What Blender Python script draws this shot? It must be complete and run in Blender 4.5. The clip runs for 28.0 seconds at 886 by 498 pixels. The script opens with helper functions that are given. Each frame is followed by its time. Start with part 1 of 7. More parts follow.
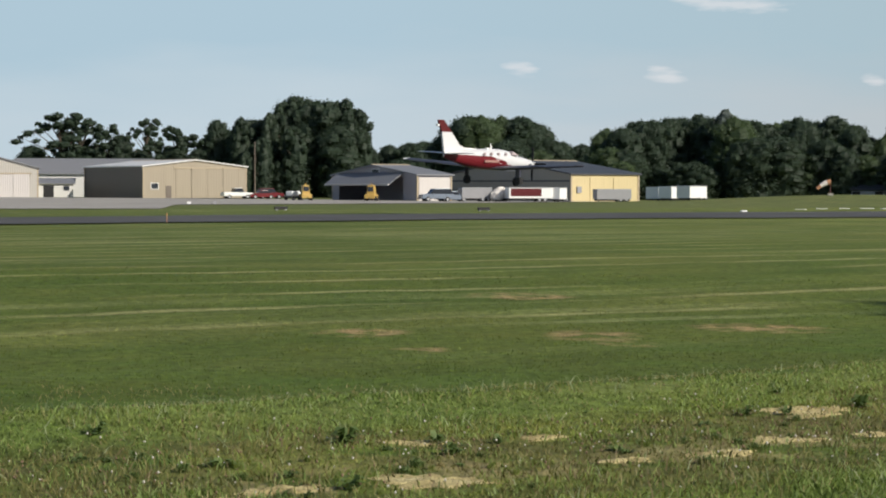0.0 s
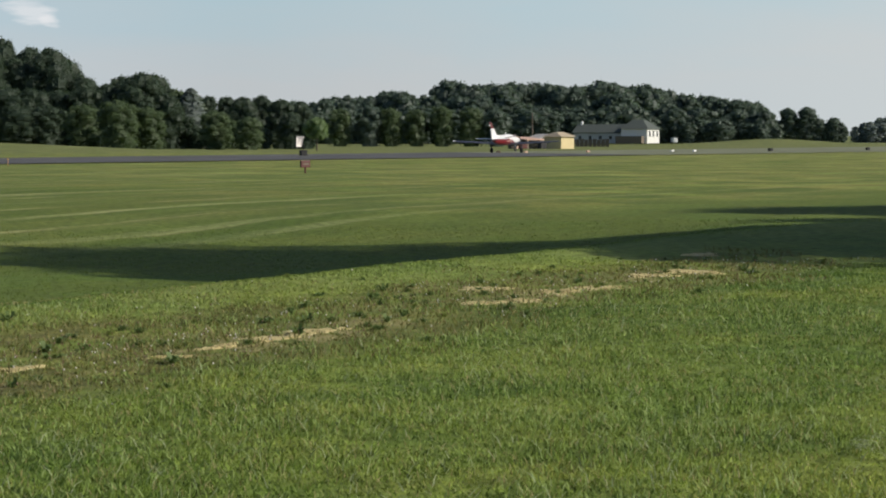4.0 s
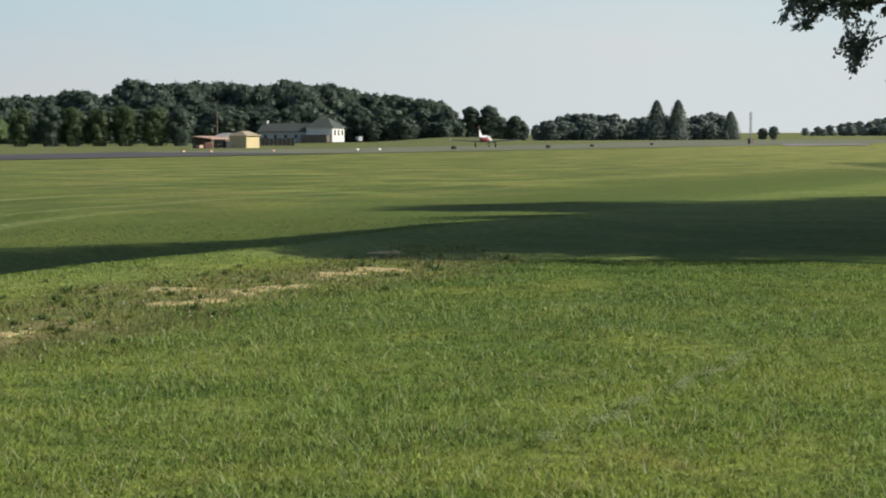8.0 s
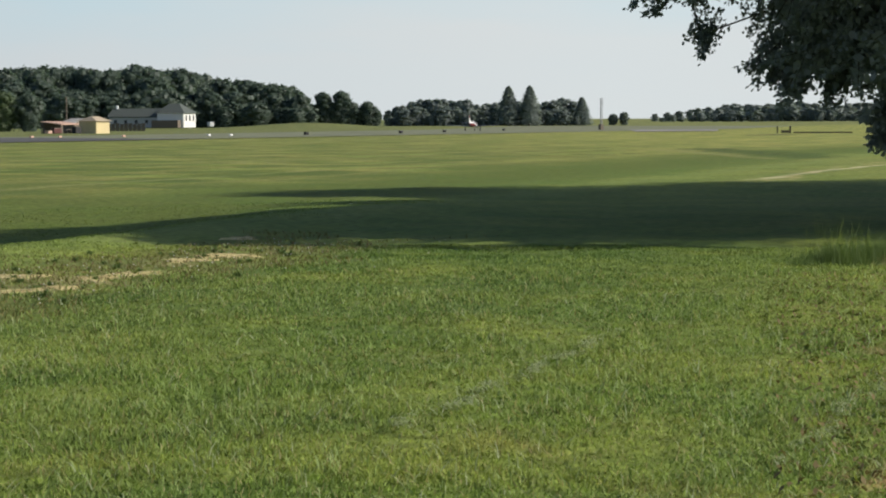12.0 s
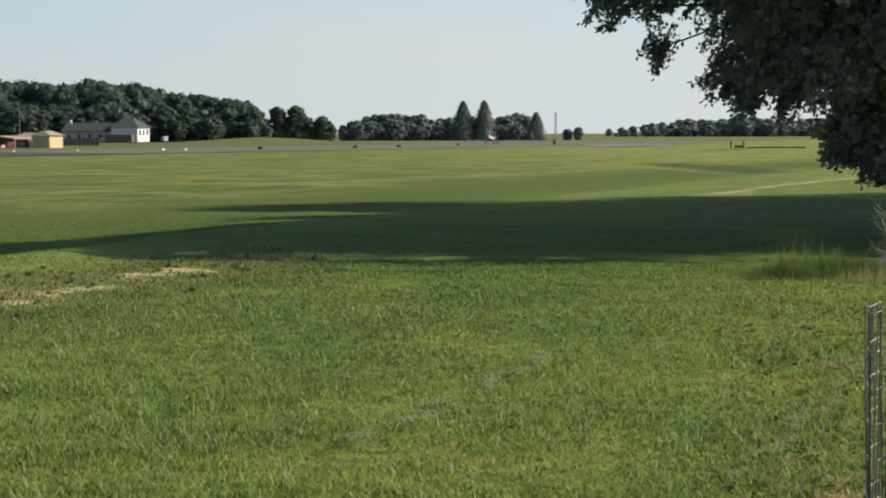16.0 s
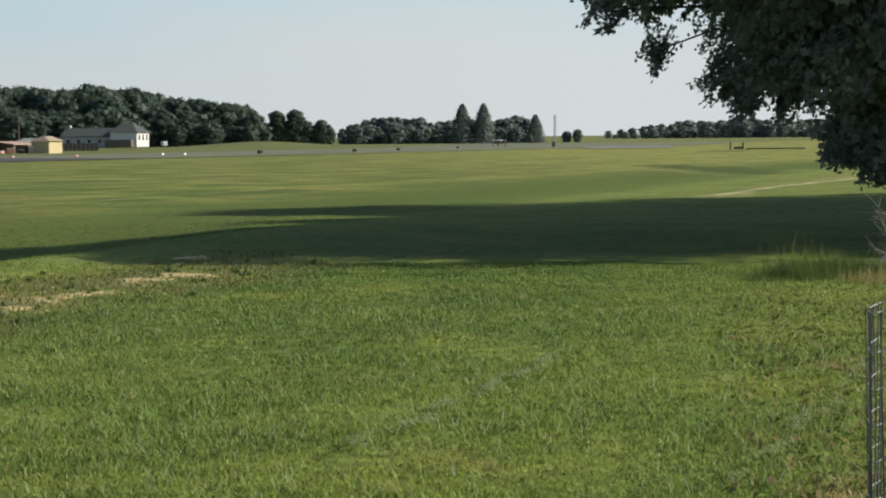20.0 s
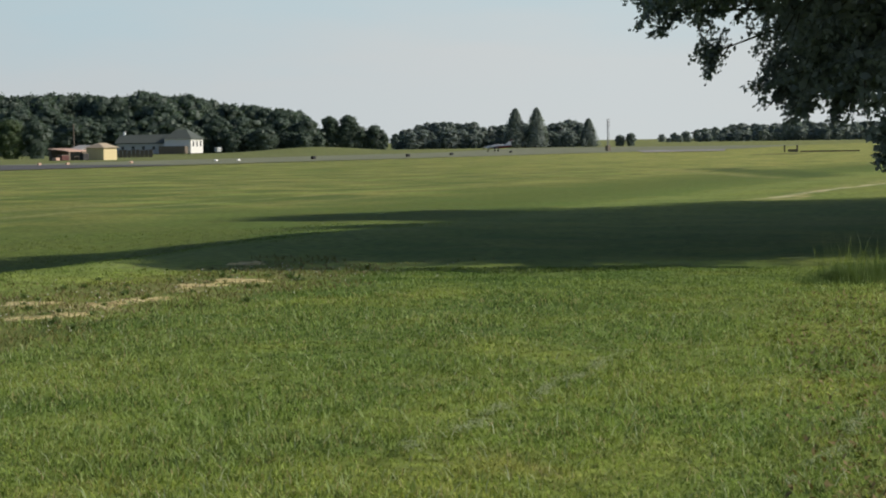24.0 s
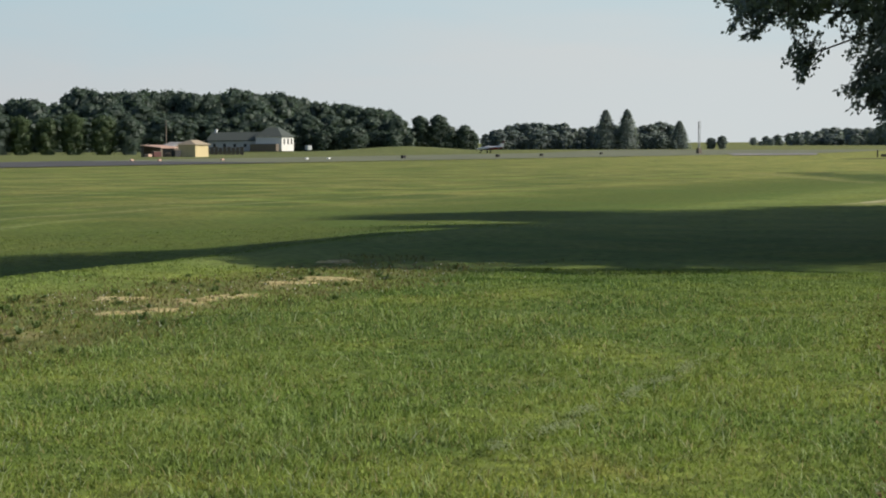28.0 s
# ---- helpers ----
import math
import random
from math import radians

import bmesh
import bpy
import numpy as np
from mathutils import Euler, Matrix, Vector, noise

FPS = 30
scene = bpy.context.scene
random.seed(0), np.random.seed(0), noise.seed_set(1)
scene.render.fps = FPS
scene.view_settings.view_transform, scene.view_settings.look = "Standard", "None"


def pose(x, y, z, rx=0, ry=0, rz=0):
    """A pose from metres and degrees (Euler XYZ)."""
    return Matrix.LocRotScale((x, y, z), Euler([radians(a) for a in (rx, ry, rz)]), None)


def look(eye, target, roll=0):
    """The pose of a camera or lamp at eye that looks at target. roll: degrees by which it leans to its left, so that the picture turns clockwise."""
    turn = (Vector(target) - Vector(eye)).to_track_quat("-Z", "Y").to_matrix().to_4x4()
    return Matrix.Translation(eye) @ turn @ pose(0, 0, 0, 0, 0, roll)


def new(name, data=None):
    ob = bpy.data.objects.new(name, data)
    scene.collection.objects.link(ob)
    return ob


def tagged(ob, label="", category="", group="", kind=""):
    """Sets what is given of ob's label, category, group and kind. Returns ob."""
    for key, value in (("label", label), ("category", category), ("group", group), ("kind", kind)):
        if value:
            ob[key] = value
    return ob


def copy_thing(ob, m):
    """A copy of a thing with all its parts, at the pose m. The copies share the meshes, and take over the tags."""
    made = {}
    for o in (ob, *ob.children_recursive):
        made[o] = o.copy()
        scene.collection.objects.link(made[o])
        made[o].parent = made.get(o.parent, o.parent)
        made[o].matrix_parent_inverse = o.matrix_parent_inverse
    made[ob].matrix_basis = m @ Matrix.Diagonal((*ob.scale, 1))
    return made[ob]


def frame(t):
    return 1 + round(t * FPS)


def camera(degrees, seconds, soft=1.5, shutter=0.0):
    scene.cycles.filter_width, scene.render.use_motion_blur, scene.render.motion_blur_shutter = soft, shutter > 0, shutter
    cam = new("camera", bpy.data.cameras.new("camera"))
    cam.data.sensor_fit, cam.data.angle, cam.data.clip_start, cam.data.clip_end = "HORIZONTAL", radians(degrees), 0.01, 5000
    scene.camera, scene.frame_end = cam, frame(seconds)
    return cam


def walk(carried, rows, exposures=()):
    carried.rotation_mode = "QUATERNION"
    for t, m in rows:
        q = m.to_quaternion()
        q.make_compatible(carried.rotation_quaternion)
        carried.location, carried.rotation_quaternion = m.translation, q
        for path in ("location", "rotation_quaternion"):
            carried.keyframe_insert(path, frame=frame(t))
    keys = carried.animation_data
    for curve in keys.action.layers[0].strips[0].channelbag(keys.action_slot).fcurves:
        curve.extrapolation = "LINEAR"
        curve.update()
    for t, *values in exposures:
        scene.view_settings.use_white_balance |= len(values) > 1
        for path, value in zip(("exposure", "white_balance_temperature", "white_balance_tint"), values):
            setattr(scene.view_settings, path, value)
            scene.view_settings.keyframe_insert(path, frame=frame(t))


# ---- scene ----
# An airfield seen from its grass edge: one eye that turns in place and follows a landing aeroplane.
EYE = 1.65
cam = camera(24.0, 28.0, soft=2.0)
# seconds, yaw, pitch, roll
ROWS = [
    (0.0, 0.003, -1.716, -0.138), (0.5, -5.508, -1.858, 0.15), (0.7, -7.058, -1.984, 0.152), (1.0, -9.276, -2.209, 0.137),
    (1.1, -9.977, -2.324, 0.132), (1.5, -12.355, -3.005, 0.082), (2.0, -15.92, -2.918, -0.788), (2.4, -18.76, -3.06, -0.9), (2.5, -19.405, -3.301, -0.917),
    (3.0, -21.816, -3.665, -0.672), (3.5, -23.619, -3.327, -0.256), (5.5, -28.359, -3.126, 0.06), (6.0, -29.682, -2.951, -0.057),
    (6.5, -30.94, -3.165, -0.003), (7.0, -32.28, -3.33, 0.019), (7.5, -33.233, -3.349, 0.097), (8.0, -33.653, -3.198, 0.248),
    (8.5, -33.811, -3.162, 0.371), (9.0, -34.116, -3.301, 0.455), (9.5, -34.572, -3.379, 0.332), (10.0, -35.416, -3.565, 0.321),
    (10.5, -36.354, -3.71, 0.238), (11.0, -36.914, -3.717, 0.244), (11.5, -37.366, -3.769, 0.284), (12.0, -37.701, -3.609, 0.196),
    (12.5, -37.964, -3.447, 0.326), (14.5, -38.334, -3.69, 0.228), (15.0, -38.501, -3.531, 0.208), (15.5, -38.848, -3.291, 0.206),
    (16.0, -38.948, -3.208, 0.126), (16.5, -39.015, -3.234, 0.111), (17.0, -39.004, -3.164, 0.259), (17.5, -38.96, -3.108, 0.323),
    (18.0, -39.06, -3.183, 0.285), (18.5, -39.227, -3.246, 0.304), (19.0, -39.281, -3.061, 0.323), (19.5, -39.232, -2.927, 0.4),
    (20.0, -38.966, -3.125, 0.485), (20.5, -38.591, -3.298, 0.601), (21.0, -38.232, -3.178, 0.61), (21.5, -38.098, -3.062, 0.638),
    (23.5, -37.718, -2.825, 0.792), (24.0, -37.512, -2.981, 0.825), (24.5, -37.134, -2.999, 0.769), (25.0, -36.815, -2.859, 0.704),
    (25.5, -36.567, -2.615, 0.809), (26.0, -36.335, -2.604, 0.744), (26.5, -36.139, -2.65, 0.589), (27.0, -35.774, -2.723, 0.501),
    (27.5, -35.426, -2.806, 0.348), (28.0, -35.039, -2.952, 0.178),
]
walk(cam, [(t, pose(0, 0, EYE, 90 + pitch, roll, yaw)) for t, yaw, pitch, roll in ROWS], ((0.0, -0.08), (0.7, -0.15), (1.0, -0.21), (1.5, -0.06), (2.0, 0.11), (2.5, 0.05), (3.0, -0.03), (5.5, 0.09), (8.0, 0.16), (10.0, 0.23), (12.0, 0.2), (15.0, 0.17), (17.0, 0.14), (21.0, 0.11), (24.0, 0.01), (26.0, 0.08), (28.0, 0.06)))

# ---- light ----
SUN_AZ, SUN_EL = -127.0, 30.0
world = bpy.data.worlds.new("sky")
scene.world = world
world.use_nodes = True


def sky_world():
    n, l = world.node_tree.nodes, world.node_tree.links
    n.clear()
    out = n.new("ShaderNodeOutputWorld")
    bg = n.new("ShaderNodeBackground")
    sky = n.new("ShaderNodeTexSky")
    sky.sky_type = "NISHITA"
    sky.sun_disc = False
    sky.sun_elevation = radians(SUN_EL)
    sky.sun_rotation = radians(-SUN_AZ)
    sky.air_density, sky.dust_density, sky.ozone_density = 1.0, 2.0, 1.0
    # a veil of haze: a greyish layer low down under clearer blue, warmer to the east, with a few small puffs
    tc = n.new("ShaderNodeTexCoord")
    mp = n.new("ShaderNodeMapping")
    mp.inputs["Scale"].default_value = (1.0, 1.0, 5.0)
    l.new(tc.outputs["Generated"], mp.inputs["Vector"])

    def tex(scale, detail):
        t = n.new("ShaderNodeTexNoise")
        t.inputs["Scale"].default_value, t.inputs["Detail"].default_value = scale, detail
        l.new(mp.outputs["Vector"], t.inputs["Vector"])
        return t.outputs["Fac"]

    def calc(op, a, b=0.0, clamp=False):
        k = n.new("ShaderNodeMath")
        k.operation, k.use_clamp = op, clamp
        for i, v in enumerate((a, b)):
            if isinstance(v, (int, float)):
                k.inputs[i].default_value = v
            else:
                l.new(v, k.inputs[i])
        return k.outputs[0]

    def blend(fac, a, b):
        k = n.new("ShaderNodeMix")
        k.data_type = "RGBA"
        l.new(fac, k.inputs["Factor"])
        for s, v in (("A", a), ("B", b)):
            if isinstance(v, tuple):
                k.inputs[s].default_value = (*v, 1)
            else:
                l.new(v, k.inputs[s])
        return k.outputs["Result"]

    sep = n.new("ShaderNodeSeparateXYZ")
    l.new(tc.outputs["Generated"], sep.inputs[0])
    east1 = calc("MULTIPLY", calc("ADD", sep.outputs["X"], 0.05), 2.6, True)
    east2 = calc("MULTIPLY", calc("SUBTRACT", sep.outputs["X"], 0.33), 2.9, True)
    haze = blend(east2, blend(east1, HAZE[0], HAZE[1]), HAZE[2])
    clear = blend(east2, blend(east1, CLEAR[0], CLEAR[1]), CLEAR[2])
    wob = calc("ADD", calc("MULTIPLY", calc("SUBTRACT", tex(2.6, 3), 0.5), 0.06), calc("MULTIPLY", calc("SUBTRACT", tex(9.0, 6), 0.5), 0.05))
    layer = calc("MULTIPLY", calc("SUBTRACT", 0.068, calc("ADD", sep.outputs["Z"], wob)), 26.0, True)
    col = blend(calc("MULTIPLY", layer, calc("ADD", 0.6, calc("MULTIPLY", tex(5.0, 5), 0.6)), True), clear, haze)
    deep = n.new("ShaderNodeMix")
    deep.data_type, deep.blend_type = "RGBA", "MULTIPLY"
    deep.inputs["Factor"].default_value = 1.0
    l.new(sky.outputs["Color"], deep.inputs["A"])
    deep.inputs["B"].default_value = (0.50, 0.56, 0.66, 1)
    up = calc("MULTIPLY", calc("SUBTRACT", sep.outputs["Z"], 0.10), 4.5, True)
    col = blend(up, col, deep.outputs["Result"])
    # small bright puffs: bearing, elevation, half width, half height
    for az, el, w, h in ((-2.1, 3.22, 0.55, 0.22), (-6.1, 3.0, 0.65, 0.26), (-13.9, 3.3, 0.75, 0.42), (-14.4, 3.05, 0.3, 0.2), (-7.9, 4.95, 1.7, 0.22), (-11.6, 2.9, 0.4, 0.18)):
        d = n.new("ShaderNodeVectorMath")
        d.operation = "SUBTRACT"
        l.new(tc.outputs["Generated"], d.inputs[0])
        ca, sa, ce = math.cos(radians(az)), math.sin(radians(az)), math.cos(radians(el))
        d.inputs[1].default_value = (-sa * ce, ca * ce, math.sin(radians(el)))
        q = n.new("ShaderNodeSeparateXYZ")
        l.new(d.outputs[0], q.inputs[0])
        u = calc("DIVIDE", calc("ADD", calc("MULTIPLY", q.outputs["X"], ca), calc("MULTIPLY", q.outputs["Y"], sa)), radians(w))
        v = calc("DIVIDE", calc("ADD", q.outputs["Z"], calc("MULTIPLY", u, radians(h) * 0.35)), radians(h))
        r2 = calc("ADD", calc("MULTIPLY", u, u), calc("MULTIPLY", v, v))
        k = calc("SUBTRACT", 1.0, calc("ADD", r2, calc("MULTIPLY", calc("SUBTRACT", tex(60.0, 5), 0.5), 3.0)), True)
        near = calc("LESS_THAN", r2, 5.0)
        col = blend(calc("MULTIPLY", calc("MULTIPLY", k, near), 0.55), col, PUFF)
    l.new(col, bg.inputs["Color"])
    bg.inputs["Strength"].default_value = 0.115
    l.new(bg.outputs["Background"], out.inputs["Surface"])


HAZE = ((5.0, 5.9, 6.5), (4.45, 4.7, 4.85), (5.2, 5.5, 5.55))
CLEAR = ((3.95, 5.3, 6.2), (3.7, 4.8, 5.3), (4.5, 5.45, 5.8))
PUFF = (7.4, 7.3, 7.4)
sky_world()
sun = new("sun", bpy.data.lights.new("sun", "SUN"))
sun.data.energy, sun.data.angle, sun.data.color = 5.0, radians(0.6), (1.0, 0.93, 0.82)


def P(az, r, z=0.0):
    """A place at a bearing (degrees, anticlockwise from north), a range and a height."""
    return Vector((-math.sin(radians(az)) * r, math.cos(radians(az)) * r, z))


sun.matrix_world = look(P(SUN_AZ, 50, 50 * math.tan(radians(SUN_EL))), (0, 0, 0))

# ---- materials ----


def nodes_of(name, rough=0.8, metal=0.0):
    m = bpy.data.materials.new(name)
    m.use_nodes = True
    n, l = m.node_tree.nodes, m.node_tree.links
    b = n["Principled BSDF"]
    b.inputs["Roughness"].default_value = rough
    b.inputs["Metallic"].default_value = metal
    return m, n, l, b


def noise_tex(n, l, scale, detail=4.0, src=None, stretch=None):
    t = n.new("ShaderNodeTexNoise")
    t.inputs["Scale"].default_value = scale
    t.inputs["Detail"].default_value = detail
    if src is None:
        src = n.new("ShaderNodeNewGeometry").outputs["Position"]
    if stretch:
        mp = n.new("ShaderNodeMapping")
        mp.inputs["Scale"].default_value = stretch
        l.new(src, mp.inputs["Vector"])
        src = mp.outputs["Vector"]
    l.new(src, t.inputs["Vector"])
    return t.outputs["Fac"]


def ramp(n, l, fac, stops):
    r = n.new("ShaderNodeValToRGB")
    while len(r.color_ramp.elements) < len(stops):
        r.color_ramp.elements.new(0.5)
    for e, (p, c) in zip(r.color_ramp.elements, stops):
        e.position, e.color = p, (*c, 1)
    l.new(fac, r.inputs["Fac"])
    return r.outputs["Color"]


def mix(n, l, fac, a, b, mode="MIX"):
    m = n.new("ShaderNodeMix")
    m.data_type, m.blend_type = "RGBA", mode
    for s, v in (("Factor", fac), ("A", a), ("B", b)):
        if isinstance(v, (int, float)):
            m.inputs[s].default_value = v
        elif isinstance(v, tuple):
            m.inputs[s].default_value = (*v, 1)
        else:
            l.new(v, m.inputs[s])
    return m.outputs["Result"]


def math_node(n, l, op, a, b=0.0, c=0.0, clamp=False):
    m = n.new("ShaderNodeMath")
    m.operation, m.use_clamp = op, clamp
    for i, v in enumerate((a, b, c)):
        if isinstance(v, (int, float)):
            m.inputs[i].default_value = v
        else:
            l.new(v, m.inputs[i])
    return m.outputs[0]


def bump(n, l, b, height, strength, dist):
    k = n.new("ShaderNodeBump")
    k.inputs["Strength"].default_value = strength
    k.inputs["Distance"].default_value = dist
    l.new(height, k.inputs["Height"])
    l.new(k.outputs["Normal"], b.inputs["Normal"])


def paint(name, col, rough=0.5, metal=0.0, dirt=0.25, scale=1.5):
    """Painted or bare surface with grime and wear at two scales."""
    m, n, l, b = nodes_of(name, rough, metal)
    src = n.new("ShaderNodeTexCoord").outputs["Object"]
    f = noise_tex(n, l, scale, 5, src)
    g = noise_tex(n, l, scale * 9, 3, src)
    c = mix(n, l, math_node(n, l, "MULTIPLY", f, dirt), col, tuple(v * 0.45 for v in col))
    c = mix(n, l, math_node(n, l, "MULTIPLY", g, dirt * 0.5), c, tuple(v * 0.7 for v in col))
    l.new(c, b.inputs["Base Color"])
    l.new(math_node(n, l, "ADD", math_node(n, l, "MULTIPLY", g, 0.25), rough - 0.12), b.inputs["Roughness"])
    return m


def sheet_metal(name, col, rough=0.5, pitch=0.3):
    """Ribbed steel cladding: upright ribs, streaks of grime running down."""
    m, n, l, b = nodes_of(name, rough)
    src = n.new("ShaderNodeTexCoord").outputs["Object"]
    sx = n.new("ShaderNodeSeparateXYZ")
    l.new(src, sx.inputs[0])
    along = math_node(n, l, "ADD", sx.outputs["X"], sx.outputs["Y"])
    w = math_node(n, l, "SINE", math_node(n, l, "MULTIPLY", along, 2 * math.pi / pitch))
    streak = noise_tex(n, l, 1.0, 4, src, (1.4, 1.4, 0.12))
    big = noise_tex(n, l, 0.25, 3, src)
    c = mix(n, l, math_node(n, l, "MULTIPLY", streak, 0.35), col, tuple(v * 0.6 for v in col))
    c = mix(n, l, math_node(n, l, "MULTIPLY", big, 0.3), c, tuple(v * 0.75 for v in col))
    l.new(c, b.inputs["Base Color"])
    bump(n, l, b, w, 0.5, 0.03)
    return m


def leaf_mat(name, dark, light, trans=0.25, rough=0.6, gloss=0.25):
    m, n, l, b = nodes_of(name, rough)
    g = n.new("ShaderNodeNewGeometry")
    oi = n.new("ShaderNodeObjectInfo")
    f = math_node(n, l, "ADD", math_node(n, l, "MULTIPLY", g.outputs["Random Per Island"], 0.6), math_node(n, l, "MULTIPLY", oi.outputs["Random"], 0.4))
    c = ramp(n, l, f, ((0.0, dark), (1.0, light)))
    l.new(c, b.inputs["Base Color"])
    b.inputs["Specular IOR Level"].default_value = gloss
    tr = n.new("ShaderNodeBsdfTranslucent")
    l.new(mix(n, l, 0.5, c, (light[0] * 1.6, light[1] * 1.7, light[2] * 0.8)), tr.inputs["Color"])
    ms = n.new("ShaderNodeMixShader")
    ms.inputs[0].default_value = trans
    l.new(b.outputs[0], ms.inputs[1])
    l.new(tr.outputs[0], ms.inputs[2])
    l.new(ms.outputs[0], n["Material Output"].inputs["Surface"])
    return m


# the worn track along the ditch: start, direction, and its left normal
TRACK, TU, TN = (0.0, 13.0), (0.846, 0.533), (-0.533, 0.846)
# the runway's heading
RH = (0.763, 0.646)


# bare patches in the track: place, half length along it, half width across it
BARE = ((-0.93, 11.26, 0.34, 0.2), (-0.06, 11.6, 0.38, 0.3), (1.13, 12.65, 0.15, 0.13), (1.75, 12.95, 0.24, 0.17), (2.25, 13.75, 0.28, 0.2), (2.73, 15.48, 0.5, 0.26), (2.93, 14.23, 0.14, 0.14), (0.66, 13.75, 0.18, 0.16), (-0.18, 13.5, 0.24, 0.18), (3.53, 14.75, 0.2, 0.14), (4.71, 14.92, 0.18, 0.15), (5.3, 15.5, 0.22, 0.13), (5.84, 15.79, 0.3, 0.18), (6.4, 16.3, 0.44, 0.26), (8.81, 17.89, 0.26, 0.26), (9.6, 19.52, 0.34, 0.26), (9.33, 18.0, 0.24, 0.2), (10.08, 18.79, 0.28, 0.2), (10.7, 19.05, 0.4, 0.32), (12.23, 20.59, 0.45, 0.34), (13.06, 21.13, 0.45, 0.34), (15.16, 24.16, 0.3, 0.3))


def bare_at(x, y, grow=1.0):
    """True where the bare patches lie."""
    hit = np.zeros(np.shape(x), bool)
    for cx, cy, hl, hw in BARE:
        al, ac = (x - cx) * TU[0] + (y - cy) * TU[1], (x - cx) * TN[0] + (y - cy) * TN[1]
        hit |= (al / hl) ** 2 + (ac / hw) ** 2 < grow
    return hit


def track_v(x, y):
    """Distance north of the worn track, which bends toward the eye in the west."""
    al = x * TU[0] + (y - TRACK[1]) * TU[1]
    return x * TN[0] + (y - TRACK[1]) * TN[1] + 0.5 - 0.03 * np.clip(al, 0, 25)


# places scalped by the mower, and dry ground by the fence: middle and half width, half depth
SCALPED = ((2.07, 28.6, 0.75, 1.1), (2.45, 27.4, 0.55, 0.5), (4.7, 30.4, 1.3, 0.9), (1.43, 35.9, 1.2, 0.8), (-1.12, 28.7, 0.8, 0.7), (-0.24, 26.3, 0.45, 0.5), (7.5, 6.2, 0.7, 0.4), (9.6, 7.8, 0.8, 0.4), (12.0, 9.7, 0.9, 0.4))


def field_colour(n, l, pos):
    """The growth's own colour over the field: lush, dry, clippings in swaths, bare earth. Returns colour and bareness."""
    sp = n.new("ShaderNodeSeparateXYZ")
    l.new(pos, sp.inputs[0])
    x, y = sp.outputs["X"], sp.outputs["Y"]
    flat = n.new("ShaderNodeCombineXYZ")
    l.new(x, flat.inputs[0])
    l.new(y, flat.inputs[1])
    pos = flat.outputs[0]
    big = noise_tex(n, l, 0.06, 4, pos)
    mid = noise_tex(n, l, 0.7, 5, pos)
    tuft = noise_tex(n, l, 5.5, 3, pos)
    c = ramp(n, l, mid, ((0.34, (0.09, 0.155, 0.026)), (0.5, (0.145, 0.215, 0.034)), (0.66, (0.205, 0.25, 0.046))))
    c = mix(n, l, ramp(n, l, big, ((0.45, (0, 0, 0)), (0.7, (0.6, 0.6, 0.6)))), c, (0.24, 0.225, 0.065))
    c = mix(n, l, ramp(n, l, noise_tex(n, l, 0.85, 4, pos), ((0.57, (0, 0, 0)), (0.72, (0.55, 0.55, 0.55)))), c, (0.30, 0.22, 0.07))
    # the mower's swaths of clippings: broken pale streaks and darker runs of all widths, along the runway
    across = math_node(n, l, "ADD", math_node(n, l, "MULTIPLY", x, -0.53), math_node(n, l, "MULTIPLY", y, 0.848))
    lengthwise = math_node(n, l, "ADD", math_node(n, l, "MULTIPLY", x, 0.848), math_node(n, l, "MULTIPLY", y, 0.53))
    reach = math_node(n, l, "MULTIPLY", math_node(n, l, "SUBTRACT", across, 20.0), 0.2, clamp=True)

    def run(fine, long, detail, stops):
        k = n.new("ShaderNodeCombineXYZ")
        l.new(math_node(n, l, "MULTIPLY", lengthwise, long), k.inputs[0])
        l.new(math_node(n, l, "MULTIPLY", across, fine), k.inputs[1])
        return ramp(n, l, noise_tex(n, l, 1.0, detail, k.outputs[0]), stops)
    dk = run(0.42, 0.035, 3, ((0.34, (0.75, 0.75, 0.75)), (0.5, (0, 0, 0))))
    c = mix(n, l, math_node(n, l, "MULTIPLY", dk, reach), c, (0.065, 0.105, 0.02))
    soft = run(0.30, 0.03, 4, ((0.5, (0, 0, 0)), (0.7, (0.6, 0.6, 0.6))))
    c = mix(n, l, math_node(n, l, "MULTIPLY", soft, reach), c, (0.28, 0.31, 0.09))
    sw = math_node(n, l, "MAXIMUM", run(0.8, 0.02, 2, ((0.57, (0, 0, 0)), (0.62, (1, 1, 1)))), math_node(n, l, "MULTIPLY", run(0.25, 0.012, 4, ((0.52, (0, 0, 0)), (0.6, (1, 1, 1)))), math_node(n, l, "MULTIPLY", math_node(n, l, "SUBTRACT", across, 38.0), 0.05, clamp=True)))
    brk = ramp(n, l, noise_tex(n, l, 0.09, 4, pos), ((0.36, (0.12, 0.12, 0.12)), (0.56, (1, 1, 1))))
    c = mix(n, l, math_node(n, l, "MULTIPLY", math_node(n, l, "MULTIPLY", sw, brk), math_node(n, l, "MULTIPLY", reach, 0.85)), c, (0.58, 0.62, 0.28))
    along0 = math_node(n, l, "ADD", math_node(n, l, "MULTIPLY", x, 0.848), math_node(n, l, "MULTIPLY", y, 0.53))
    bands = n.new("ShaderNodeCombineXYZ")
    l.new(math_node(n, l, "MULTIPLY", along0, 0.05), bands.inputs[0])
    l.new(math_node(n, l, "MULTIPLY", across, 0.3), bands.inputs[1])
    dry = ramp(n, l, noise_tex(n, l, 1.0, 5, bands.outputs[0]), ((0.46, (0, 0, 0)), (0.66, (0.8, 0.8, 0.8))))
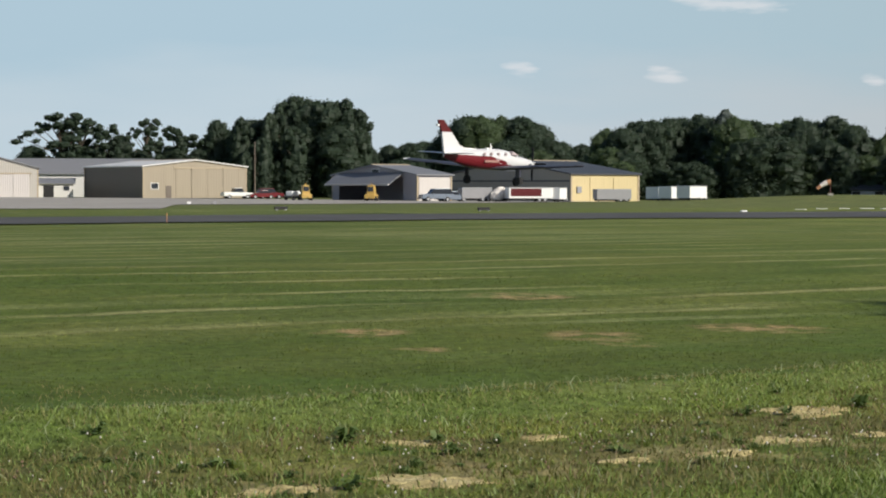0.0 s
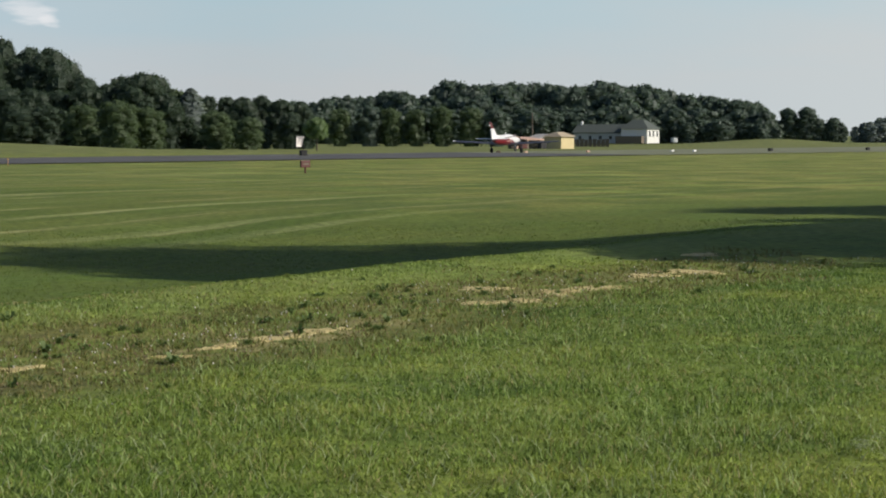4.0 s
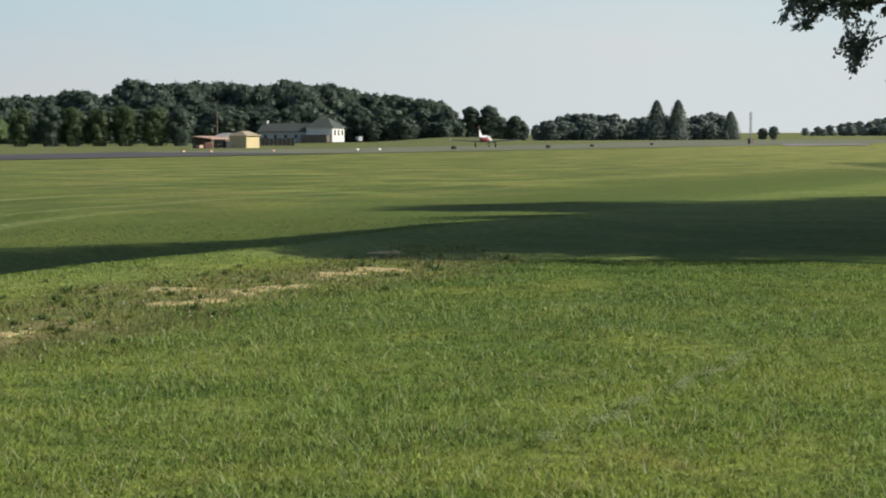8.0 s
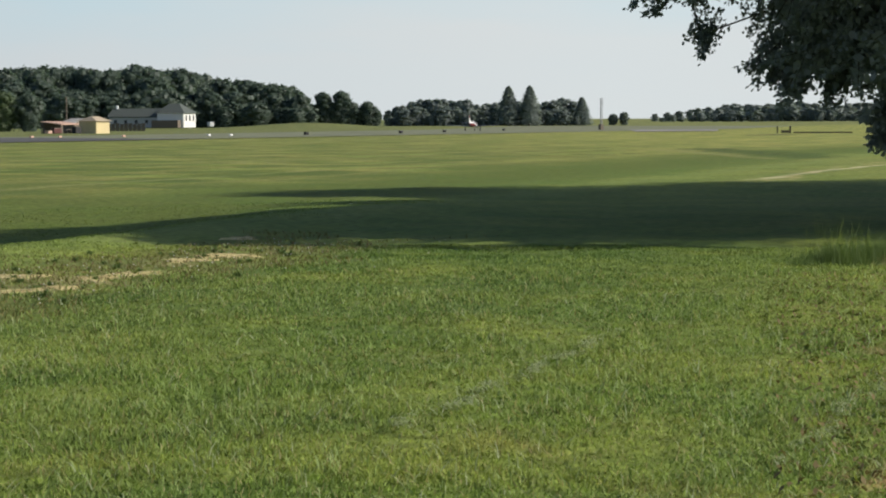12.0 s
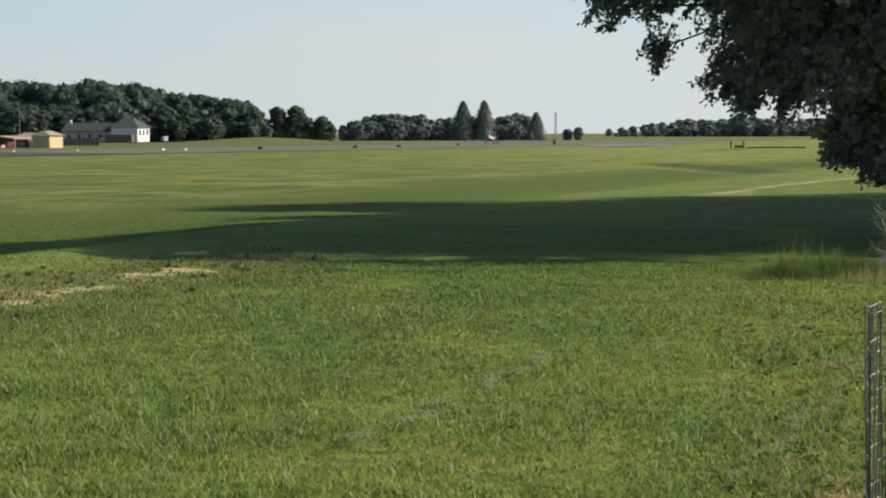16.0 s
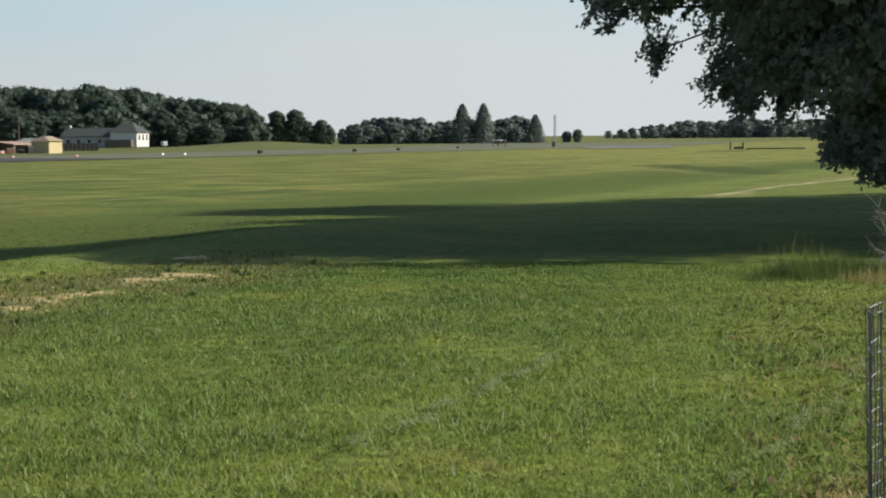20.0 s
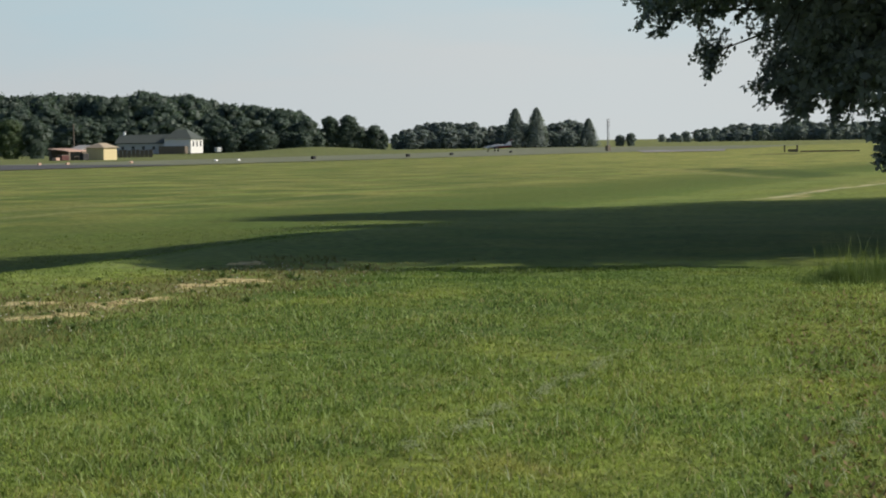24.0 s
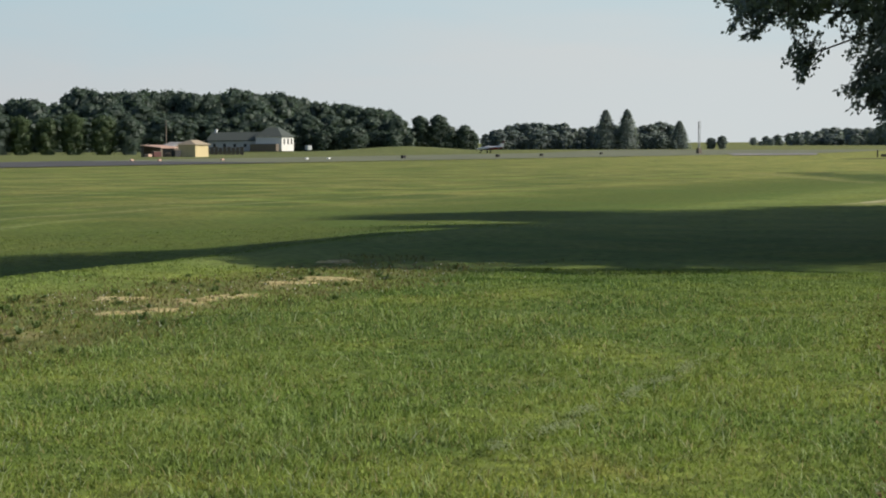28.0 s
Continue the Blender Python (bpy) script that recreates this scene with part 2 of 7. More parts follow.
    wet = ramp(n, l, noise_tex(n, l, 1.7, 4, bands.outputs[0]), ((0.36, (0.55, 0.55, 0.55)), (0.5, (0, 0, 0))))
    # drier toward the east, lush in the ditch, pale on its lip
    east = ramp(n, l, math_node(n, l, "MULTIPLY", x, 0.01), ((0.15, (0, 0, 0)), (0.6, (0.8, 0.8, 0.8))))
    c = mix(n, l, math_node(n, l, "MULTIPLY", east, mid), c, (0.38, 0.33, 0.10))
    v = math_node(n, l, "ADD", math_node(n, l, "MULTIPLY", x, TN[0]), math_node(n, l, "MULTIPLY", math_node(n, l, "SUBTRACT", y, TRACK[1]), TN[1]))
    al = math_node(n, l, "ADD", math_node(n, l, "MULTIPLY", x, TU[0]), math_node(n, l, "MULTIPLY", math_node(n, l, "SUBTRACT", y, TRACK[1]), TU[1]))
    v = math_node(n, l, "SUBTRACT", math_node(n, l, "ADD", v, 0.5), math_node(n, l, "MULTIPLY", math_node(n, l, "MINIMUM", math_node(n, l, "MAXIMUM", al, 0.0), 25.0), 0.03))
    vw = math_node(n, l, "ADD", v, math_node(n, l, "MULTIPLY", math_node(n, l, "SUBTRACT", noise_tex(n, l, 0.5, 3, pos), 0.5), 1.6))
    lush = ramp(n, l, math_node(n, l, "MULTIPLY", vw, 0.05), ((0.15, (0, 0, 0)), (0.2, (0.65, 0.65, 0.65)), (0.42, (0.45, 0.45, 0.45)), (0.7, (0, 0, 0))))
    c = mix(n, l, lush, c, (0.07, 0.125, 0.022))
    lipc = ramp(n, l, math_node(n, l, "MULTIPLY", vw, 0.1), ((0.12, (0, 0, 0)), (0.21, (0.75, 0.75, 0.75)), (0.28, (0.75, 0.75, 0.75)), (0.33, (0, 0, 0))))
    c = mix(n, l, lipc, c, (0.24, 0.285, 0.08))
    # brown dead growth and bare earth along the track
    bend = math_node(n, l, "MULTIPLY", math_node(n, l, "SUBTRACT", noise_tex(n, l, 0.35, 3, pos), 0.5), 1.6)
    off = math_node(n, l, "ABSOLUTE", math_node(n, l, "ADD", v, bend))
    band = math_node(n, l, "SUBTRACT", 1.0, math_node(n, l, "DIVIDE", off, 1.9), clamp=True)
    dead = math_node(n, l, "MULTIPLY", ramp(n, l, band, ((0.03, (0, 0, 0)), (0.3, (1, 1, 1)))), ramp(n, l, noise_tex(n, l, 1.5, 5, pos), ((0.34, (0, 0, 0)), (0.5, (0.9, 0.9, 0.9)))))
    alg = math_node(n, l, "ADD", math_node(n, l, "MULTIPLY", x, TU[0]), math_node(n, l, "MULTIPLY", math_node(n, l, "SUBTRACT", y, TRACK[1]), TU[1]))
    dead = math_node(n, l, "MULTIPLY", dead, ramp(n, l, math_node(n, l, "MULTIPLY", alg, 0.02), ((0.36, (1, 1, 1)), (0.42, (0, 0, 0)))))
    c = mix(n, l, dead, c, (0.15, 0.125, 0.048))
    near = ramp(n, l, math_node(n, l, "ADD", math_node(n, l, "MULTIPLY", math_node(n, l, "ADD", v, bend), 0.25), 0.5), ((0.27, (0, 0, 0)), (0.33, (1, 1, 1)), (0.45, (0.9, 0.9, 0.9)), (0.54, (0.3, 0.3, 0.3)), (0.85, (0, 0, 0))))
    bare = math_node(n, l, "MULTIPLY", math_node(n, l, "MULTIPLY", near, 0.45), math_node(n, l, "MULTIPLY", ramp(n, l, noise_tex(n, l, 1.5, 7, pos), ((0.47, (0, 0, 0)), (0.51, (1, 1, 1)))), ramp(n, l, noise_tex(n, l, 0.4, 3, pos), ((0.44, (0, 0, 0)), (0.52, (1, 1, 1))))))
    along = math_node(n, l, "ADD", math_node(n, l, "MULTIPLY", x, TU[0]), math_node(n, l, "MULTIPLY", math_node(n, l, "SUBTRACT", y, TRACK[1]), TU[1]))
    bare = math_node(n, l, "MULTIPLY", bare, ramp(n, l, math_node(n, l, "MULTIPLY", along, 0.02), ((0.32, (1, 1, 1)), (0.36, (0, 0, 0)), (0.86, (0, 0, 0)), (0.95, (1, 1, 1)))))
    c = mix(n, l, ramp(n, l, math_node(n, l, "MULTIPLY", x, 0.05), ((0.1, (0, 0, 0)), (0.5, (0.4, 0.4, 0.4)))), c, (0.215, 0.275, 0.062))
    c = mix(n, l, ramp(n, l, math_node(n, l, "ADD", math_node(n, l, "MULTIPLY", x, 0.04), 0.3), ((0.15, (0.3, 0.3, 0.3)), (0.6, (0, 0, 0)))), c, (0.06, 0.10, 0.02))
    c = mix(n, l, ramp(n, l, math_node(n, l, "MULTIPLY", vw, 0.05), ((0.16, (0, 0, 0)), (0.3, (0.5, 0.5, 0.5)))), c, (0.085, 0.105, 0.02))
    # damp and dry bands left by the mowing
    c = mix(n, l, math_node(n, l, "MULTIPLY", wet, reach), c, (0.075, 0.125, 0.022))
    c = mix(n, l, math_node(n, l, "MULTIPLY", math_node(n, l, "MULTIPLY", dry, reach), math_node(n, l, "ADD", math_node(n, l, "MULTIPLY", x, 0.006, clamp=True), 0.25, clamp=True)), c, (0.35, 0.32, 0.11))
    # paler yellow-green toward the south-east
    yellowing = ramp(n, l, math_node(n, l, "MULTIPLY", x, 0.01), ((0.16, (0, 0, 0)), (0.32, (0.04, 0.04, 0.04)), (0.8, (0.1, 0.1, 0.1))))
    yellowing = math_node(n, l, "ADD", yellowing, math_node(n, l, "MULTIPLY", math_node(n, l, "SUBTRACT", x, math_node(n, l, "MULTIPLY", y, 0.74)), 0.025, clamp=True), clamp=True)
    c = mix(n, l, math_node(n, l, "MULTIPLY", math_node(n, l, "MULTIPLY", yellowing, reach), math_node(n, l, "ADD", math_node(n, l, "MULTIPLY", dry, 0.45), 0.42, clamp=True)), c, (0.50, 0.47, 0.125))
    off_east = math_node(n, l, "MULTIPLY", math_node(n, l, "SUBTRACT", x, 14.0), 0.06, clamp=True)
    # patches of drier, fresher and deeper growth over the open field
    much = math_node(n, l, "MULTIPLY", reach, math_node(n, l, "ADD", math_node(n, l, "MULTIPLY", off_east, 0.75), 0.25))
    for size, low, high, amount, tone in ((0.2, 0.5, 0.6, 0.48, (0.42, 0.37, 0.11)), (0.33, 0.52, 0.6, 0.55, (0.28, 0.36, 0.075)), (0.26, 0.53, 0.61, 0.7, (0.085, 0.135, 0.03)), (0.6, 0.54, 0.62, 0.6, (0.10, 0.145, 0.035))):
        shift = n.new("ShaderNodeVectorMath")
        l.new(pos, shift.inputs[0])
        shift.inputs[1].default_value = (97.0 * size, 411.0 * size, 0)
        k = ramp(n, l, noise_tex(n, l, size, 5, shift.outputs[0]), ((low, (0, 0, 0)), (high, (1, 1, 1))))
        c = mix(n, l, math_node(n, l, "MULTIPLY", math_node(n, l, "MULTIPLY", k, much), amount), c, tone)
    c = mix(n, l, math_node(n, l, "MULTIPLY", math_node(n, l, "MULTIPLY", reach, 0.17), math_node(n, l, "SUBTRACT", 1.0, off_east)), c, (0.05, 0.09, 0.018))
    # a thin windrow of clippings at each pass of the mower, broken along its length
    wander = math_node(n, l, "ADD", across, math_node(n, l, "MULTIPLY", math_node(n, l, "SUBTRACT", noise_tex(n, l, 0.045, 2, pos), 0.5), 1.2))
    turn = math_node(n, l, "FRACT", math_node(n, l, "DIVIDE", math_node(n, l, "SUBTRACT", wander, 25.37), 2.45))
    row = math_node(n, l, "SUBTRACT", 1.0, math_node(n, l, "MULTIPLY", math_node(n, l, "ABSOLUTE", math_node(n, l, "SUBTRACT", turn, 0.5)), 8.0), clamp=True)
    row = math_node(n, l, "MULTIPLY", row, run(0.45, 0.13, 4, ((0.43, (0, 0, 0)), (0.58, (1, 1, 1)))))
    c = mix(n, l, math_node(n, l, "MULTIPLY", math_node(n, l, "MULTIPLY", row, math_node(n, l, "SUBTRACT", 0.62, math_node(n, l, "MULTIPLY", off_east, 0.4))), math_node(n, l, "MULTIPLY", math_node(n, l, "SUBTRACT", across, 24.5), 0.6, clamp=True)), c, (0.54, 0.50, 0.24))
    # places scalped by the mower
    for cx, cy, ax, ay in SCALPED:
        dx = math_node(n, l, "DIVIDE", math_node(n, l, "SUBTRACT", x, cx), ax)
        dy = math_node(n, l, "DIVIDE", math_node(n, l, "SUBTRACT", y, cy), ay)
        d = math_node(n, l, "ADD", math_node(n, l, "MULTIPLY", dx, dx), math_node(n, l, "MULTIPLY", dy, dy))
        k = math_node(n, l, "SUBTRACT", 1.0, d, clamp=True)
        k = math_node(n, l, "MULTIPLY", k, ramp(n, l, noise_tex(n, l, 2.2, 6, pos), ((0.42, (0, 0, 0)), (0.6, (1, 1, 1)))))
        c = mix(n, l, math_node(n, l, "MULTIPLY", k, 1.25, clamp=True), c, (0.42, 0.30, 0.15))
    # a pale path past the shade, a rough bank and a dark drain in the east
    for (px, py), (qx, qy), half, tone, amount in (((40.5, 38.9), (60.0, 49.6), 0.27, (0.62, 0.56, 0.34), 1.5), ((84.0, 85.4), (63.6, 57.0), 1.2, (0.085, 0.11, 0.03), 1.3), ((82.0, 86.4), (61.6, 58.0), 0.8, (0.36, 0.33, 0.13), 0.6), ((193.0, 183.5), (214.0, 199.5), 3.2, (0.07, 0.06, 0.03), 1.4)):
        ln = math.hypot(qx - px, qy - py)
        ux, uy = (qx - px) / ln, (qy - py) / ln
        dx, dy = math_node(n, l, "SUBTRACT", x, px), math_node(n, l, "SUBTRACT", y, py)
        run = math_node(n, l, "ADD", math_node(n, l, "MULTIPLY", dx, ux), math_node(n, l, "MULTIPLY", dy, uy))
        side = math_node(n, l, "SUBTRACT", math_node(n, l, "MULTIPLY", dx, uy), math_node(n, l, "MULTIPLY", dy, ux))
        side = math_node(n, l, "ADD", side, math_node(n, l, "MULTIPLY", math_node(n, l, "SUBTRACT", noise_tex(n, l, 0.25, 3, pos), 0.5), half * 2.5))
        over = math_node(n, l, "ABSOLUTE", math_node(n, l, "SUBTRACT", math_node(n, l, "DIVIDE", run, ln), 0.5))
        ends = math_node(n, l, "MULTIPLY", math_node(n, l, "SUBTRACT", 0.55, over), 10.0, clamp=True)
        k = math_node(n, l, "SUBTRACT", 1.0, math_node(n, l, "POWER", math_node(n, l, "DIVIDE", math_node(n, l, "ABSOLUTE", side), half), 2.0), clamp=True)
        k = math_node(n, l, "MULTIPLY", math_node(n, l, "MULTIPLY", k, ends), ramp(n, l, noise_tex(n, l, 0.9, 4, pos), ((0.36, (0.15, 0.15, 0.15)), (0.5, (1, 1, 1)))))
        c = mix(n, l, math_node(n, l, "MULTIPLY", k, amount, clamp=True), c, tone)
    # greener beyond the runway, deeper green patches in the near lawn
    c = mix(n, l, math_node(n, l, "MULTIPLY", math_node(n, l, "MULTIPLY", math_node(n, l, "SUBTRACT", across, 140.0), 0.05, clamp=True), 0.6), c, (0.155, 0.17, 0.075))
    patch = ramp(n, l, noise_tex(n, l, 0.42, 3, pos), ((0.46, (0, 0, 0)), (0.6, (0.4, 0.4, 0.4))))
    c = mix(n, l, math_node(n, l, "MULTIPLY", patch, math_node(n, l, "SUBTRACT", 1.0, reach)), c, (0.10, 0.18, 0.034))
    # a deeper, damper green south of the track
    damp = ramp(n, l, math_node(n, l, "ADD", math_node(n, l, "MULTIPLY", vw, 0.1), 1.0), ((0.25, (0, 0, 0)), (0.55, (0.62, 0.62, 0.62)), (0.86, (0.62, 0.62, 0.62)), (0.93, (0, 0, 0))))
    c = mix(n, l, math_node(n, l, "MULTIPLY", damp, ramp(n, l, math_node(n, l, "MULTIPLY", al, 0.04), ((0.2, (0, 0, 0)), (0.4, (1, 1, 1)), (0.7, (1, 1, 1)), (0.9, (0, 0, 0))))), c, (0.075, 0.135, 0.028))
    yel = ramp(n, l, noise_tex(n, l, 0.55, 4, pos), ((0.5, (0, 0, 0)), (0.66, (0.6, 0.6, 0.6))))
    c = mix(n, l, math_node(n, l, "MULTIPLY", yel, ramp(n, l, math_node(n, l, "MULTIPLY", vw, 0.1), ((0.15, (1, 1, 1)), (0.28, (0, 0, 0))))), c, (0.26, 0.30, 0.06))
    # light and dark tufts
    t = n.new("ShaderNodeVectorMath")
    t.operation = "SCALE"
    l.new(c, t.inputs[0])
    l.new(math_node(n, l, "ADD", math_node(n, l, "MULTIPLY", tuft, 1.7), 0.12), t.inputs["Scale"])
    return t.outputs[0], bare


def ground_mat():
    m, n, l, b = nodes_of("grass_ground", 0.9)
    b.inputs["Specular IOR Level"].default_value = 0.15
    pos = n.new("ShaderNodeNewGeometry").outputs["Position"]
    c, bare = field_colour(n, l, pos)
    fine = noise_tex(n, l, 14.0, 4, pos)
    c = mix(n, l, math_node(n, l, "MULTIPLY", fine, 0.5), c, (0.05, 0.075, 0.014))
    earth = ramp(n, l, noise_tex(n, l, 5.0, 5, pos), ((0.3, (0.33, 0.26, 0.12)), (0.7, (0.54, 0.44, 0.23))))
    c = mix(n, l, bare, c, earth)
    l.new(c, b.inputs["Base Color"])
    bump(n, l, b, fine, 0.7, 0.05)
    return m


def earth_mat():
    """Dry sandy soil, trodden pale, with crumbs, darker brown where the fine grain is low."""
    m, n, l, b = nodes_of("sandy_earth", 0.95)
    pos = n.new("ShaderNodeNewGeometry").outputs["Position"]
    c = ramp(n, l, noise_tex(n, l, 4.0, 6, pos), ((0.32, (0.33, 0.27, 0.12)), (0.5, (0.56, 0.47, 0.22)), (0.7, (0.66, 0.58, 0.31))))
    g = noise_tex(n, l, 60.0, 4, pos)
    c = mix(n, l, ramp(n, l, g, ((0.36, (0.7, 0.7, 0.7)), (0.5, (0, 0, 0)))), c, (0.22, 0.16, 0.08))
    l.new(c, b.inputs["Base Color"])
    b.inputs["Specular IOR Level"].default_value = 0.15
    bump(n, l, b, g, 0.8, 0.02)
    return m


def blade_mat():
    """Living blades, each a little lighter or darker than the growth it stands in."""
    m, n, l, b = nodes_of("grass_blade", 0.55)
    g = n.new("ShaderNodeNewGeometry")
    c, bare = field_colour(n, l, g.outputs["Position"])
    t = n.new("ShaderNodeVectorMath")
    t.operation = "SCALE"
    l.new(c, t.inputs[0])
    f = math_node(n, l, "POWER", g.outputs["Random Per Island"], 3.0)
    l.new(math_node(n, l, "ADD", math_node(n, l, "MULTIPLY", f, 0.6), 0.98), t.inputs["Scale"])
    c = t.outputs[0]
    l.new(c, b.inputs["Base Color"])
    b.inputs["Specular IOR Level"].default_value = 0.22
    tr = n.new("ShaderNodeBsdfTranslucent")
    l.new(c, tr.inputs["Color"])
    ms = n.new("ShaderNodeMixShader")
    ms.inputs[0].default_value = 0.35
    l.new(b.outputs[0], ms.inputs[1])
    l.new(tr.outputs[0], ms.inputs[2])
    l.new(ms.outputs[0], n["Material Output"].inputs["Surface"])
    return m


def asphalt_mat(name, dark, light, scale=3.0):
    m, n, l, b = nodes_of(name, 0.85)
    pos = n.new("ShaderNodeNewGeometry").outputs["Position"]
    c = ramp(n, l, noise_tex(n, l, 0.12, 4, pos), ((0.3, dark), (0.7, light)))
    g = noise_tex(n, l, scale * 10, 3, pos)
    c = mix(n, l, math_node(n, l, "MULTIPLY", g, 0.4), c, tuple(v * 0.6 for v in dark))
    l.new(c, b.inputs["Base Color"])
    bump(n, l, b, g, 0.3, 0.01)
    return m


M = {}
M["ground"] = ground_mat()
M["earth"] = earth_mat()
M["asphalt"] = asphalt_mat("asphalt", (0.050, 0.049, 0.047), (0.092, 0.089, 0.085))
# paler olive in the colour stands in for grazing view and haze
M["asphalt_far"] = asphalt_mat("far_asphalt", (0.118, 0.13, 0.068), (0.205, 0.212, 0.118))
M["concrete"] = asphalt_mat("concrete", (0.30, 0.28, 0.25), (0.46, 0.43, 0.38))
M["concrete_old"] = asphalt_mat("old_concrete", (0.16, 0.155, 0.15), (0.34, 0.32, 0.29))
M["marking"] = paint("white_marking", (0.75, 0.75, 0.72), 0.7)
M["marking_worn"] = paint("worn_marking", (0.20, 0.20, 0.20), 0.8, 0, 0.6, 0.8)
M["blade"] = blade_mat()
M["weed"] = leaf_mat("weed_leaf", (0.07, 0.112, 0.03), (0.13, 0.185, 0.055), 0.25)
M["blade_dry"] = leaf_mat("dry_blade", (0.22, 0.19, 0.08), (0.42, 0.36, 0.18), 0.3)
# lighter green puts the sun's glints into these blades' colour
M["blade_glint"] = leaf_mat("glint_blade", (0.12, 0.19, 0.045), (0.34, 0.41, 0.15), 0.35)
M["straw"] = leaf_mat("bent_straw", (0.22, 0.26, 0.13), (0.42, 0.45, 0.30), 0.3)
M["weed_mid"] = leaf_mat("rough_grass", (0.11, 0.155, 0.028), (0.24, 0.28, 0.075), 0.3)
M["seed"] = paint("brown_seed", (0.22, 0.15, 0.09), 0.9)
M["stalk"] = leaf_mat("dead_stalk", (0.10, 0.075, 0.04), (0.26, 0.20, 0.11), 0.2)
M["growth"] = leaf_mat("track_growth", (0.078, 0.098, 0.026), (0.185, 0.17, 0.058), 0.25)
M["litter"] = leaf_mat("fallen_leaf", (0.13, 0.095, 0.04), (0.26, 0.20, 0.085), 0.1)
M["clover"] = paint("clover_flower", (0.62, 0.58, 0.52), 0.8)
M["leaf_far"] = leaf_mat("far_leaf", (0.041, 0.066, 0.042), (0.054, 0.083, 0.050), 0.5, 0.6, 0.5)
M["leaf_far_light"] = leaf_mat("far_leaf_light", (0.066, 0.102, 0.046), (0.086, 0.126, 0.054), 0.5, 0.6, 0.6)
M["leaf_fresh"] = leaf_mat("fresh_leaf", (0.13, 0.19, 0.085), (0.17, 0.24, 0.105), 0.5, 0.6, 0.5)
# distance haze put into the colour: bluer, paler leaves and needles far off
M["leaf_haze"] = leaf_mat("haze_tinted_leaf", (0.064, 0.098, 0.076), (0.078, 0.116, 0.084), 0.5, 0.6, 0.8)
M["leaf_deep_haze"] = leaf_mat("deep_haze_leaf", (0.145, 0.18, 0.18), (0.17, 0.208, 0.20), 0.5, 0.6, 0.8)
M["needle"] = leaf_mat("haze_tinted_needle", (0.165, 0.195, 0.195), (0.19, 0.225, 0.21), 0.5)
# paler and bluer than oak leaf: veiling glare put into the base colour
M["leaf"] = leaf_mat("oak_leaf", (0.185, 0.205, 0.22), (0.235, 0.26, 0.265), 0.5, 0.45, 1.0)
M["bark"] = paint("bark", (0.10, 0.075, 0.055), 0.9, 0, 0.6, 4)
M["tan"] = sheet_metal("tan_cladding", (0.37, 0.315, 0.235))
M["tan_trim"] = paint("tan_trim", (0.44, 0.36, 0.25), 0.6)
M["brown"] = sheet_metal("brown_cladding", (0.17, 0.14, 0.115))
M["grey_purple"] = sheet_metal("mauve_grey_cladding", (0.31, 0.30, 0.33))
M["grey_clad"] = sheet_metal("grey_brown_cladding", (0.33, 0.31, 0.265))
M["yellow_clad"] = sheet_metal("pale_yellow_cladding", (0.62, 0.51, 0.28))
M["pale_door"] = sheet_metal("pale_grey_cladding", (0.62, 0.58, 0.55))
M["white_clad"] = sheet_metal("white_cladding", (0.72, 0.71, 0.68))
M["cream_clad"] = sheet_metal("cream_cladding", (0.50, 0.47, 0.42))
# grey in place of white puts the wing's shade into the siding
M["wing_wall"] = paint("shade_grey_siding", (0.42, 0.43, 0.44), 0.8, 0, 0.3, 2)
M["roof_white"] = sheet_metal("white_roof_sheet", (0.75, 0.74, 0.72), 0.4)
M["roof_grey"] = sheet_metal("grey_roof_sheet", (0.22, 0.225, 0.24), 0.5)
M["roof_dark"] = sheet_metal("dark_roof_sheet", (0.06, 0.065, 0.075), 0.5)
M["roof_green"] = paint("grey_green_shingle", (0.075, 0.09, 0.08), 0.9, 0, 0.4, 3)
M["dark"] = paint("near_black_paint", (0.02, 0.02, 0.022), 0.8)
M["glass"] = paint("window_glass", (0.03, 0.035, 0.045), 0.12, 0, 0.1)
M["white"] = paint("white_paint", (0.80, 0.80, 0.78), 0.35, 0, 0.12)
M["plane_white"] = paint("aeroplane_white", (0.66, 0.66, 0.66), 0.35, 0, 0.12)
M["red"] = paint("red_paint", (0.15, 0.012, 0.017), 0.3, 0, 0.12)
# pale pinkish colour paints reflections into the aeroplane's windows
M["cabin_glass"] = paint("cabin_glass", (0.46, 0.38, 0.38), 0.35, 0, 0.1)
M["bar_pink"] = paint("faded_bar", (0.36, 0.20, 0.17), 0.5, 0, 0.1)
M["dark_red"] = paint("dark_red_paint", (0.10, 0.010, 0.013), 0.3, 0, 0.12)
M["wing"] = paint("navy_wing", (0.045, 0.048, 0.068), 0.45)
M["black"] = paint("black_rubber", (0.018, 0.018, 0.018), 0.8)
M["steel"] = paint("bare_steel", (0.45, 0.45, 0.46), 0.4, 0.8)
M["galv"] = paint("galvanised_wire", (0.50, 0.51, 0.52), 0.45, 0.7, 0.3, 20)
M["post"] = paint("slate_post", (0.045, 0.05, 0.062), 0.6, 0.1, 0.4, 12)
M["galv_dark"] = paint("weathered_wire", (0.10, 0.10, 0.10), 0.6, 0.4, 0.4, 20)
M["yellow"] = paint("yellow_paint", (0.52, 0.34, 0.09), 0.5)
M["orange"] = paint("orange_cloth", (0.48, 0.24, 0.13), 0.9)
M["faded"] = paint("faded_pink_paint", (0.55, 0.36, 0.27), 0.7)
M["cloth"] = paint("white_cloth", (0.78, 0.72, 0.66), 0.9)
M["silver"] = paint("silver_blue_paint", (0.22, 0.26, 0.32), 0.3, 0.3)
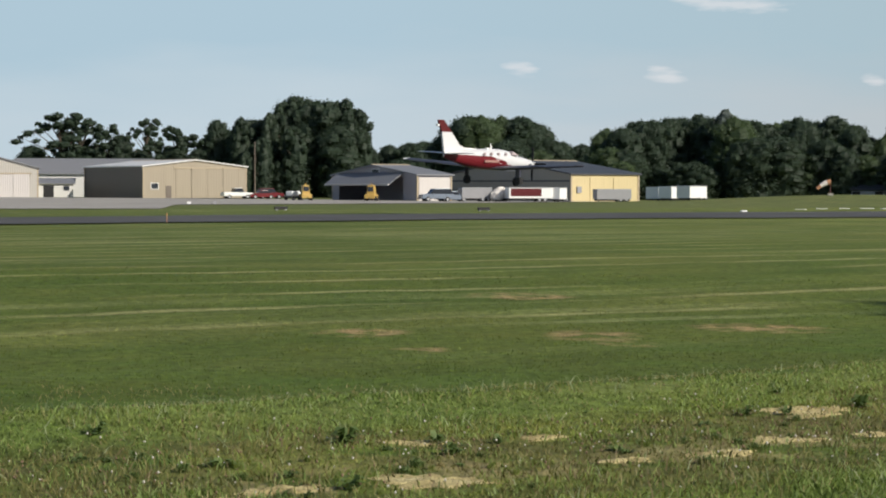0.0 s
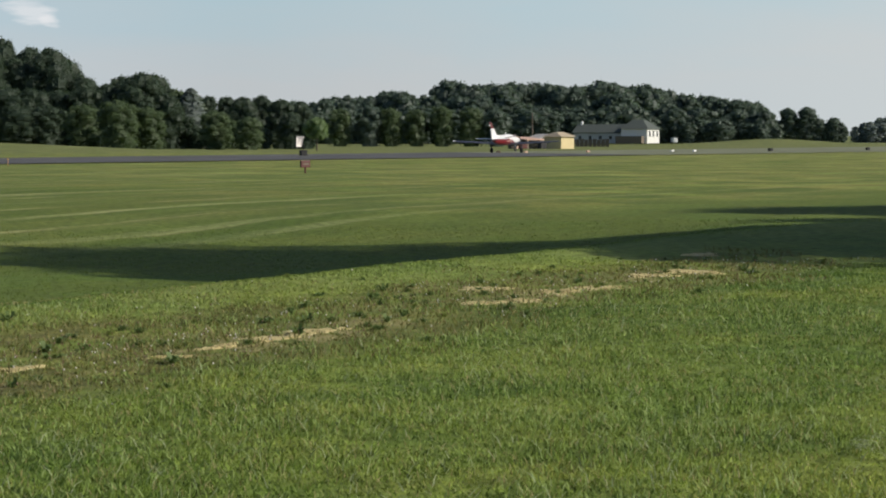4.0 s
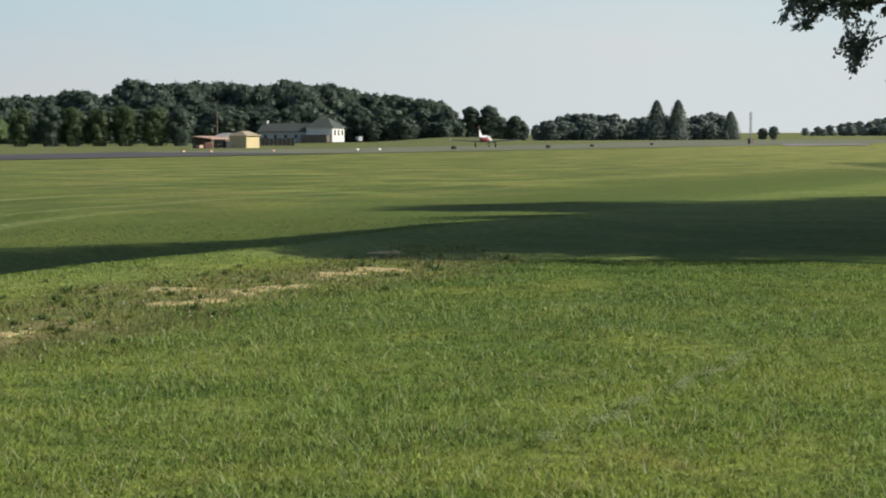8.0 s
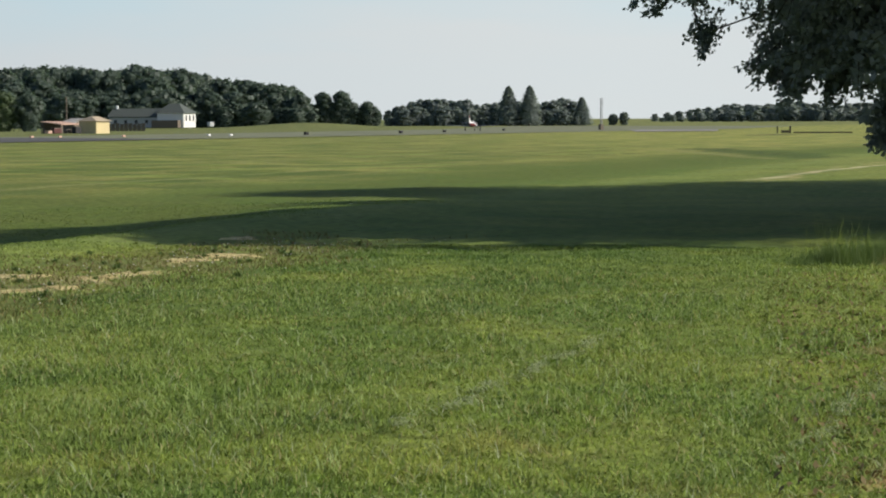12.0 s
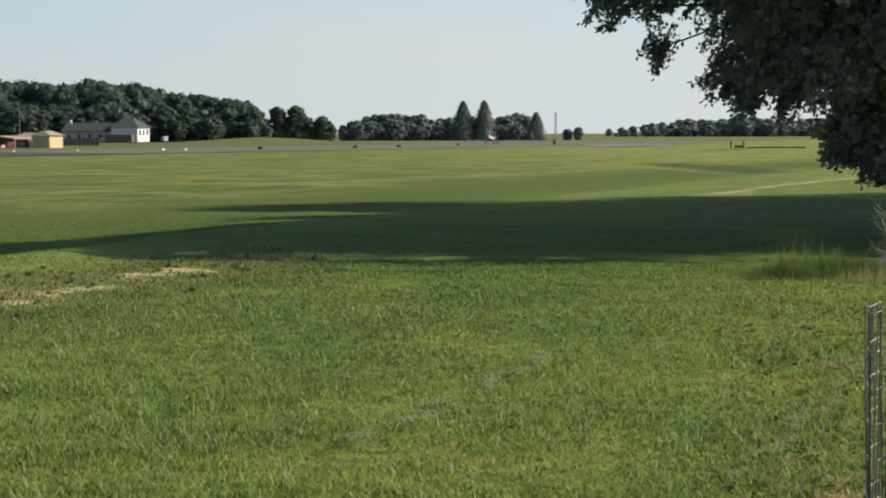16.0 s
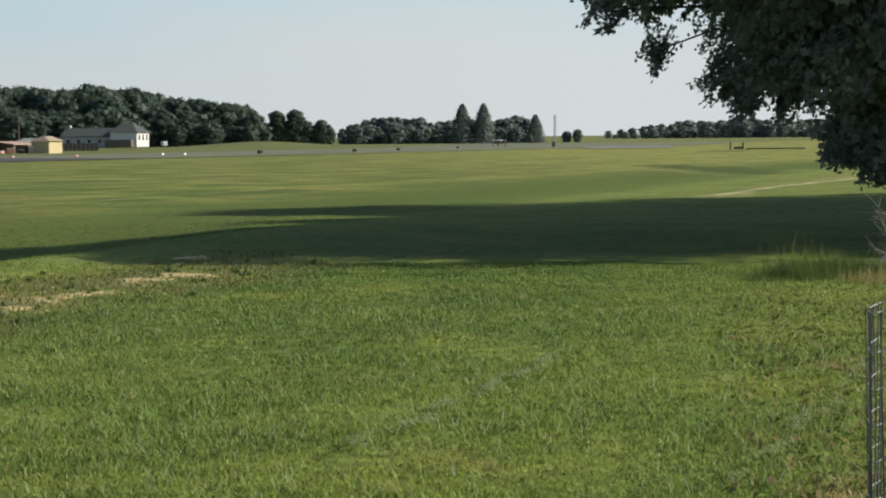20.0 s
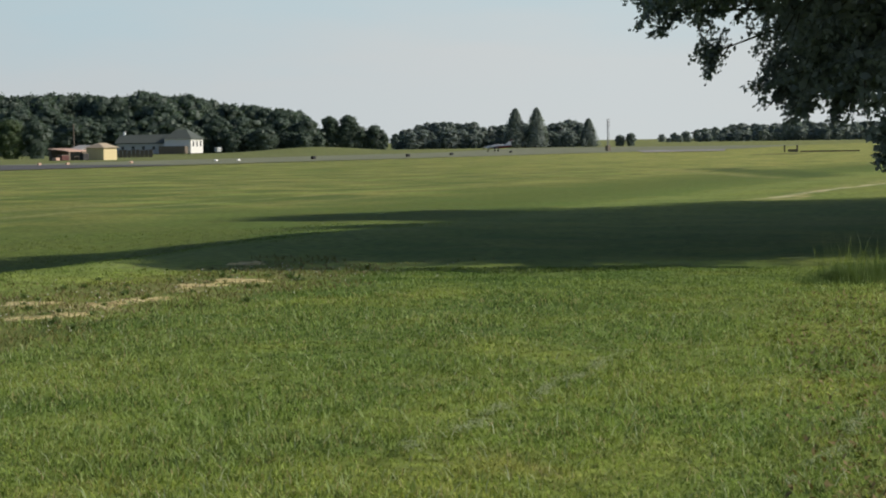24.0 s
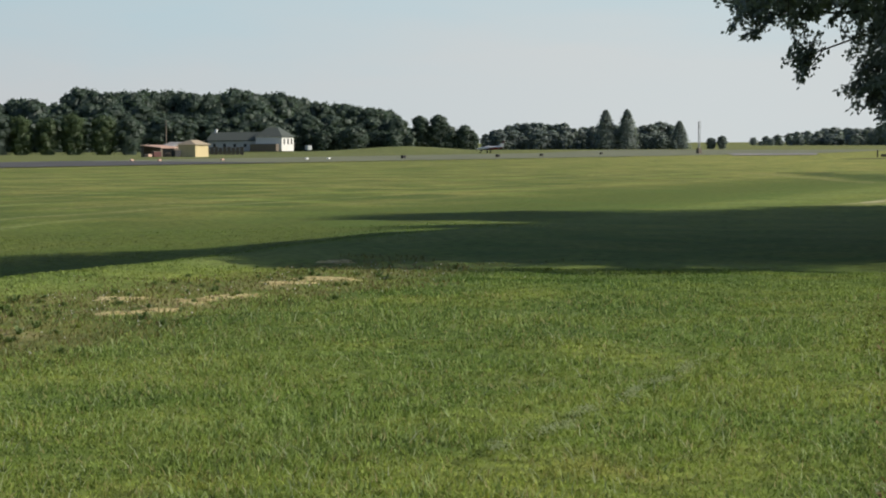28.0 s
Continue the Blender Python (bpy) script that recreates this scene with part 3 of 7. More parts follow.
M["grey"] = paint("grey_paint", (0.30, 0.30, 0.31), 0.5)
M["wood"] = paint("weathered_wood", (0.16, 0.13, 0.10), 0.85, 0, 0.5, 3)
M["sign_red"] = paint("sign_red_paint", (0.085, 0.02, 0.016), 0.5)
M["twig"] = paint("dry_twig", (0.40, 0.36, 0.31), 0.9)

# ---- mesh helpers ----


def part(name, bm, material, parent=None, label="", smooth=False):
    me = bpy.data.meshes.new(name)
    bm.to_mesh(me)
    bm.free()
    me.materials.append(material)
    if smooth:
        for p in me.polygons:
            p.use_smooth = True
    ob = new(name, me)
    if parent:
        ob.parent = parent
    if label:
        ob["label"] = label
    return ob


def raw(name, co, faces_n, material, parent=None, idx=None):
    """A mesh from arrays: co (n, 3) whose corners run face by face, faces_n corners to a face."""
    co = np.asarray(co, dtype=np.float32)
    me = bpy.data.meshes.new(name)
    if idx is None:
        idx = np.arange(len(co), dtype=np.int32)
    nf = len(idx) // faces_n
    me.vertices.add(len(co))
    me.vertices.foreach_set("co", co.ravel())
    me.loops.add(len(idx))
    me.loops.foreach_set("vertex_index", np.asarray(idx, dtype=np.int32))
    me.polygons.add(nf)
    me.polygons.foreach_set("loop_start", np.arange(nf, dtype=np.int32) * faces_n)
    me.update(calc_edges=True)
    me.validate()
    me.materials.append(material)
    ob = new(name, me)
    if parent:
        ob.parent = parent
    return ob


def box(bm, x0, x1, y0, y1, z0, z1, bev=0.0, m=None):
    r = bmesh.ops.create_cube(bm, size=1.0)
    vs = r["verts"]
    for v in vs:
        v.co = Vector(((x0 + x1) / 2 + v.co.x * (x1 - x0), (y0 + y1) / 2 + v.co.y * (y1 - y0), (z0 + z1) / 2 + v.co.z * (z1 - z0)))
    if bev:
        es = list({e for v in vs for e in v.link_edges})
        r = bmesh.ops.bevel(bm, geom=es, offset=bev, segments=2, affect="EDGES", profile=0.6)
        vs = list({v for f in r["faces"] for v in f.verts} | {v for v in vs if v.is_valid})
    if m:
        bmesh.ops.transform(bm, matrix=m, verts=vs)
    return vs


def boxbm(*a, bev=0.0, m=None):
    bm = bmesh.new()
    box(bm, *a, bev=bev, m=m)
    return bm


def rod(bm, a, b, ra, rb=None, seg=8):
    """A tapered round bar from a to b."""
    a, b = Vector(a), Vector(b)
    d = b - a
    r = bmesh.ops.create_cone(bm, cap_ends=True, segments=seg, radius1=ra, radius2=ra if rb is None else rb, depth=d.length)
    q = d.to_track_quat("Z", "Y").to_matrix().to_4x4()
    bmesh.ops.transform(bm, matrix=Matrix.Translation((a + b) / 2) @ q, verts=r["verts"])
    return r["verts"]


def rodbm(a, b, ra, rb=None, seg=8):
    bm = bmesh.new()
    rod(bm, a, b, ra, rb, seg)
    return bm


def prism(pts, y0, y1, axis="y"):
    """A solid whose outline pts (two numbers each) is drawn out from y0 to y1."""
    bm = bmesh.new()
    mk = (lambda p, t: (p[0], t, p[1])) if axis == "y" else (lambda p, t: (t, p[0], p[1])) if axis == "x" else (lambda p, t: (p[0], p[1], t))
    a = [bm.verts.new(mk(p, y0)) for p in pts]
    b = [bm.verts.new(mk(p, y1)) for p in pts]
    bm.faces.new(a)
    bm.faces.new(b[::-1])
    for i in range(len(pts)):
        j = (i + 1) % len(pts)
        bm.faces.new((a[i], b[i], b[j], a[j]))
    bmesh.ops.recalc_face_normals(bm, faces=bm.faces)
    return bm


def loft(rings, cap=True):
    bm = bmesh.new()
    vs = [[bm.verts.new(p) for p in r] for r in rings]
    k = len(rings[0])
    for a, b in zip(vs, vs[1:]):
        for i in range(k):
            bm.faces.new((a[i], a[(i + 1) % k], b[(i + 1) % k], b[i]))
    if cap:
        bm.faces.new(vs[0][::-1])
        bm.faces.new(vs[-1])
    bmesh.ops.recalc_face_normals(bm, faces=bm.faces)
    return bm


def thing(name, m, label, category, group="", kind=""):
    ob = new(name)
    ob.matrix_world = m
    return tagged(ob, label, category, group, kind)


def place(az, r, yaw=0.0, dz=0.0):
    p = P(az, r)
    return pose(p.x, p.y, float(height(p.x, p.y)) + dz, 0, 0, yaw)


# ---- ground ----


def smooth01(t):
    t = np.clip(t, 0, 1)
    return t * t * (3 - 2 * t)


def height(x, y):
    """The lie of the land: a ditch past the track, a slow fall along the runway, low banks."""
    x, y = np.asarray(x, dtype=float), np.asarray(y, dtype=float)
    s = x * RH[0] + y * RH[1]
    v = track_v(x, y)
    z = -0.0037 * np.clip(s - 70, 0, 560)
    lip = 0.09 * np.exp(-((v - 2.7) / 0.9) ** 2)
    ditch = -0.45 * smooth01((v - 3.2) / 4.5) * (1 - smooth01((v - 10) / 18))
    # the ditch dies out to the east
    al = x * TU[0] + (y - TRACK[1]) * TU[1]
    z = z + (lip + ditch) * (1 - smooth01((al - 22) / 11))
    # bank beyond the runway
    a = np.degrees(np.arctan2(-x, y))
    r = np.hypot(x, y)
    z = z + 1.3 * np.exp(-((a + 11.5) / 5.0) ** 2) * np.exp(-((r - 262) / 26) ** 2)
    z = z + 2.0 * np.exp(-((a + 34.0) / 1.8) ** 2) * np.exp(-((r - 760) / 60) ** 2)
    # a low rough bank in the east
    run, side = (84 - x) * 0.583 + (85.4 - y) * 0.812, (84 - x) * 0.812 - (85.4 - y) * 0.583
    z = z + 0.11 * np.exp(-((side + 1.5 + 0.6 * np.sin(run * 0.5)) / 1.8) ** 2) * smooth01((run + 3) / 6) * (1 - smooth01((run - 32) / 6))
    rough = 0.02 * np.sin(x * 1.7 + 0.6 * np.sin(y * 1.3)) * np.sin(y * 1.9 + 0.8 * np.sin(x * 1.1)) + 0.05 * np.sin(x * 0.31 + 1) * np.sin(y * 0.27)
    return z + rough * (r > 2) * np.exp(-r / 80)


def build_ground():
    rad = np.concatenate([[0.0], np.geomspace(0.8, 120, 260), np.geomspace(122, 4600, 150)])
    ang = np.radians(np.concatenate([np.linspace(-60, 20, 330), np.linspace(20, 300, 140)[1:-1]]))
    na = len(ang)
    rr, aa = np.meshgrid(rad, ang, indexing="ij")
    x, y = -np.sin(aa) * rr, np.cos(aa) * rr
    co = np.stack([x, y, height(x, y)], -1).reshape(-1, 3)
    i, j = np.meshgrid(np.arange(len(rad) - 1), np.arange(na), indexing="ij")
    k = (j + 1) % na
    idx = np.stack([i * na + j, (i + 1) * na + j, (i + 1) * na + k, i * na + k], -1).reshape(-1, 4)[:, ::-1]
    ob = raw("ground", co, 4, M["ground"], None, idx.ravel())
    for p in ob.data.polygons:
        p.use_smooth = True
    return tagged(ob, "mown airfield grass with pale swaths, a ditch and a worn earth track", "ground", kind="structure")


def strip(name, quad, mat, label, category, nu, nv, lift=0.03):
    """A paved sheet laid on the land between four corners, with a thickness."""
    a, b, c, d = [np.array(q, dtype=float) for q in quad]
    u, v = np.meshgrid(np.linspace(0, 1, nu + 1), np.linspace(0, 1, nv + 1), indexing="ij")
    p = (a[None, None] * ((1 - u) * (1 - v))[..., None] + b[None, None] * (u * (1 - v))[..., None] + c[None, None] * (u * v)[..., None] + d[None, None] * ((1 - u) * v)[..., None])
    z = height(p[..., 0], p[..., 1]) + lift
    co = np.concatenate([p, z[..., None]], -1).reshape(-1, 3)
    i, j = np.meshgrid(np.arange(nu), np.arange(nv), indexing="ij")
    w = nv + 1
    idx = np.stack([i * w + j, (i + 1) * w + j, (i + 1) * w + j + 1, i * w + j + 1], -1).reshape(-1, 4)
    return tagged(raw(name, co, 4, mat, None, idx.ravel()), label, category, kind="structure")


ground = build_ground()
strip("runway", ((-40, 71), (110, 184.2), (110, 235), (-40, 88)), M["asphalt"], "long dark grey asphalt runway across the grass", "runway", 90, 14, 0.05)
strip("runway", ((110.2, 184.4), (620, 569), (560, 676), (110.2, 235.3)), M["asphalt_far"], "far end of the runway, coloured paler for its low grazing view", "runway", 100, 14, 0.05)
strip("runway", ((-240, -80), (-40.3, 70.7), (-40.3, 87.7), (-262, -58)), M["asphalt"], "near end of the dark grey asphalt runway", "runway", 50, 6, 0.05)
strip("apron", ((-170, 196), (-28, 187), (30, 300), (-190, 420)), M["concrete"], "pale concrete apron before the hangars", "apron", 60, 60, 0.06)
strip("taxiway", (P(15, 146).xy, P(7.7, 152).xy, P(7.3, 200).xy, P(15, 198).xy), M["concrete"], "pale concrete link between apron and runway", "taxiway", 14, 14, 0.055)
strip("taxiway", ((272, 292), (300, 298), (395, 392), (372, 402)), M["concrete_old"], "pale concrete turning area at the runway's end", "taxiway", 40, 20, 0.09)


# ---- buildings ----


def gable_shell(w, d, eave, ridge, t=0.2, over=0.35):
    """Outlines of a gable-ended building: front at y = -d/2, ridge along y."""
    wall = [(-w / 2, 0), (w / 2, 0), (w / 2, eave), (0, ridge), (-w / 2, eave)]
    k = (ridge - eave) / (w / 2)
    left = [(-w / 2 - over, eave - k * over), (0, ridge), (0, ridge + t), (-w / 2 - over, eave - k * over + t)]
    right = [(w / 2 + over, eave - k * over), (w / 2 + over, eave - k * over + t), (0, ridge + t), (0, ridge)]
    return wall, left, right


def hangar(name, label, m, w, d, eave, ridge, front_mat, side_mat, roof_mat, doors=(), side_doors=(), window=None, group="hangars"):
    """A steel hangar. doors: (x0, x1, height, kind) on the gable front; side_doors: (y0, y1, height, material) on the right side."""
    h = thing(name, m, label, "hangar", group)
    wall, left, right = gable_shell(w, d, eave, ridge)
    t = 0.2
    # front wall with its openings cut out
    xs = sorted({-w / 2, w / 2, 0.0} | {v for a in doors for v in a[:2]})
    bm = bmesh.new()
    top = lambda x: ridge - (ridge - eave) * abs(x) / (w / 2)
    for a, b in zip(xs, xs[1:]):
        mid = (a + b) / 2
        lo = max([q[2] for q in doors if q[0] <= mid <= q[1]] or [0.0])
        v = [bm.verts.new(c) for c in ((a, -d / 2, lo), (b, -d / 2, lo), (b, -d / 2, top(b)), (a, -d / 2, top(a)), (a, -d / 2 + t, lo), (b, -d / 2 + t, lo), (b, -d / 2 + t, top(b)), (a, -d / 2 + t, top(a)))]
        for f in ((0, 1, 2, 3), (5, 4, 7, 6), (4, 5, 1, 0), (3, 2, 6, 7), (4, 0, 3, 7), (1, 5, 6, 2)):
            bm.faces.new([v[i] for i in f])
    part("front_wall", bm, front_mat, h)
    part("back_wall", prism(wall, d / 2 - t, d / 2), side_mat, h)
    part("side_wall", boxbm(-w / 2, -w / 2 + t, -d / 2 + t, d / 2 - t, 0, eave), front_mat if side_doors else side_mat, h)
    part("side_wall", boxbm(w / 2 - t, w / 2, -d / 2 + t, d / 2 - t, 0, eave), side_mat, h)
    part("floor_slab", boxbm(-w / 2 + t, w / 2 - t, -d / 2 + t, d / 2 - t, -0.3, 0.02), M["concrete"], h)
    part("roof_slope", prism(left, -d / 2 - 0.3, d / 2 + 0.3), roof_mat, h)
    part("roof_slope", prism(right, -d / 2 - 0.3, d / 2 + 0.3), roof_mat, h)
    part("ridge_cap", prism([(-0.3, ridge + 0.16), (0, ridge + 0.2), (0.3, ridge + 0.16), (0, ridge + 0.3)], -d / 2 - 0.32, d / 2 + 0.32), M["tan_trim"], h)
    for x0, x1, hh, kind in doors:
        if kind == "bifold":
            # folded up and standing out like an awning
            f = part("bifold_door", prism([(-d / 2 - 2.6, hh - 1.0), (-d / 2 - 0.02, hh + 0.7), (-d / 2 - 0.02, hh + 0.85), (-d / 2 - 2.6, hh - 0.85)], x0, x1, "x"), M["roof_grey"], h, "folded-up grey metal hangar door")
            part("door_rail", boxbm(x0, x1, -d / 2 - 2.7, -d / 2 - 2.55, hh - 1.08, hh - 0.85), M["pale_door"], f)
        else:
            n = max(1, round((x1 - x0) / 3.0))
            for i in range(n):
                a, b = x0 + (x1 - x0) * i / n, x0 + (x1 - x0) * (i + 1) / n
                part("door_leaf", boxbm(a + 0.03, b - 0.03, -d / 2 - 0.06 - 0.05 * (i % 2), -d / 2 + 0.08, 0.05, hh + 0.1), kind, h)
            part("door_track", boxbm(x0 - 0.4, x1 + 0.4, -d / 2 - 0.16, -d / 2 - 0.004, hh + 0.1, hh + 0.3), M["tan_trim"], h)
    for y0, y1, hh, mat in side_doors:
        part("door_leaf", boxbm(w / 2 + 0.004, w / 2 + 0.1, y0 + 0.04, y1 - 0.04, 0.05, hh), mat, h)
    if window:
        x, z, ww, hh = window
        f = part("window", boxbm(x - ww / 2 - 0.1, x + ww / 2 + 0.1, -d / 2 - 0.06, -d / 2 - 0.004, z - 0.1, z + hh + 0.1), M["white"], h)
        part("pane", boxbm(x - ww / 2, x + ww / 2, -d / 2 - 0.08, -d / 2 - 0.064, z, z + hh), M["glass"], f)
    for sx in (-1, 1):
        for yy in (-d / 2 + 0.1, d / 2 - 0.1):
            part("corner_trim", boxbm(sx * w / 2 - 0.12, sx * w / 2 + 0.12, yy - 0.12 - 0.02, yy + 0.12, 0, eave - 0.1), M["tan_trim"], h)
    return h


def corner_pose(az, r, yaw, lx, ly):
    """The pose that puts the local corner (lx, ly) at a bearing and range."""
    p = P(az, r)
    c = Matrix.Rotation(radians(yaw), 4, "Z") @ Vector((lx, ly, 0))
    q = p - c
    return pose(q.x, q.y, float(height(p.x, p.y)), 0, 0, yaw)


tan_h = hangar("hangar", "tan metal hangar with a white roof and wide sliding doors", corner_pose(8.18, 352, 30, -9.4, -14), 18.8, 28, 5.3, 6.4, M["tan"], M["brown"], M["roof_white"], doors=((-3.6, 7.9, 4.9, M["tan"]),), window=(-7.4, 1.6, 1.2, 0.9))
part("personnel_door", boxbm(-5.4, -4.4, -14.07, -14.004, 0.02, 2.1), M["brown"], tan_h, "dark brown steel door")
mauve = hangar("hangar", "mauve-grey metal hangar with its bifold door raised open", corner_pose(0.72, 298, -53, 10.8, -3.1), 21.6, 6.2, 3.7, 5.1, M["grey_purple"], M["grey_purple"], M["roof_grey"], doors=((-9.0, 7.5, 3.3, "bifold"),), side_doors=((-2.8, 2.8, 3.4, M["pale_door"]),), window=(0.6, 4.0, 1.6, 0.6))
yellow_h = hangar("hangar", "long hangar with a grey-brown gable and pale yellow side", corner_pose(-3.5, 300, -53, 14.5, -6.6), 29, 13.2, 3.95, 5.9, M["grey_clad"], M["yellow_clad"], M["roof_dark"], side_doors=((-3.0, 1.4, 3.5, M["yellow_clad"]), (1.5, 6.0, 3.5, M["yellow_clad"])), window=(0.8, 4.6, 2.0, 0.7))
part("electric_box", boxbm(14.5, 14.72, -5.5, -4.7, 1.3, 2.2), M["grey"], yellow_h, "small grey electric box")
part("gable_band", boxbm(-14.3, 14.3, -6.68, -6.604, 2.9, 3.1), M["roof_dark"], yellow_h)
hangar("hangar", "pale grey metal hangar with a light sliding door", corner_pose(11.0, 360, 12, 9, -9), 18, 18, 5.0, 7.4, M["cream_clad"], M["cream_clad"], M["roof_grey"], doors=((2.2, 7.6, 3.9, M["pale_door"]),))


def long_barn():
    h = thing("storage_building", corner_pose(11.6, 392, 8, -9, -6), "long white storage building with a grey metal roof", "building")
    part("wall", boxbm(-9, 16, -6, 6, 0, 4.2), M["white_clad"], h)
    part("roof_slope", prism([(-6.5, 4.15), (0, 7.0), (0, 7.2), (-6.5, 4.35)], -9.5, 16.5, "x"), M["roof_grey"], h)
    part("roof_slope", prism([(6.5, 4.15), (6.5, 4.35), (0, 7.2), (0, 7.0)], -9.5, 16.5, "x"), M["roof_grey"], h)
    s = thing("shed", corner_pose(11.25, 375, 10, -4.2, -2), "low white shed with a grey lean-to roof", "shed")
    part("wall", boxbm(-4.2, 3.6, -2, 2, 0, 2.4), M["white_clad"], s)
    part("roof", prism([(-2.4, 2.35), (2.4, 3.3), (2.4, 3.42), (-2.4, 2.47)], -4.6, 4.0, "x"), M["roof_grey"], s)
    part("window", boxbm(-3.3, -2.6, -2.05, -2.004, 1.2, 2.0), M["glass"], s)
    part("door", boxbm(-1.6, 0.2, -2.06, -2.004, 0.03, 2.1), M["dark"], s)
    part("window", boxbm(1.9, 2.9, -2.05, -2.004, 1.2, 2.0), M["glass"], s)


long_barn()


def house():
    base = place(-29.94, 760, -52, 0.45)
    h = thing("house", base, "white two-storey house with a long low wing and grey-green roofs", "house")
    part("wall", boxbm(2, 12, -6, 6, 0, 5.2), M["white_clad"], h)
    part("roof", loft([[(1.4, -6.6, 5.1), (12.6, -6.6, 5.1), (12.6, 6.6, 5.1), (1.4, 6.6, 5.1)], [(4.5, -1.0, 8.5), (8.5, -1.0, 8.5), (8.5, 1.0, 8.5), (4.5, 1.0, 8.5)]]), M["roof_green"], h)
    for k in (-3.6, 0, 3.6):
        w = part("window", boxbm(12.004, 12.1, k - 0.8, k + 0.8, 2.2, 4.6), M["white"], h)
        part("pane", boxbm(12.104, 12.13, k - 0.6, k + 0.6, 2.4, 4.4), M["glass"], w)
    part("porch", boxbm(1, 11, -9.0, -6.1, 0, 2.6), M["wood"], h, "dark timber porch")
    part("wing_wall", boxbm(-17, 1.9, -5, 5, 0, 3.6), M["wing_wall"], h, "long wing with its shade put into pale grey siding")
    part("wing_roof", prism([(-5.6, 3.7), (0, 6.6), (5.6, 3.7), (5.6, 3.9), (0, 6.9), (-5.6, 3.9)], -17.5, 1.9, "x"), M["roof_green"], h)
    part("chimney", boxbm(-16.2, -15.5, -0.4, 0.4, 6.0, 8.0), M["white"], h)
    for k in (-14.5, -10.5, -6.5, -2.5):
        w = part("window", boxbm(k - 0.7, k + 0.7, -5.08, -5.004, 1.4, 2.8), M["wing_wall"], h)
        part("pane", boxbm(k - 0.55, k + 0.55, -5.1, -5.084, 1.5, 2.7), M["glass"], w)
    s = thing("shed", place(-28.2, 395, 24), "pale yellow shed with a low hipped roof", "shed")
    part("wall", boxbm(-1.8, 2.2, -2.0, 2.0, 0, 2.3), M["yellow_clad"], s)
    part("roof", loft([[(-2.2, -2.4, 2.3), (2.6, -2.4, 2.3), (2.6, 2.4, 2.3), (-2.2, 2.4, 2.3)], [(-0.8, -0.2, 3.2), (1.2, -0.2, 3.2), (1.2, 0.2, 3.2), (-0.8, 0.2, 3.2)]]), M["tan_trim"], s)
    c = thing("carport", place(-27.35, 398, 20), "open carport with a pale sagging roof", "carport")
    part("roof", prism([(-2.6, 1.65), (2.6, 2.15), (2.6, 2.3), (-2.6, 1.8)], -3.0, 2.8, "x"), M["faded"], c)
    for x in (-2.8, 2.6):
        for y in (-2.4, 2.4):
            part("post", boxbm(x - 0.08, x + 0.08, y - 0.08, y + 0.08, 0, 1.7 if y < 0 else 2.1), M["wood"], c)
    part("back_wall", boxbm(-2.7, 2.5, 2.0, 2.3, 0, 1.95), M["wood"], c)
    b = thing("shed", place(-27.8, 415, 10), "dark weathered timber shed behind the carport", "shed")
    part("wall", boxbm(-2.5, 2.5, -2, 2, 0, 2.0), M["wood"], b)
    part("roof", prism([(-2.9, 1.9), (0, 2.75), (2.9, 1.9), (2.9, 2.05), (0, 2.9), (-2.9, 2.05)], -2.3, 2.3), M["cream_clad"], b)
    for az, r, w2, h2, mat, lab in ((-27.2, 393, 0.9, 1.0, M["sign_red"], "dark red crate under the carport"), (-27.5, 392, 0.6, 0.7, M["wood"], "brown wooden crate under the carport"), (-27.75, 391, 0.7, 1.25, M["dark"], "dark covered machine beside the carport"), (-27.0, 390, 0.5, 0.55, M["faded"], "faded pink crate before the carport")):
        k = thing("crate", place(az, r, 15), lab, "crate", "clutter by the carport")
        part("box", boxbm(-w2, w2, -0.5, 0.5, 0.05, h2, bev=0.05), mat, k)
        part("lid", boxbm(-w2 - 0.03, w2 + 0.03, -0.53, 0.53, h2 + 0.004, h2 + 0.07, bev=0.02), M["wood"], k)
    w = thing("fence", place(-29.3, 560, -40), "dark board fence before the house", "fence")
    for i in range(9):
        part("board", boxbm(-7.4 + i * 1.15, -6.4 + i * 1.15, -0.06, 0.06, 0, 1.9 + 0.1 * (i % 3)), M["wood"], w)
    v = thing("van", place(-31.35, 800, 70), "small white van beside the house", "van")
    part("body", boxbm(-2.3, 2.3, -0.9, 0.9, 0.4, 2.2, bev=0.25), M["white"], v)
    for x in (-1.4, 1.4):
        for y in (-0.85, 0.85):
            part("wheel", rodbm((x, y - 0.1, 0.34), (x, y + 0.1, 0.34), 0.34, seg=14), M["black"], v)


house()

# ---- vehicles and yard things ----


def wheelset(parent, xs, half, r, width=0.22):
    for x in xs:
        for s in (-1, 1):
            w = part("wheel", rodbm((x, s * half - width / 2, r), (x, s * half + width / 2, r), r, seg=18), M["black"], parent)
            part("rim", rodbm((x, s * (half + width / 2), r), (x, s * (half + width / 2 + 0.02), r), r * 0.6, seg=14), M["steel"], w)


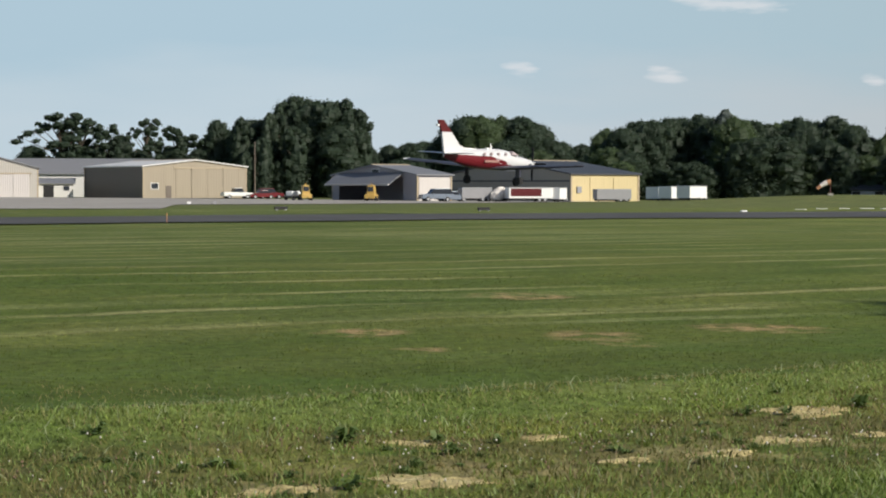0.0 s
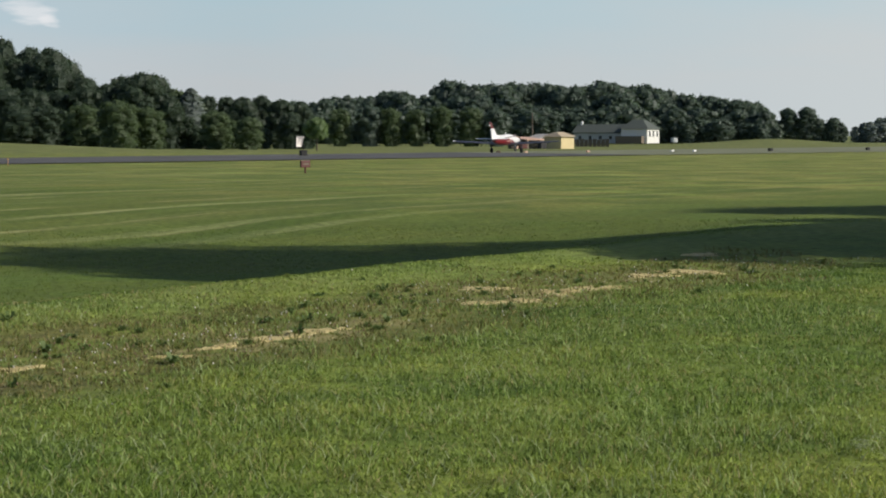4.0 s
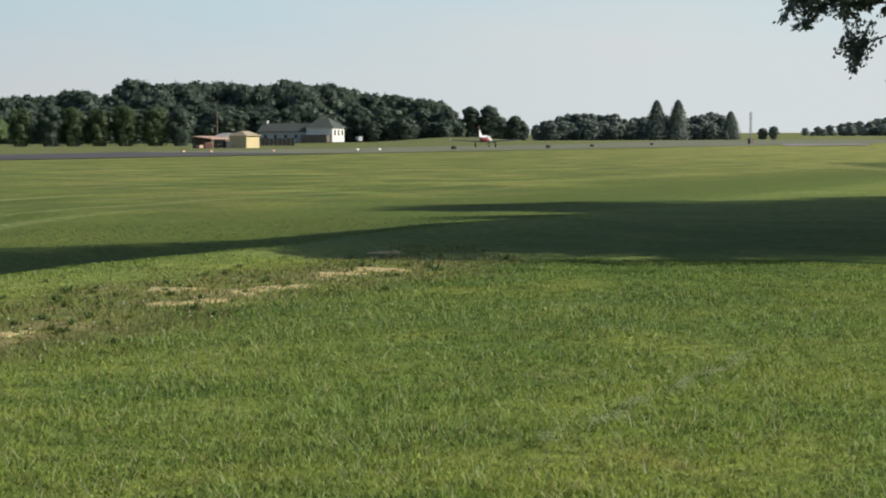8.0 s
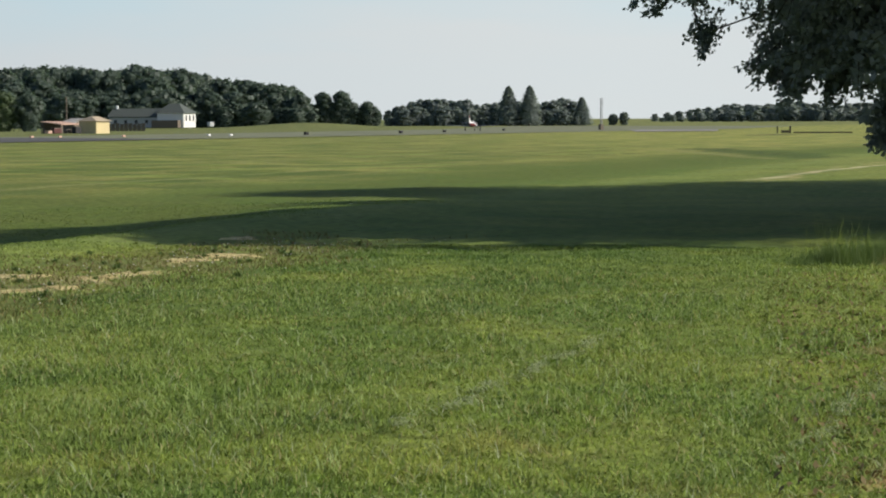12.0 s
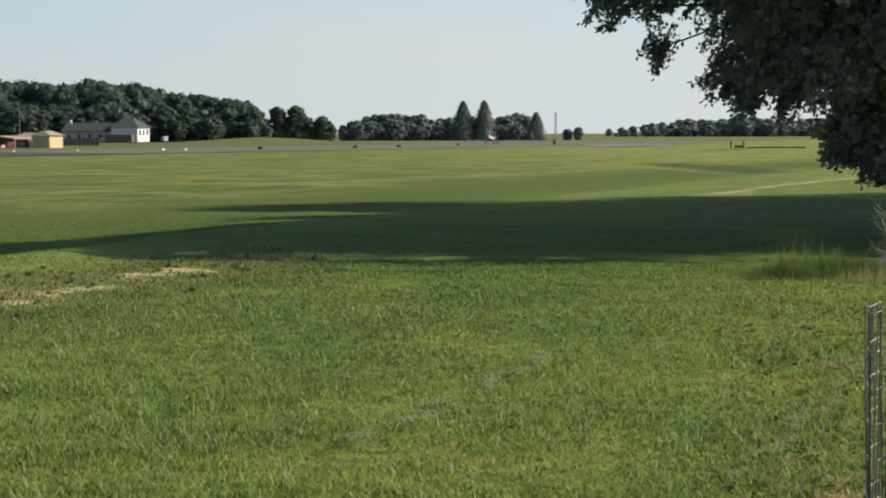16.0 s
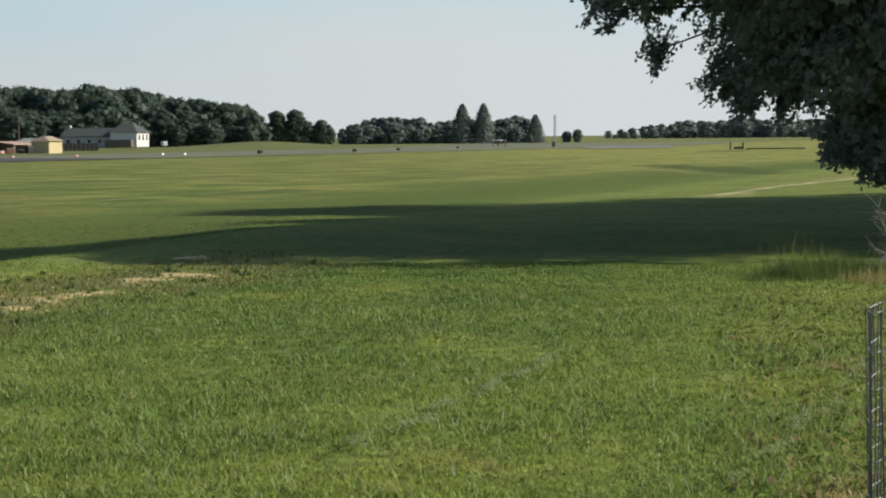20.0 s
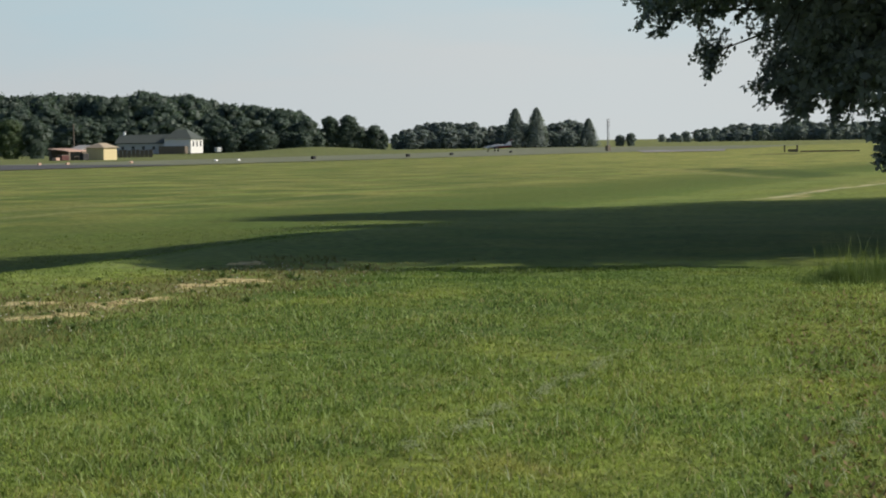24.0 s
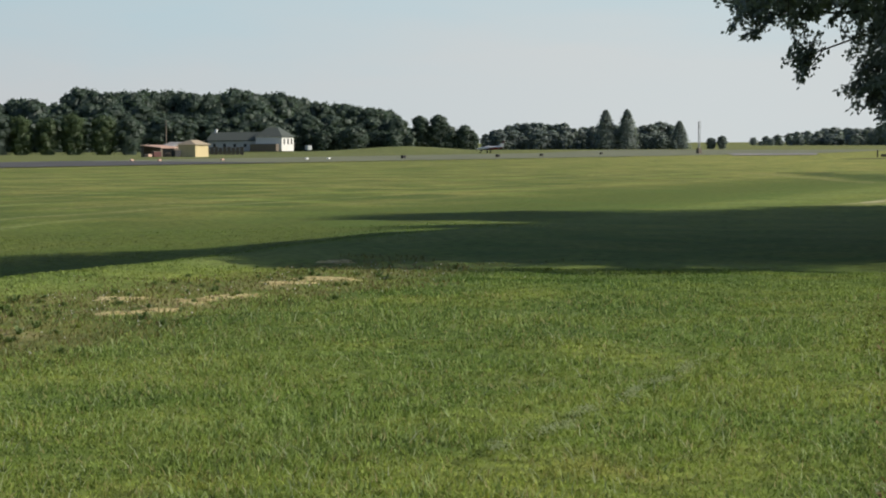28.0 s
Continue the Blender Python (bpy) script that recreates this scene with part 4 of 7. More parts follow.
def car(name, label, m, paint_mat, outline, cabin, length_w=0.9, wheels=(-1.4, 1.4)):
    c = thing(name, m, label, "car" if name != "pickup_truck" else "truck", "vehicles by the hangars")
    bm = prism(outline, -length_w, length_w)
    bmesh.ops.bevel(bm, geom=list(bm.edges), offset=0.07, segments=2, affect="EDGES")
    part("body", bm, paint_mat, c)
    bm = prism(cabin, -length_w + 0.12, length_w - 0.12)
    bmesh.ops.bevel(bm, geom=list(bm.edges), offset=0.05, segments=2, affect="EDGES")
    g = part("cabin_glass", bm, M["glass"], c)
    top = max(z for x, z in cabin)
    xs = [x for x, z in cabin if z > top - 0.1]
    part("roof", boxbm(min(xs) - 0.02, max(xs) + 0.02, -length_w + 0.15, length_w - 0.15, top - 0.05, top + 0.04, bev=0.03), paint_mat, c)
    wheelset(c, wheels, length_w - 0.08, 0.34)
    for s in (-1, 1):
        part("headlight", boxbm(outline[0][0] - 0.02, outline[0][0] + 0.06, s * 0.6 - 0.15, s * 0.6 + 0.15, 0.62, 0.8), M["white"], c)
        part("door_mirror", boxbm(-0.75, -0.6, s * (length_w + 0.1) - 0.09, s * (length_w + 0.1) + 0.09, 0.98, 1.12), paint_mat, c)
    part("bumper", boxbm(outline[0][0] - 0.08, outline[0][0] + 0.02, -length_w + 0.1, length_w - 0.1, 0.36, 0.55, bev=0.03), M["grey"], c)
    return c


sedan = [(-2.3, 0.3), (2.3, 0.3), (2.3, 0.85), (1.5, 0.95), (-1.1, 0.95), (-2.25, 0.75)]
sedan_cab = [(-1.1, 0.9), (-0.45, 1.4), (0.85, 1.4), (1.55, 0.9)]
suv = [(-2.3, 0.4), (2.3, 0.4), (2.35, 1.05), (-1.0, 1.08), (-2.25, 0.95)]
suv_cab = [(-1.1, 1.0), (-0.5, 1.75), (2.0, 1.72), (2.25, 1.0)]
pick = [(-2.6, 0.45), (2.6, 0.45), (2.6, 1.1), (-1.0, 1.1), (-2.55, 1.0)]
pick_cab = [(-1.15, 1.05), (-0.6, 1.8), (0.6, 1.8), (0.75, 1.05)]
car("pickup_truck", "white pickup truck parked beside the tan hangar", place(5.65, 352, 205), M["white"], pick, pick_cab, 0.95, (-1.6, 1.6))
car("car", "dark red car parked on the apron", place(4.98, 353, 25), M["red"], sedan, sedan_cab)
car("car", "red car parked on the apron beside another", place(4.75, 357, 200), M["red"], suv, suv_cab)
car("car", "silver-blue car parked before the hangar wall", place(0.2, 285, 20), M["silver"], suv, suv_cab)
car("car", "dark car parked beside the silver one", place(-0.25, 287, 200), M["silver"], sedan, sedan_cab)


def tug(m):
    t = thing("aircraft_tug", m, "yellow aircraft tug with an upright cab", "tug", "yellow tugs")
    part("chassis", boxbm(-0.75, 0.75, -1.2, 1.2, 0.35, 0.95, bev=0.08), M["yellow"], t)
    part("cab", prism([(-0.55, 0.95), (0.55, 0.95), (0.42, 2.2), (-0.42, 2.2)], -0.6, 0.7), M["yellow"], t)
    part("windscreen", boxbm(-0.4, 0.4, -0.64, -0.604, 1.35, 2.0), M["glass"], t)
    part("beacon", rodbm((0, 0, 2.2), (0, 0, 2.45), 0.12, seg=10), M["yellow"], t)
    for x in (-0.75, 0.75):
        for y in (-0.8, 0.8):
            part("wheel", rodbm((x - 0.12, y, 0.36), (x + 0.12, y, 0.36), 0.36, seg=14), M["black"], t)
    part("tow_bar", rodbm((0, -1.2, 0.45), (0, -2.6, 0.3), 0.05), M["black"], t)
    return t


first_tug = tug(place(3.78, 300, 15))
copy_thing(first_tug, place(1.97, 292, -10))
sm = thing("utility_cart", place(4.1, 302, 60), "white utility cart with a dark frame", "cart")
part("hood", boxbm(-1.2, 1.0, -0.6, 0.6, 0.6, 1.35, bev=0.2), M["white"], sm)
part("deck", boxbm(-1.6, 1.6, -0.7, 0.7, 0.35, 0.6), M["black"], sm)
wheelset(sm, (-1.0, 1.0), 0.65, 0.3)


def trailer(name, label, m, l, w, h0, h1, mat, stripe=None):
    t = thing(name, m, label, "trailer", "trailers by the hangars")
    part("body", boxbm(-l / 2, l / 2, -w / 2, w / 2, h0, h1, bev=0.05), mat, t)
    if stripe:
        part("side_panel", boxbm(-l / 2 + 0.25, l / 2 - 1.6, -w / 2 - 0.03, -w / 2 - 0.004, h0 + 0.3, h1 - 0.15), stripe, t, "dark red side panel")
    part("roof_rail", boxbm(-l / 2, l / 2, -w / 2 - 0.03, -w / 2 + 0.05, h1 - 0.08, h1 + 0.03), M["steel"], t)
    part("rear_door", boxbm(l / 2 + 0.004, l / 2 + 0.05, -w / 2 + 0.1, w / 2 - 0.1, h0 + 0.08, h1 - 0.1), mat, t)
    part("chassis", boxbm(-l / 2 + 0.2, l / 2 - 0.1, -w / 2 + 0.2, w / 2 - 0.2, h0 - 0.18, h0 - 0.004), M["black"], t)
    wheelset(t, (l * 0.2, l * 0.2 + 0.8), w / 2 - 0.15, 0.33)
    part("landing_leg", boxbm(-l / 2 + 0.5, -l / 2 + 0.62, -0.06, 0.06, 0.0, h0 - 0.18), M["steel"], t)
    return t


trailer("box_trailer", "grey box trailer parked by the hangar wall", place(-0.88, 288, 14), 4.3, 2.2, 0.45, 1.95, M["grey"])
trailer("box_trailer", "long white trailer with a dark red side panel", place(-2.35, 286, 14), 6.2, 2.2, 0.5, 2.0, M["white"], M["dark_red"])
trailer("box_trailer", "short white trailer beside the red one", place(-3.16, 287, 60), 2.2, 1.6, 0.4, 2.0, M["white"])
trailer("box_trailer", "grey-white trailer before the yellow wall", place(-4.63, 286, 14), 4.9, 2.0, 0.35, 1.75, M["grey"])
for az, rr in ((-5.95, 266), (-6.3, 262), (-6.8, 255)):
    trailer("box_trailer", "low white box trailer in a row on the grass", place(az, rr, 38), 2.9, 2.3, 0.25, 1.75, M["white"])


def tarp_heap():
    random.seed(5)
    h = thing("covered_boat", place(-1.55, 287, 30), "boat under a crumpled white tarpaulin", "boat")
    bm = bmesh.new()
    bmesh.ops.create_icosphere(bm, subdivisions=3, radius=1.0)
    for v in bm.verts:
        n = noise.noise(v.co * 2.3)
        v.co = Vector((v.co.x * 1.3, v.co.y * 0.9, max(0.15, 1.05 + v.co.z * 0.95 + 0.35 * v.co.x))) * (1 + 0.16 * n)
    part("tarpaulin", bm, M["cloth"], h)
    part("cradle", boxbm(-0.9, 0.9, -0.5, 0.5, 0, 0.6), M["black"], h)


tarp_heap()


def windsock():
    w = thing("windsock", place(-10.52, 255), "orange and white windsock hanging on a mast", "windsock")
    part("mast", rodbm((0, 0, 0), (0, 0, 1.75), 0.06, 0.04), M["sign_red"], w)
    part("hoop", rodbm((-0.06, 0, 1.6), (0.0, 0, 1.6), 0.36, seg=16), M["orange"], w)
    for i, mat in enumerate((M["orange"], M["cloth"], M["cloth"], M["orange"])):
        a, b = i * 0.4, (i + 1) * 0.4
        ra, rb = 0.36 - 0.04 * i, 0.36 - 0.04 * (i + 1)
        part("sock_band", rodbm((-a, 0, 1.6 - 0.05 * i * i), (-b, 0, 1.6 - 0.05 * (i + 1) ** 2), ra, rb, 14), mat, w)
    part("base", boxbm(-0.3, 0.3, -0.3, 0.3, 0, 0.25), M["concrete"], w)


windsock()


def pole(az, r, h, label, arm=False):
    p = thing("utility_pole", place(az, r), label, "pole", "utility poles")
    part("post", rodbm((0, 0, -0.3), (0, 0, h), 0.17, 0.11, 10), M["wood"], p)
    if arm:
        part("crossarm", boxbm(-1.1, 1.1, -0.07, 0.07, h - 0.7, h - 0.55), M["wood"], p)
    return p


pole(5.16, 390, 10.5, "weathered wooden utility pole before the trees")
pole(-27.48, 420, 7.2, "weathered wooden utility pole by the sheds")
pole(-18.4, 395, 10.0, "weathered wooden utility pole in the trees")


def mast():
    m = thing("radio_mast", place(-42.03, 565), "thin lattice radio mast with cross arms", "mast")
    for x, y in ((-0.25, -0.2), (0.25, -0.2), (0, 0.25)):
        part("leg", rodbm((x, y, 0), (x, y, 8.6), 0.07, seg=6), M["grey"], m)
    for i in range(10):
        part("brace", rodbm((-0.25, -0.2, i * 0.8), (0.25, -0.2, i * 0.8 + 0.8), 0.04, seg=5), M["grey"], m)
    for z in (6.95, 7.8, 8.5):
        part("antenna", rodbm((-0.1, 0, z), (0.8, 0, z + 0.1), 0.065, seg=5), M["grey"], m)
    part("cabinet", boxbm(-0.5, 0.5, -0.5, 0.5, 0, 1.5), M["wood"], m)


mast()


def field_signs():
    s = thing("runway_sign", place(-21.25, 90.5, 20), "small dark red runway sign on a short post", "sign")
    part("panel", boxbm(-0.26, 0.26, -0.05, 0.05, 0.25, 0.55, bev=0.02), M["sign_red"], s)
    part("post", rodbm((0, 0, -0.05), (0, 0, 0.25), 0.04), M["sign_red"], s)
    part("lettering", boxbm(-0.17, 0.17, -0.06, -0.052, 0.36, 0.44), M["wood"], s)
    b = thing("wind_indicator", place(-21.2, 196), "white cloth marker above a dark box beside the runway", "marker")
    part("box", boxbm(-0.3, 0.3, -0.3, 0.3, 0, 0.55, bev=0.03), M["black"], b)
    part("post", rodbm((0, 0, 0.5), (0, 0, 1.0), 0.06), M["black"], b)
    bm = boxbm(-0.72, -0.08, -0.05, 0.05, 0.85, 1.85, bev=0.02)
    for v in bm.verts:
        v.co.y += 0.12 * math.sin(v.co.x * 6 + v.co.z * 3)
        v.co.x += 0.12 * (v.co.z - 1.2)
    part("panel", bm, M["cloth"], b)
    for az, r in ((4.45, 148), (-1.12, 149)):
        k = thing("runway_sign", place(az, r, 30), "low black distance sign at the runway edge", "sign", "black edge signs")
        part("panel", boxbm(-0.5, 0.5, -0.07, 0.07, 0.06, 0.28, bev=0.02), M["black"], k)
        part("foot", boxbm(-0.4, -0.3, -0.1, 0.1, 0, 0.08), M["steel"], k)
        part("foot", boxbm(0.3, 0.4, -0.1, 0.1, 0, 0.08), M["steel"], k)
    for az, r in ((-33.95, 300), (-36.54, 345), (-37.74, 390), (-39.37, 500)):
        k = thing("edge_box", place(az, r, 10), "dark equipment box at the runway's far edge", "box", "dark edge boxes")
        part("case", boxbm(-0.28, 0.28, -0.25, 0.25, 0.05, 0.5, bev=0.04), M["black"], k)
        part("foot", boxbm(-0.2, 0.2, -0.2, 0.2, 0, 0.05), M["steel"], k)
    for az, r, col in ((6.95, 210, "white"), (6.25, 212, "grey"), (-26.55, 250, "orange"), (-29.0, 262, "orange"), (-31.9, 285, "white"), (-8.21, 150, "white"), (-27.3, 250, "orange"), (-31.3, 285, "white")):
        k = thing("edge_marker", place(az, r, 10), "small painted marker block beside the runway", "marker", "runway edge markers")
        part("block", boxbm(-0.22, 0.22, -0.15, 0.15, 0.02, 0.26 if r > 180 else 0.16, bev=0.04), M["faded" if col == "orange" else col], k)
        part("base", boxbm(-0.26, 0.26, -0.19, 0.19, 0, 0.02), M["concrete"], k)
    for az, r in ((7.55, 93), (-13.25, 117)):
        k = thing("marker_stake", place(az, r), "thin orange marker stake at the runway's near edge", "stake", "marker stakes")
        part("stake", rodbm((0, 0, -0.1), (0, 0, 0.45), 0.022, seg=6), M["orange"], k)
        part("collar", rodbm((0, 0, 0.34), (0, 0, 0.4), 0.032, seg=8), M["yellow"], k)
    for i, az in enumerate((-9.74, -10.3, -10.9, -11.5, -12.03, -12.5, -12.8)):
        k = thing("ground_marker", place(az, 197 - 1.6 * (i - 3.3) ** 2, -24 + 8 * i), "flat white painted slab set in the grass", "marker", "white ground slabs")
        hw = (0.42, 0.46, 0.46, 0.6, 0.55, 0.4, 0.25)[i]
        part("slab", boxbm(-hw, hw, -0.3, 0.3, 0.0, 0.06, bev=0.015), M["marking"], k)
    b = thing("barrier", place(-47.0, 330, -40), "low dark barrier with two end posts and a ditch-line plank", "barrier")
    # this long plank is added in place of a dark ditch line
    part("rail", boxbm(1.3, 10.5, -0.1, 0.1, 0.0, 0.22), M["wood"], b)
    part("rail", boxbm(-0.6, 0.9, -0.1, 0.1, 0.05, 0.45), M["wood"], b)
    part("post", boxbm(0.7, 0.95, -0.12, 0.12, 0, 1.1), M["wood"], b)
    part("post", boxbm(-1.25, -1.05, -0.12, 0.12, 0, 1.1), M["wood"], b)


field_signs()


def wood_foot():
    """A low shed and two posts at the foot of the wood."""
    h = thing("shed", place(-11.75, 384, -12), "low grey shed half hidden at the foot of the wood", "shed")
    part("wall", boxbm(-4.5, 4.5, -2, 2, 0, 1.9), M["wing_wall"], h)
    part("roof", prism([(-2.4, 2.05), (0, 2.9), (2.4, 2.05), (2.4, 2.2), (0, 3.05), (-2.4, 2.2)], -4.8, 4.8, "x"), M["roof_dark"], h)
    # near-black panels on the solid wall paint the shade of open doorways
    for x in (-3.6, 0.4, 3.4):
        part("opening", boxbm(x - 0.7, x + 0.7, -2.06, -2.004, 0.05, 1.8), M["dark"], h)
    for az in (-12.78, -12.98):
        p = thing("marker_post", place(az, 352), "white painted post at the wood's foot", "post", "white posts")
        part("shaft", boxbm(-0.17, 0.17, -0.12, 0.12, 0, 1.25, bev=0.03), M["white"], p)
        part("cap", boxbm(-0.2, 0.2, -0.15, 0.15, 1.254, 1.32), M["grey"], p)


wood_foot()

# painted marks on the runway
for i in range(8):
    s0 = 20 + i * 55
    a = Vector((2.9, 126)) + Vector((0.753, 0.658)) * s0
    n2 = Vector((-0.658, 0.753)) * 0.5
    e = a + Vector((0.753, 0.658)) * 30
    strip("runway_centreline", (a - n2, e - n2, e + n2, a + n2), M["marking_worn"], "worn white centreline dash on the runway", "marking", 6, 1, 0.062)

# ---- trees ----


def crown_field(rng):
    """An uneven factor over bearing and height, that makes lobes and hollows in a crown."""
    ks = [(int(rng.integers(1, 7)), rng.uniform(0.15, 1.3), rng.uniform(0, 6.28), rng.uniform(0.5, 1.0)) for q in range(9)]
    tot = sum(k[3] for k in ks) ** 0.5

    def f(a, z):
        return sum(w * np.sin(k * a + m * z + ph) for k, m, ph, w in ks) / tot
    return f


def leaf_quads(rng, p, d, size, loose=0.7):
    """Small leaf sprays at points p that face about d."""
    m = len(p)
    nrm = d + rng.normal(scale=loose, size=(m, 3)) * 0.6 + np.array([0, 0, 0.25])
    nrm /= np.linalg.norm(nrm, axis=1)[:, None]
    t = np.cross(nrm, rng.normal(size=(m, 3)))
    t /= np.linalg.norm(t, axis=1)[:, None]
    b = np.cross(nrm, t)
    s = size * rng.uniform(0.55, 1.3, (m, 1))
    return np.stack([p - t * s, p - b * s * 0.65, p + t * s, p + b * s * 0.65], 1).reshape(-1, 3)


def lobe_quads(rng, x, y, z, r, tall, size, per):
    """One bough's rounded mass: a knobbly closed core under leaf sprays that follow its surface."""
    ph = rng.uniform(0, 6.28, 4)

    def knob(a, e):
        return 1 + 0.13 * np.sin(3 * a + ph[0] + 2 * e) + 0.11 * np.sin(5 * e + ph[1] + 2 * a) + 0.07 * np.sin(7 * a + ph[2]) * np.sin(6 * e + ph[3])
    c, s = np.array([x, y, z]), np.array([r, r, r * tall])
    u, v = np.meshgrid(np.linspace(0, 6.28319, 8), np.linspace(-1.5, 1.5, 6), indexing="ij")
    q = np.stack([np.cos(u) * np.cos(v), np.sin(u) * np.cos(v), np.sin(v)], -1) * (knob(u, v) * 0.88)[..., None]
    q[-1] = q[0]
    q = c + q * s
    core = np.stack([q[:-1, :-1], q[1:, :-1], q[1:, 1:], q[:-1, 1:]], 2).reshape(-1, 3)
    n = int(per * r * r * tall)
    d = rng.normal(size=(n, 3)) + np.array([0, 0, 0.15])
    d /= np.linalg.norm(d, axis=1)[:, None]
    k = knob(np.arctan2(d[:, 1], d[:, 0]), np.arcsin(d[:, 2]))[:, None]
    p = c + d * k * s * rng.uniform(0.8, 1.14, (n, 1))
    return [core, leaf_quads(rng, p, d, size, 1.5)]


def stem(rng, t, lean=0.2, limbs=6, fork=7.0):
    bm = bmesh.new()
    rod(bm, (0, 0, -0.5), (lean, 0.1, fork), 0.42, 0.28, 8)
    rod(bm, (lean, 0.1, fork), (0.1, 0.3, 15), 0.28, 0.08, 7)
    for k in range(limbs):
        a = rng.uniform(0, 6.28)
        z = rng.uniform(fork * 0.6, fork + 4)
        rod(bm, (lean * 0.8, 0.1, z), (2.6 * math.cos(a), 2.6 * math.sin(a), z + 2.6), 0.14, 0.05, 6)
    return part("trunk", bm, M["bark"], t)


def deciduous(seed, mat, shape, detail=30, leaf=0.22, per=84):
    """A 20 m tree: tapered trunk, limbs and an uneven crown of rounded boughs."""
    rng = np.random.default_rng(seed)
    t = thing("tree", pose(0, -900 - 30 * seed, 0), "dark green broadleaf tree in the wood's edge", "tree", "trees round the airfield")
    stem(rng, t)
    low, wide, form = shape
    f1 = crown_field(rng)
    lean = rng.uniform(-0.5, 0.5, 2)
    n, tall = (detail, 1.0) if form == "round" else (detail, 1.9)
    out = []
    for k in range(n):
        f = (k + rng.uniform(0, 1)) / n
        a = k * 2.4 + rng.uniform(-0.5, 0.5)
        f = 1 - (1 - f) ** 1.35
        prof = 0.78 + 0.44 * f if f < 0.5 else max(0.05, 1 - ((f - 0.5) / 0.57) ** 2.4) ** 0.5
        env = wide * prof * (1 + 0.17 * float(f1(a, f * 9)))
        r = wide * rng.uniform(0.26, 0.5) * (1.0 if form == "round" else 0.8)
        d = max(0.0, env - r * 0.8)
        z = low + r * tall * 0.8 + (19.7 - low - 1.7 * r * tall) * f
        out += lobe_quads(rng, d * math.cos(a) + lean[0] * f, d * math.sin(a) + lean[1] * f, z, r, tall * rng.uniform(0.7, 0.95), leaf, per)
    # the closed inside of the crown, down to the undergrowth
    u, v = np.meshgrid(np.linspace(0, 6.28319, 13), np.linspace(0, 1, 9), indexing="ij")
    rr = 0.8 * wide * np.where(v < 0.5, 0.66 + 0.2 * v, 0.76 * np.sqrt(np.clip(1 - ((v - 0.5) / 0.56) ** 2.2, 0.02, 1))) * (1 + 0.15 * f1(u, v * 9))
    rr[-1] = rr[0]
    base = 0.2 if low < 3 else low + 1.5
    q = np.stack([rr * np.cos(u), rr * np.sin(u), base + (17.4 - base) * v], -1)
    out.append(np.stack([q[:-1, :-1], q[1:, :-1], q[1:, 1:], q[:-1, 1:]], 2).reshape(-1, 3))
    n = int(detail * 14)
    a, v = rng.uniform(0, 6.28, n), rng.uniform(0, 0.6, n)
    p = np.stack([wide * 0.86 * np.cos(a), wide * 0.86 * np.sin(a), base + 0.1 + (18 - base) * v], -1) * rng.uniform(0.9, 1.1, (n, 1))
    out.append(leaf_quads(rng, p, np.stack([np.cos(a), np.sin(a), 0 * a + 0.3], -1), leaf * 1.5, 0.8))
    for k in range(9 if detail > 20 else 4):
        a, d, r = rng.uniform(0, 6.28), wide * rng.uniform(0.1, 0.75), wide * rng.uniform(0.1, 0.18)
        z = 19.4 - 4.6 * (d / wide) ** 1.6 - r * rng.uniform(0.2, 0.9) - rng.uniform(0, 1.2)
        out += lobe_quads(rng, lean[0] + d * math.cos(a), lean[1] + d * math.sin(a), z, r, tall * rng.uniform(1.0, 1.7), leaf, per * 1.5)
    r = wide * 0.3
    out += lobe_quads(rng, lean[0], lean[1], 19.9 - r * tall * 0.9, r, tall * 0.85, leaf, per)
    raw("crown", np.concatenate(out), 4, mat, t)
    return t


def open_tree(seed, mat):
    """A wide old tree with gaps of sky between its boughs."""
    rng = np.random.default_rng(seed)
    t = thing("tree", pose(0, -900 - 30 * seed, 0), "spreading broadleaf tree with an open ragged crown", "tree", "trees round the airfield")
    bm = bmesh.new()
    rod(bm, (0, 0, -0.5), (0.3, 0, 8), 0.5, 0.34, 8)
    rod(bm, (0.3, 0, 8), (-0.2, 0.2, 16.5), 0.34, 0.08, 7)
    out = []
    for k in range(23):
        a = k * 2.4 + rng.uniform(-0.4, 0.4)
        z = 5.0 + 13.4 * ((k + 0.5) / 23)
        d = rng.uniform(2.6, 7.4) * (1.0 - 0.6 * max(0.0, (z - 12.5) / 7))
        c = (d * math.cos(a), d * math.sin(a), z)
        rod(bm, (0.1, 0.1, z * 0.72), c, 0.15, 0.05, 5)
        for j in range(3):
            out += lobe_quads(rng, c[0] + rng.normal() * 1.1, c[1] + rng.normal() * 1.1, z + rng.normal() * 0.4, rng.uniform(0.6, 1.35), 0.62, 0.3, 60)
    for z in np.linspace(6, 17.5, 7):
        out += lobe_quads(rng, rng.normal() * 1.3, rng.normal() * 1.3, z, rng.uniform(0.9, 1.5), 0.8, 0.3, 60)
    part("trunk", bm, M["bark"], t)
    raw("crown", np.concatenate(out), 4, mat, t)
    return t


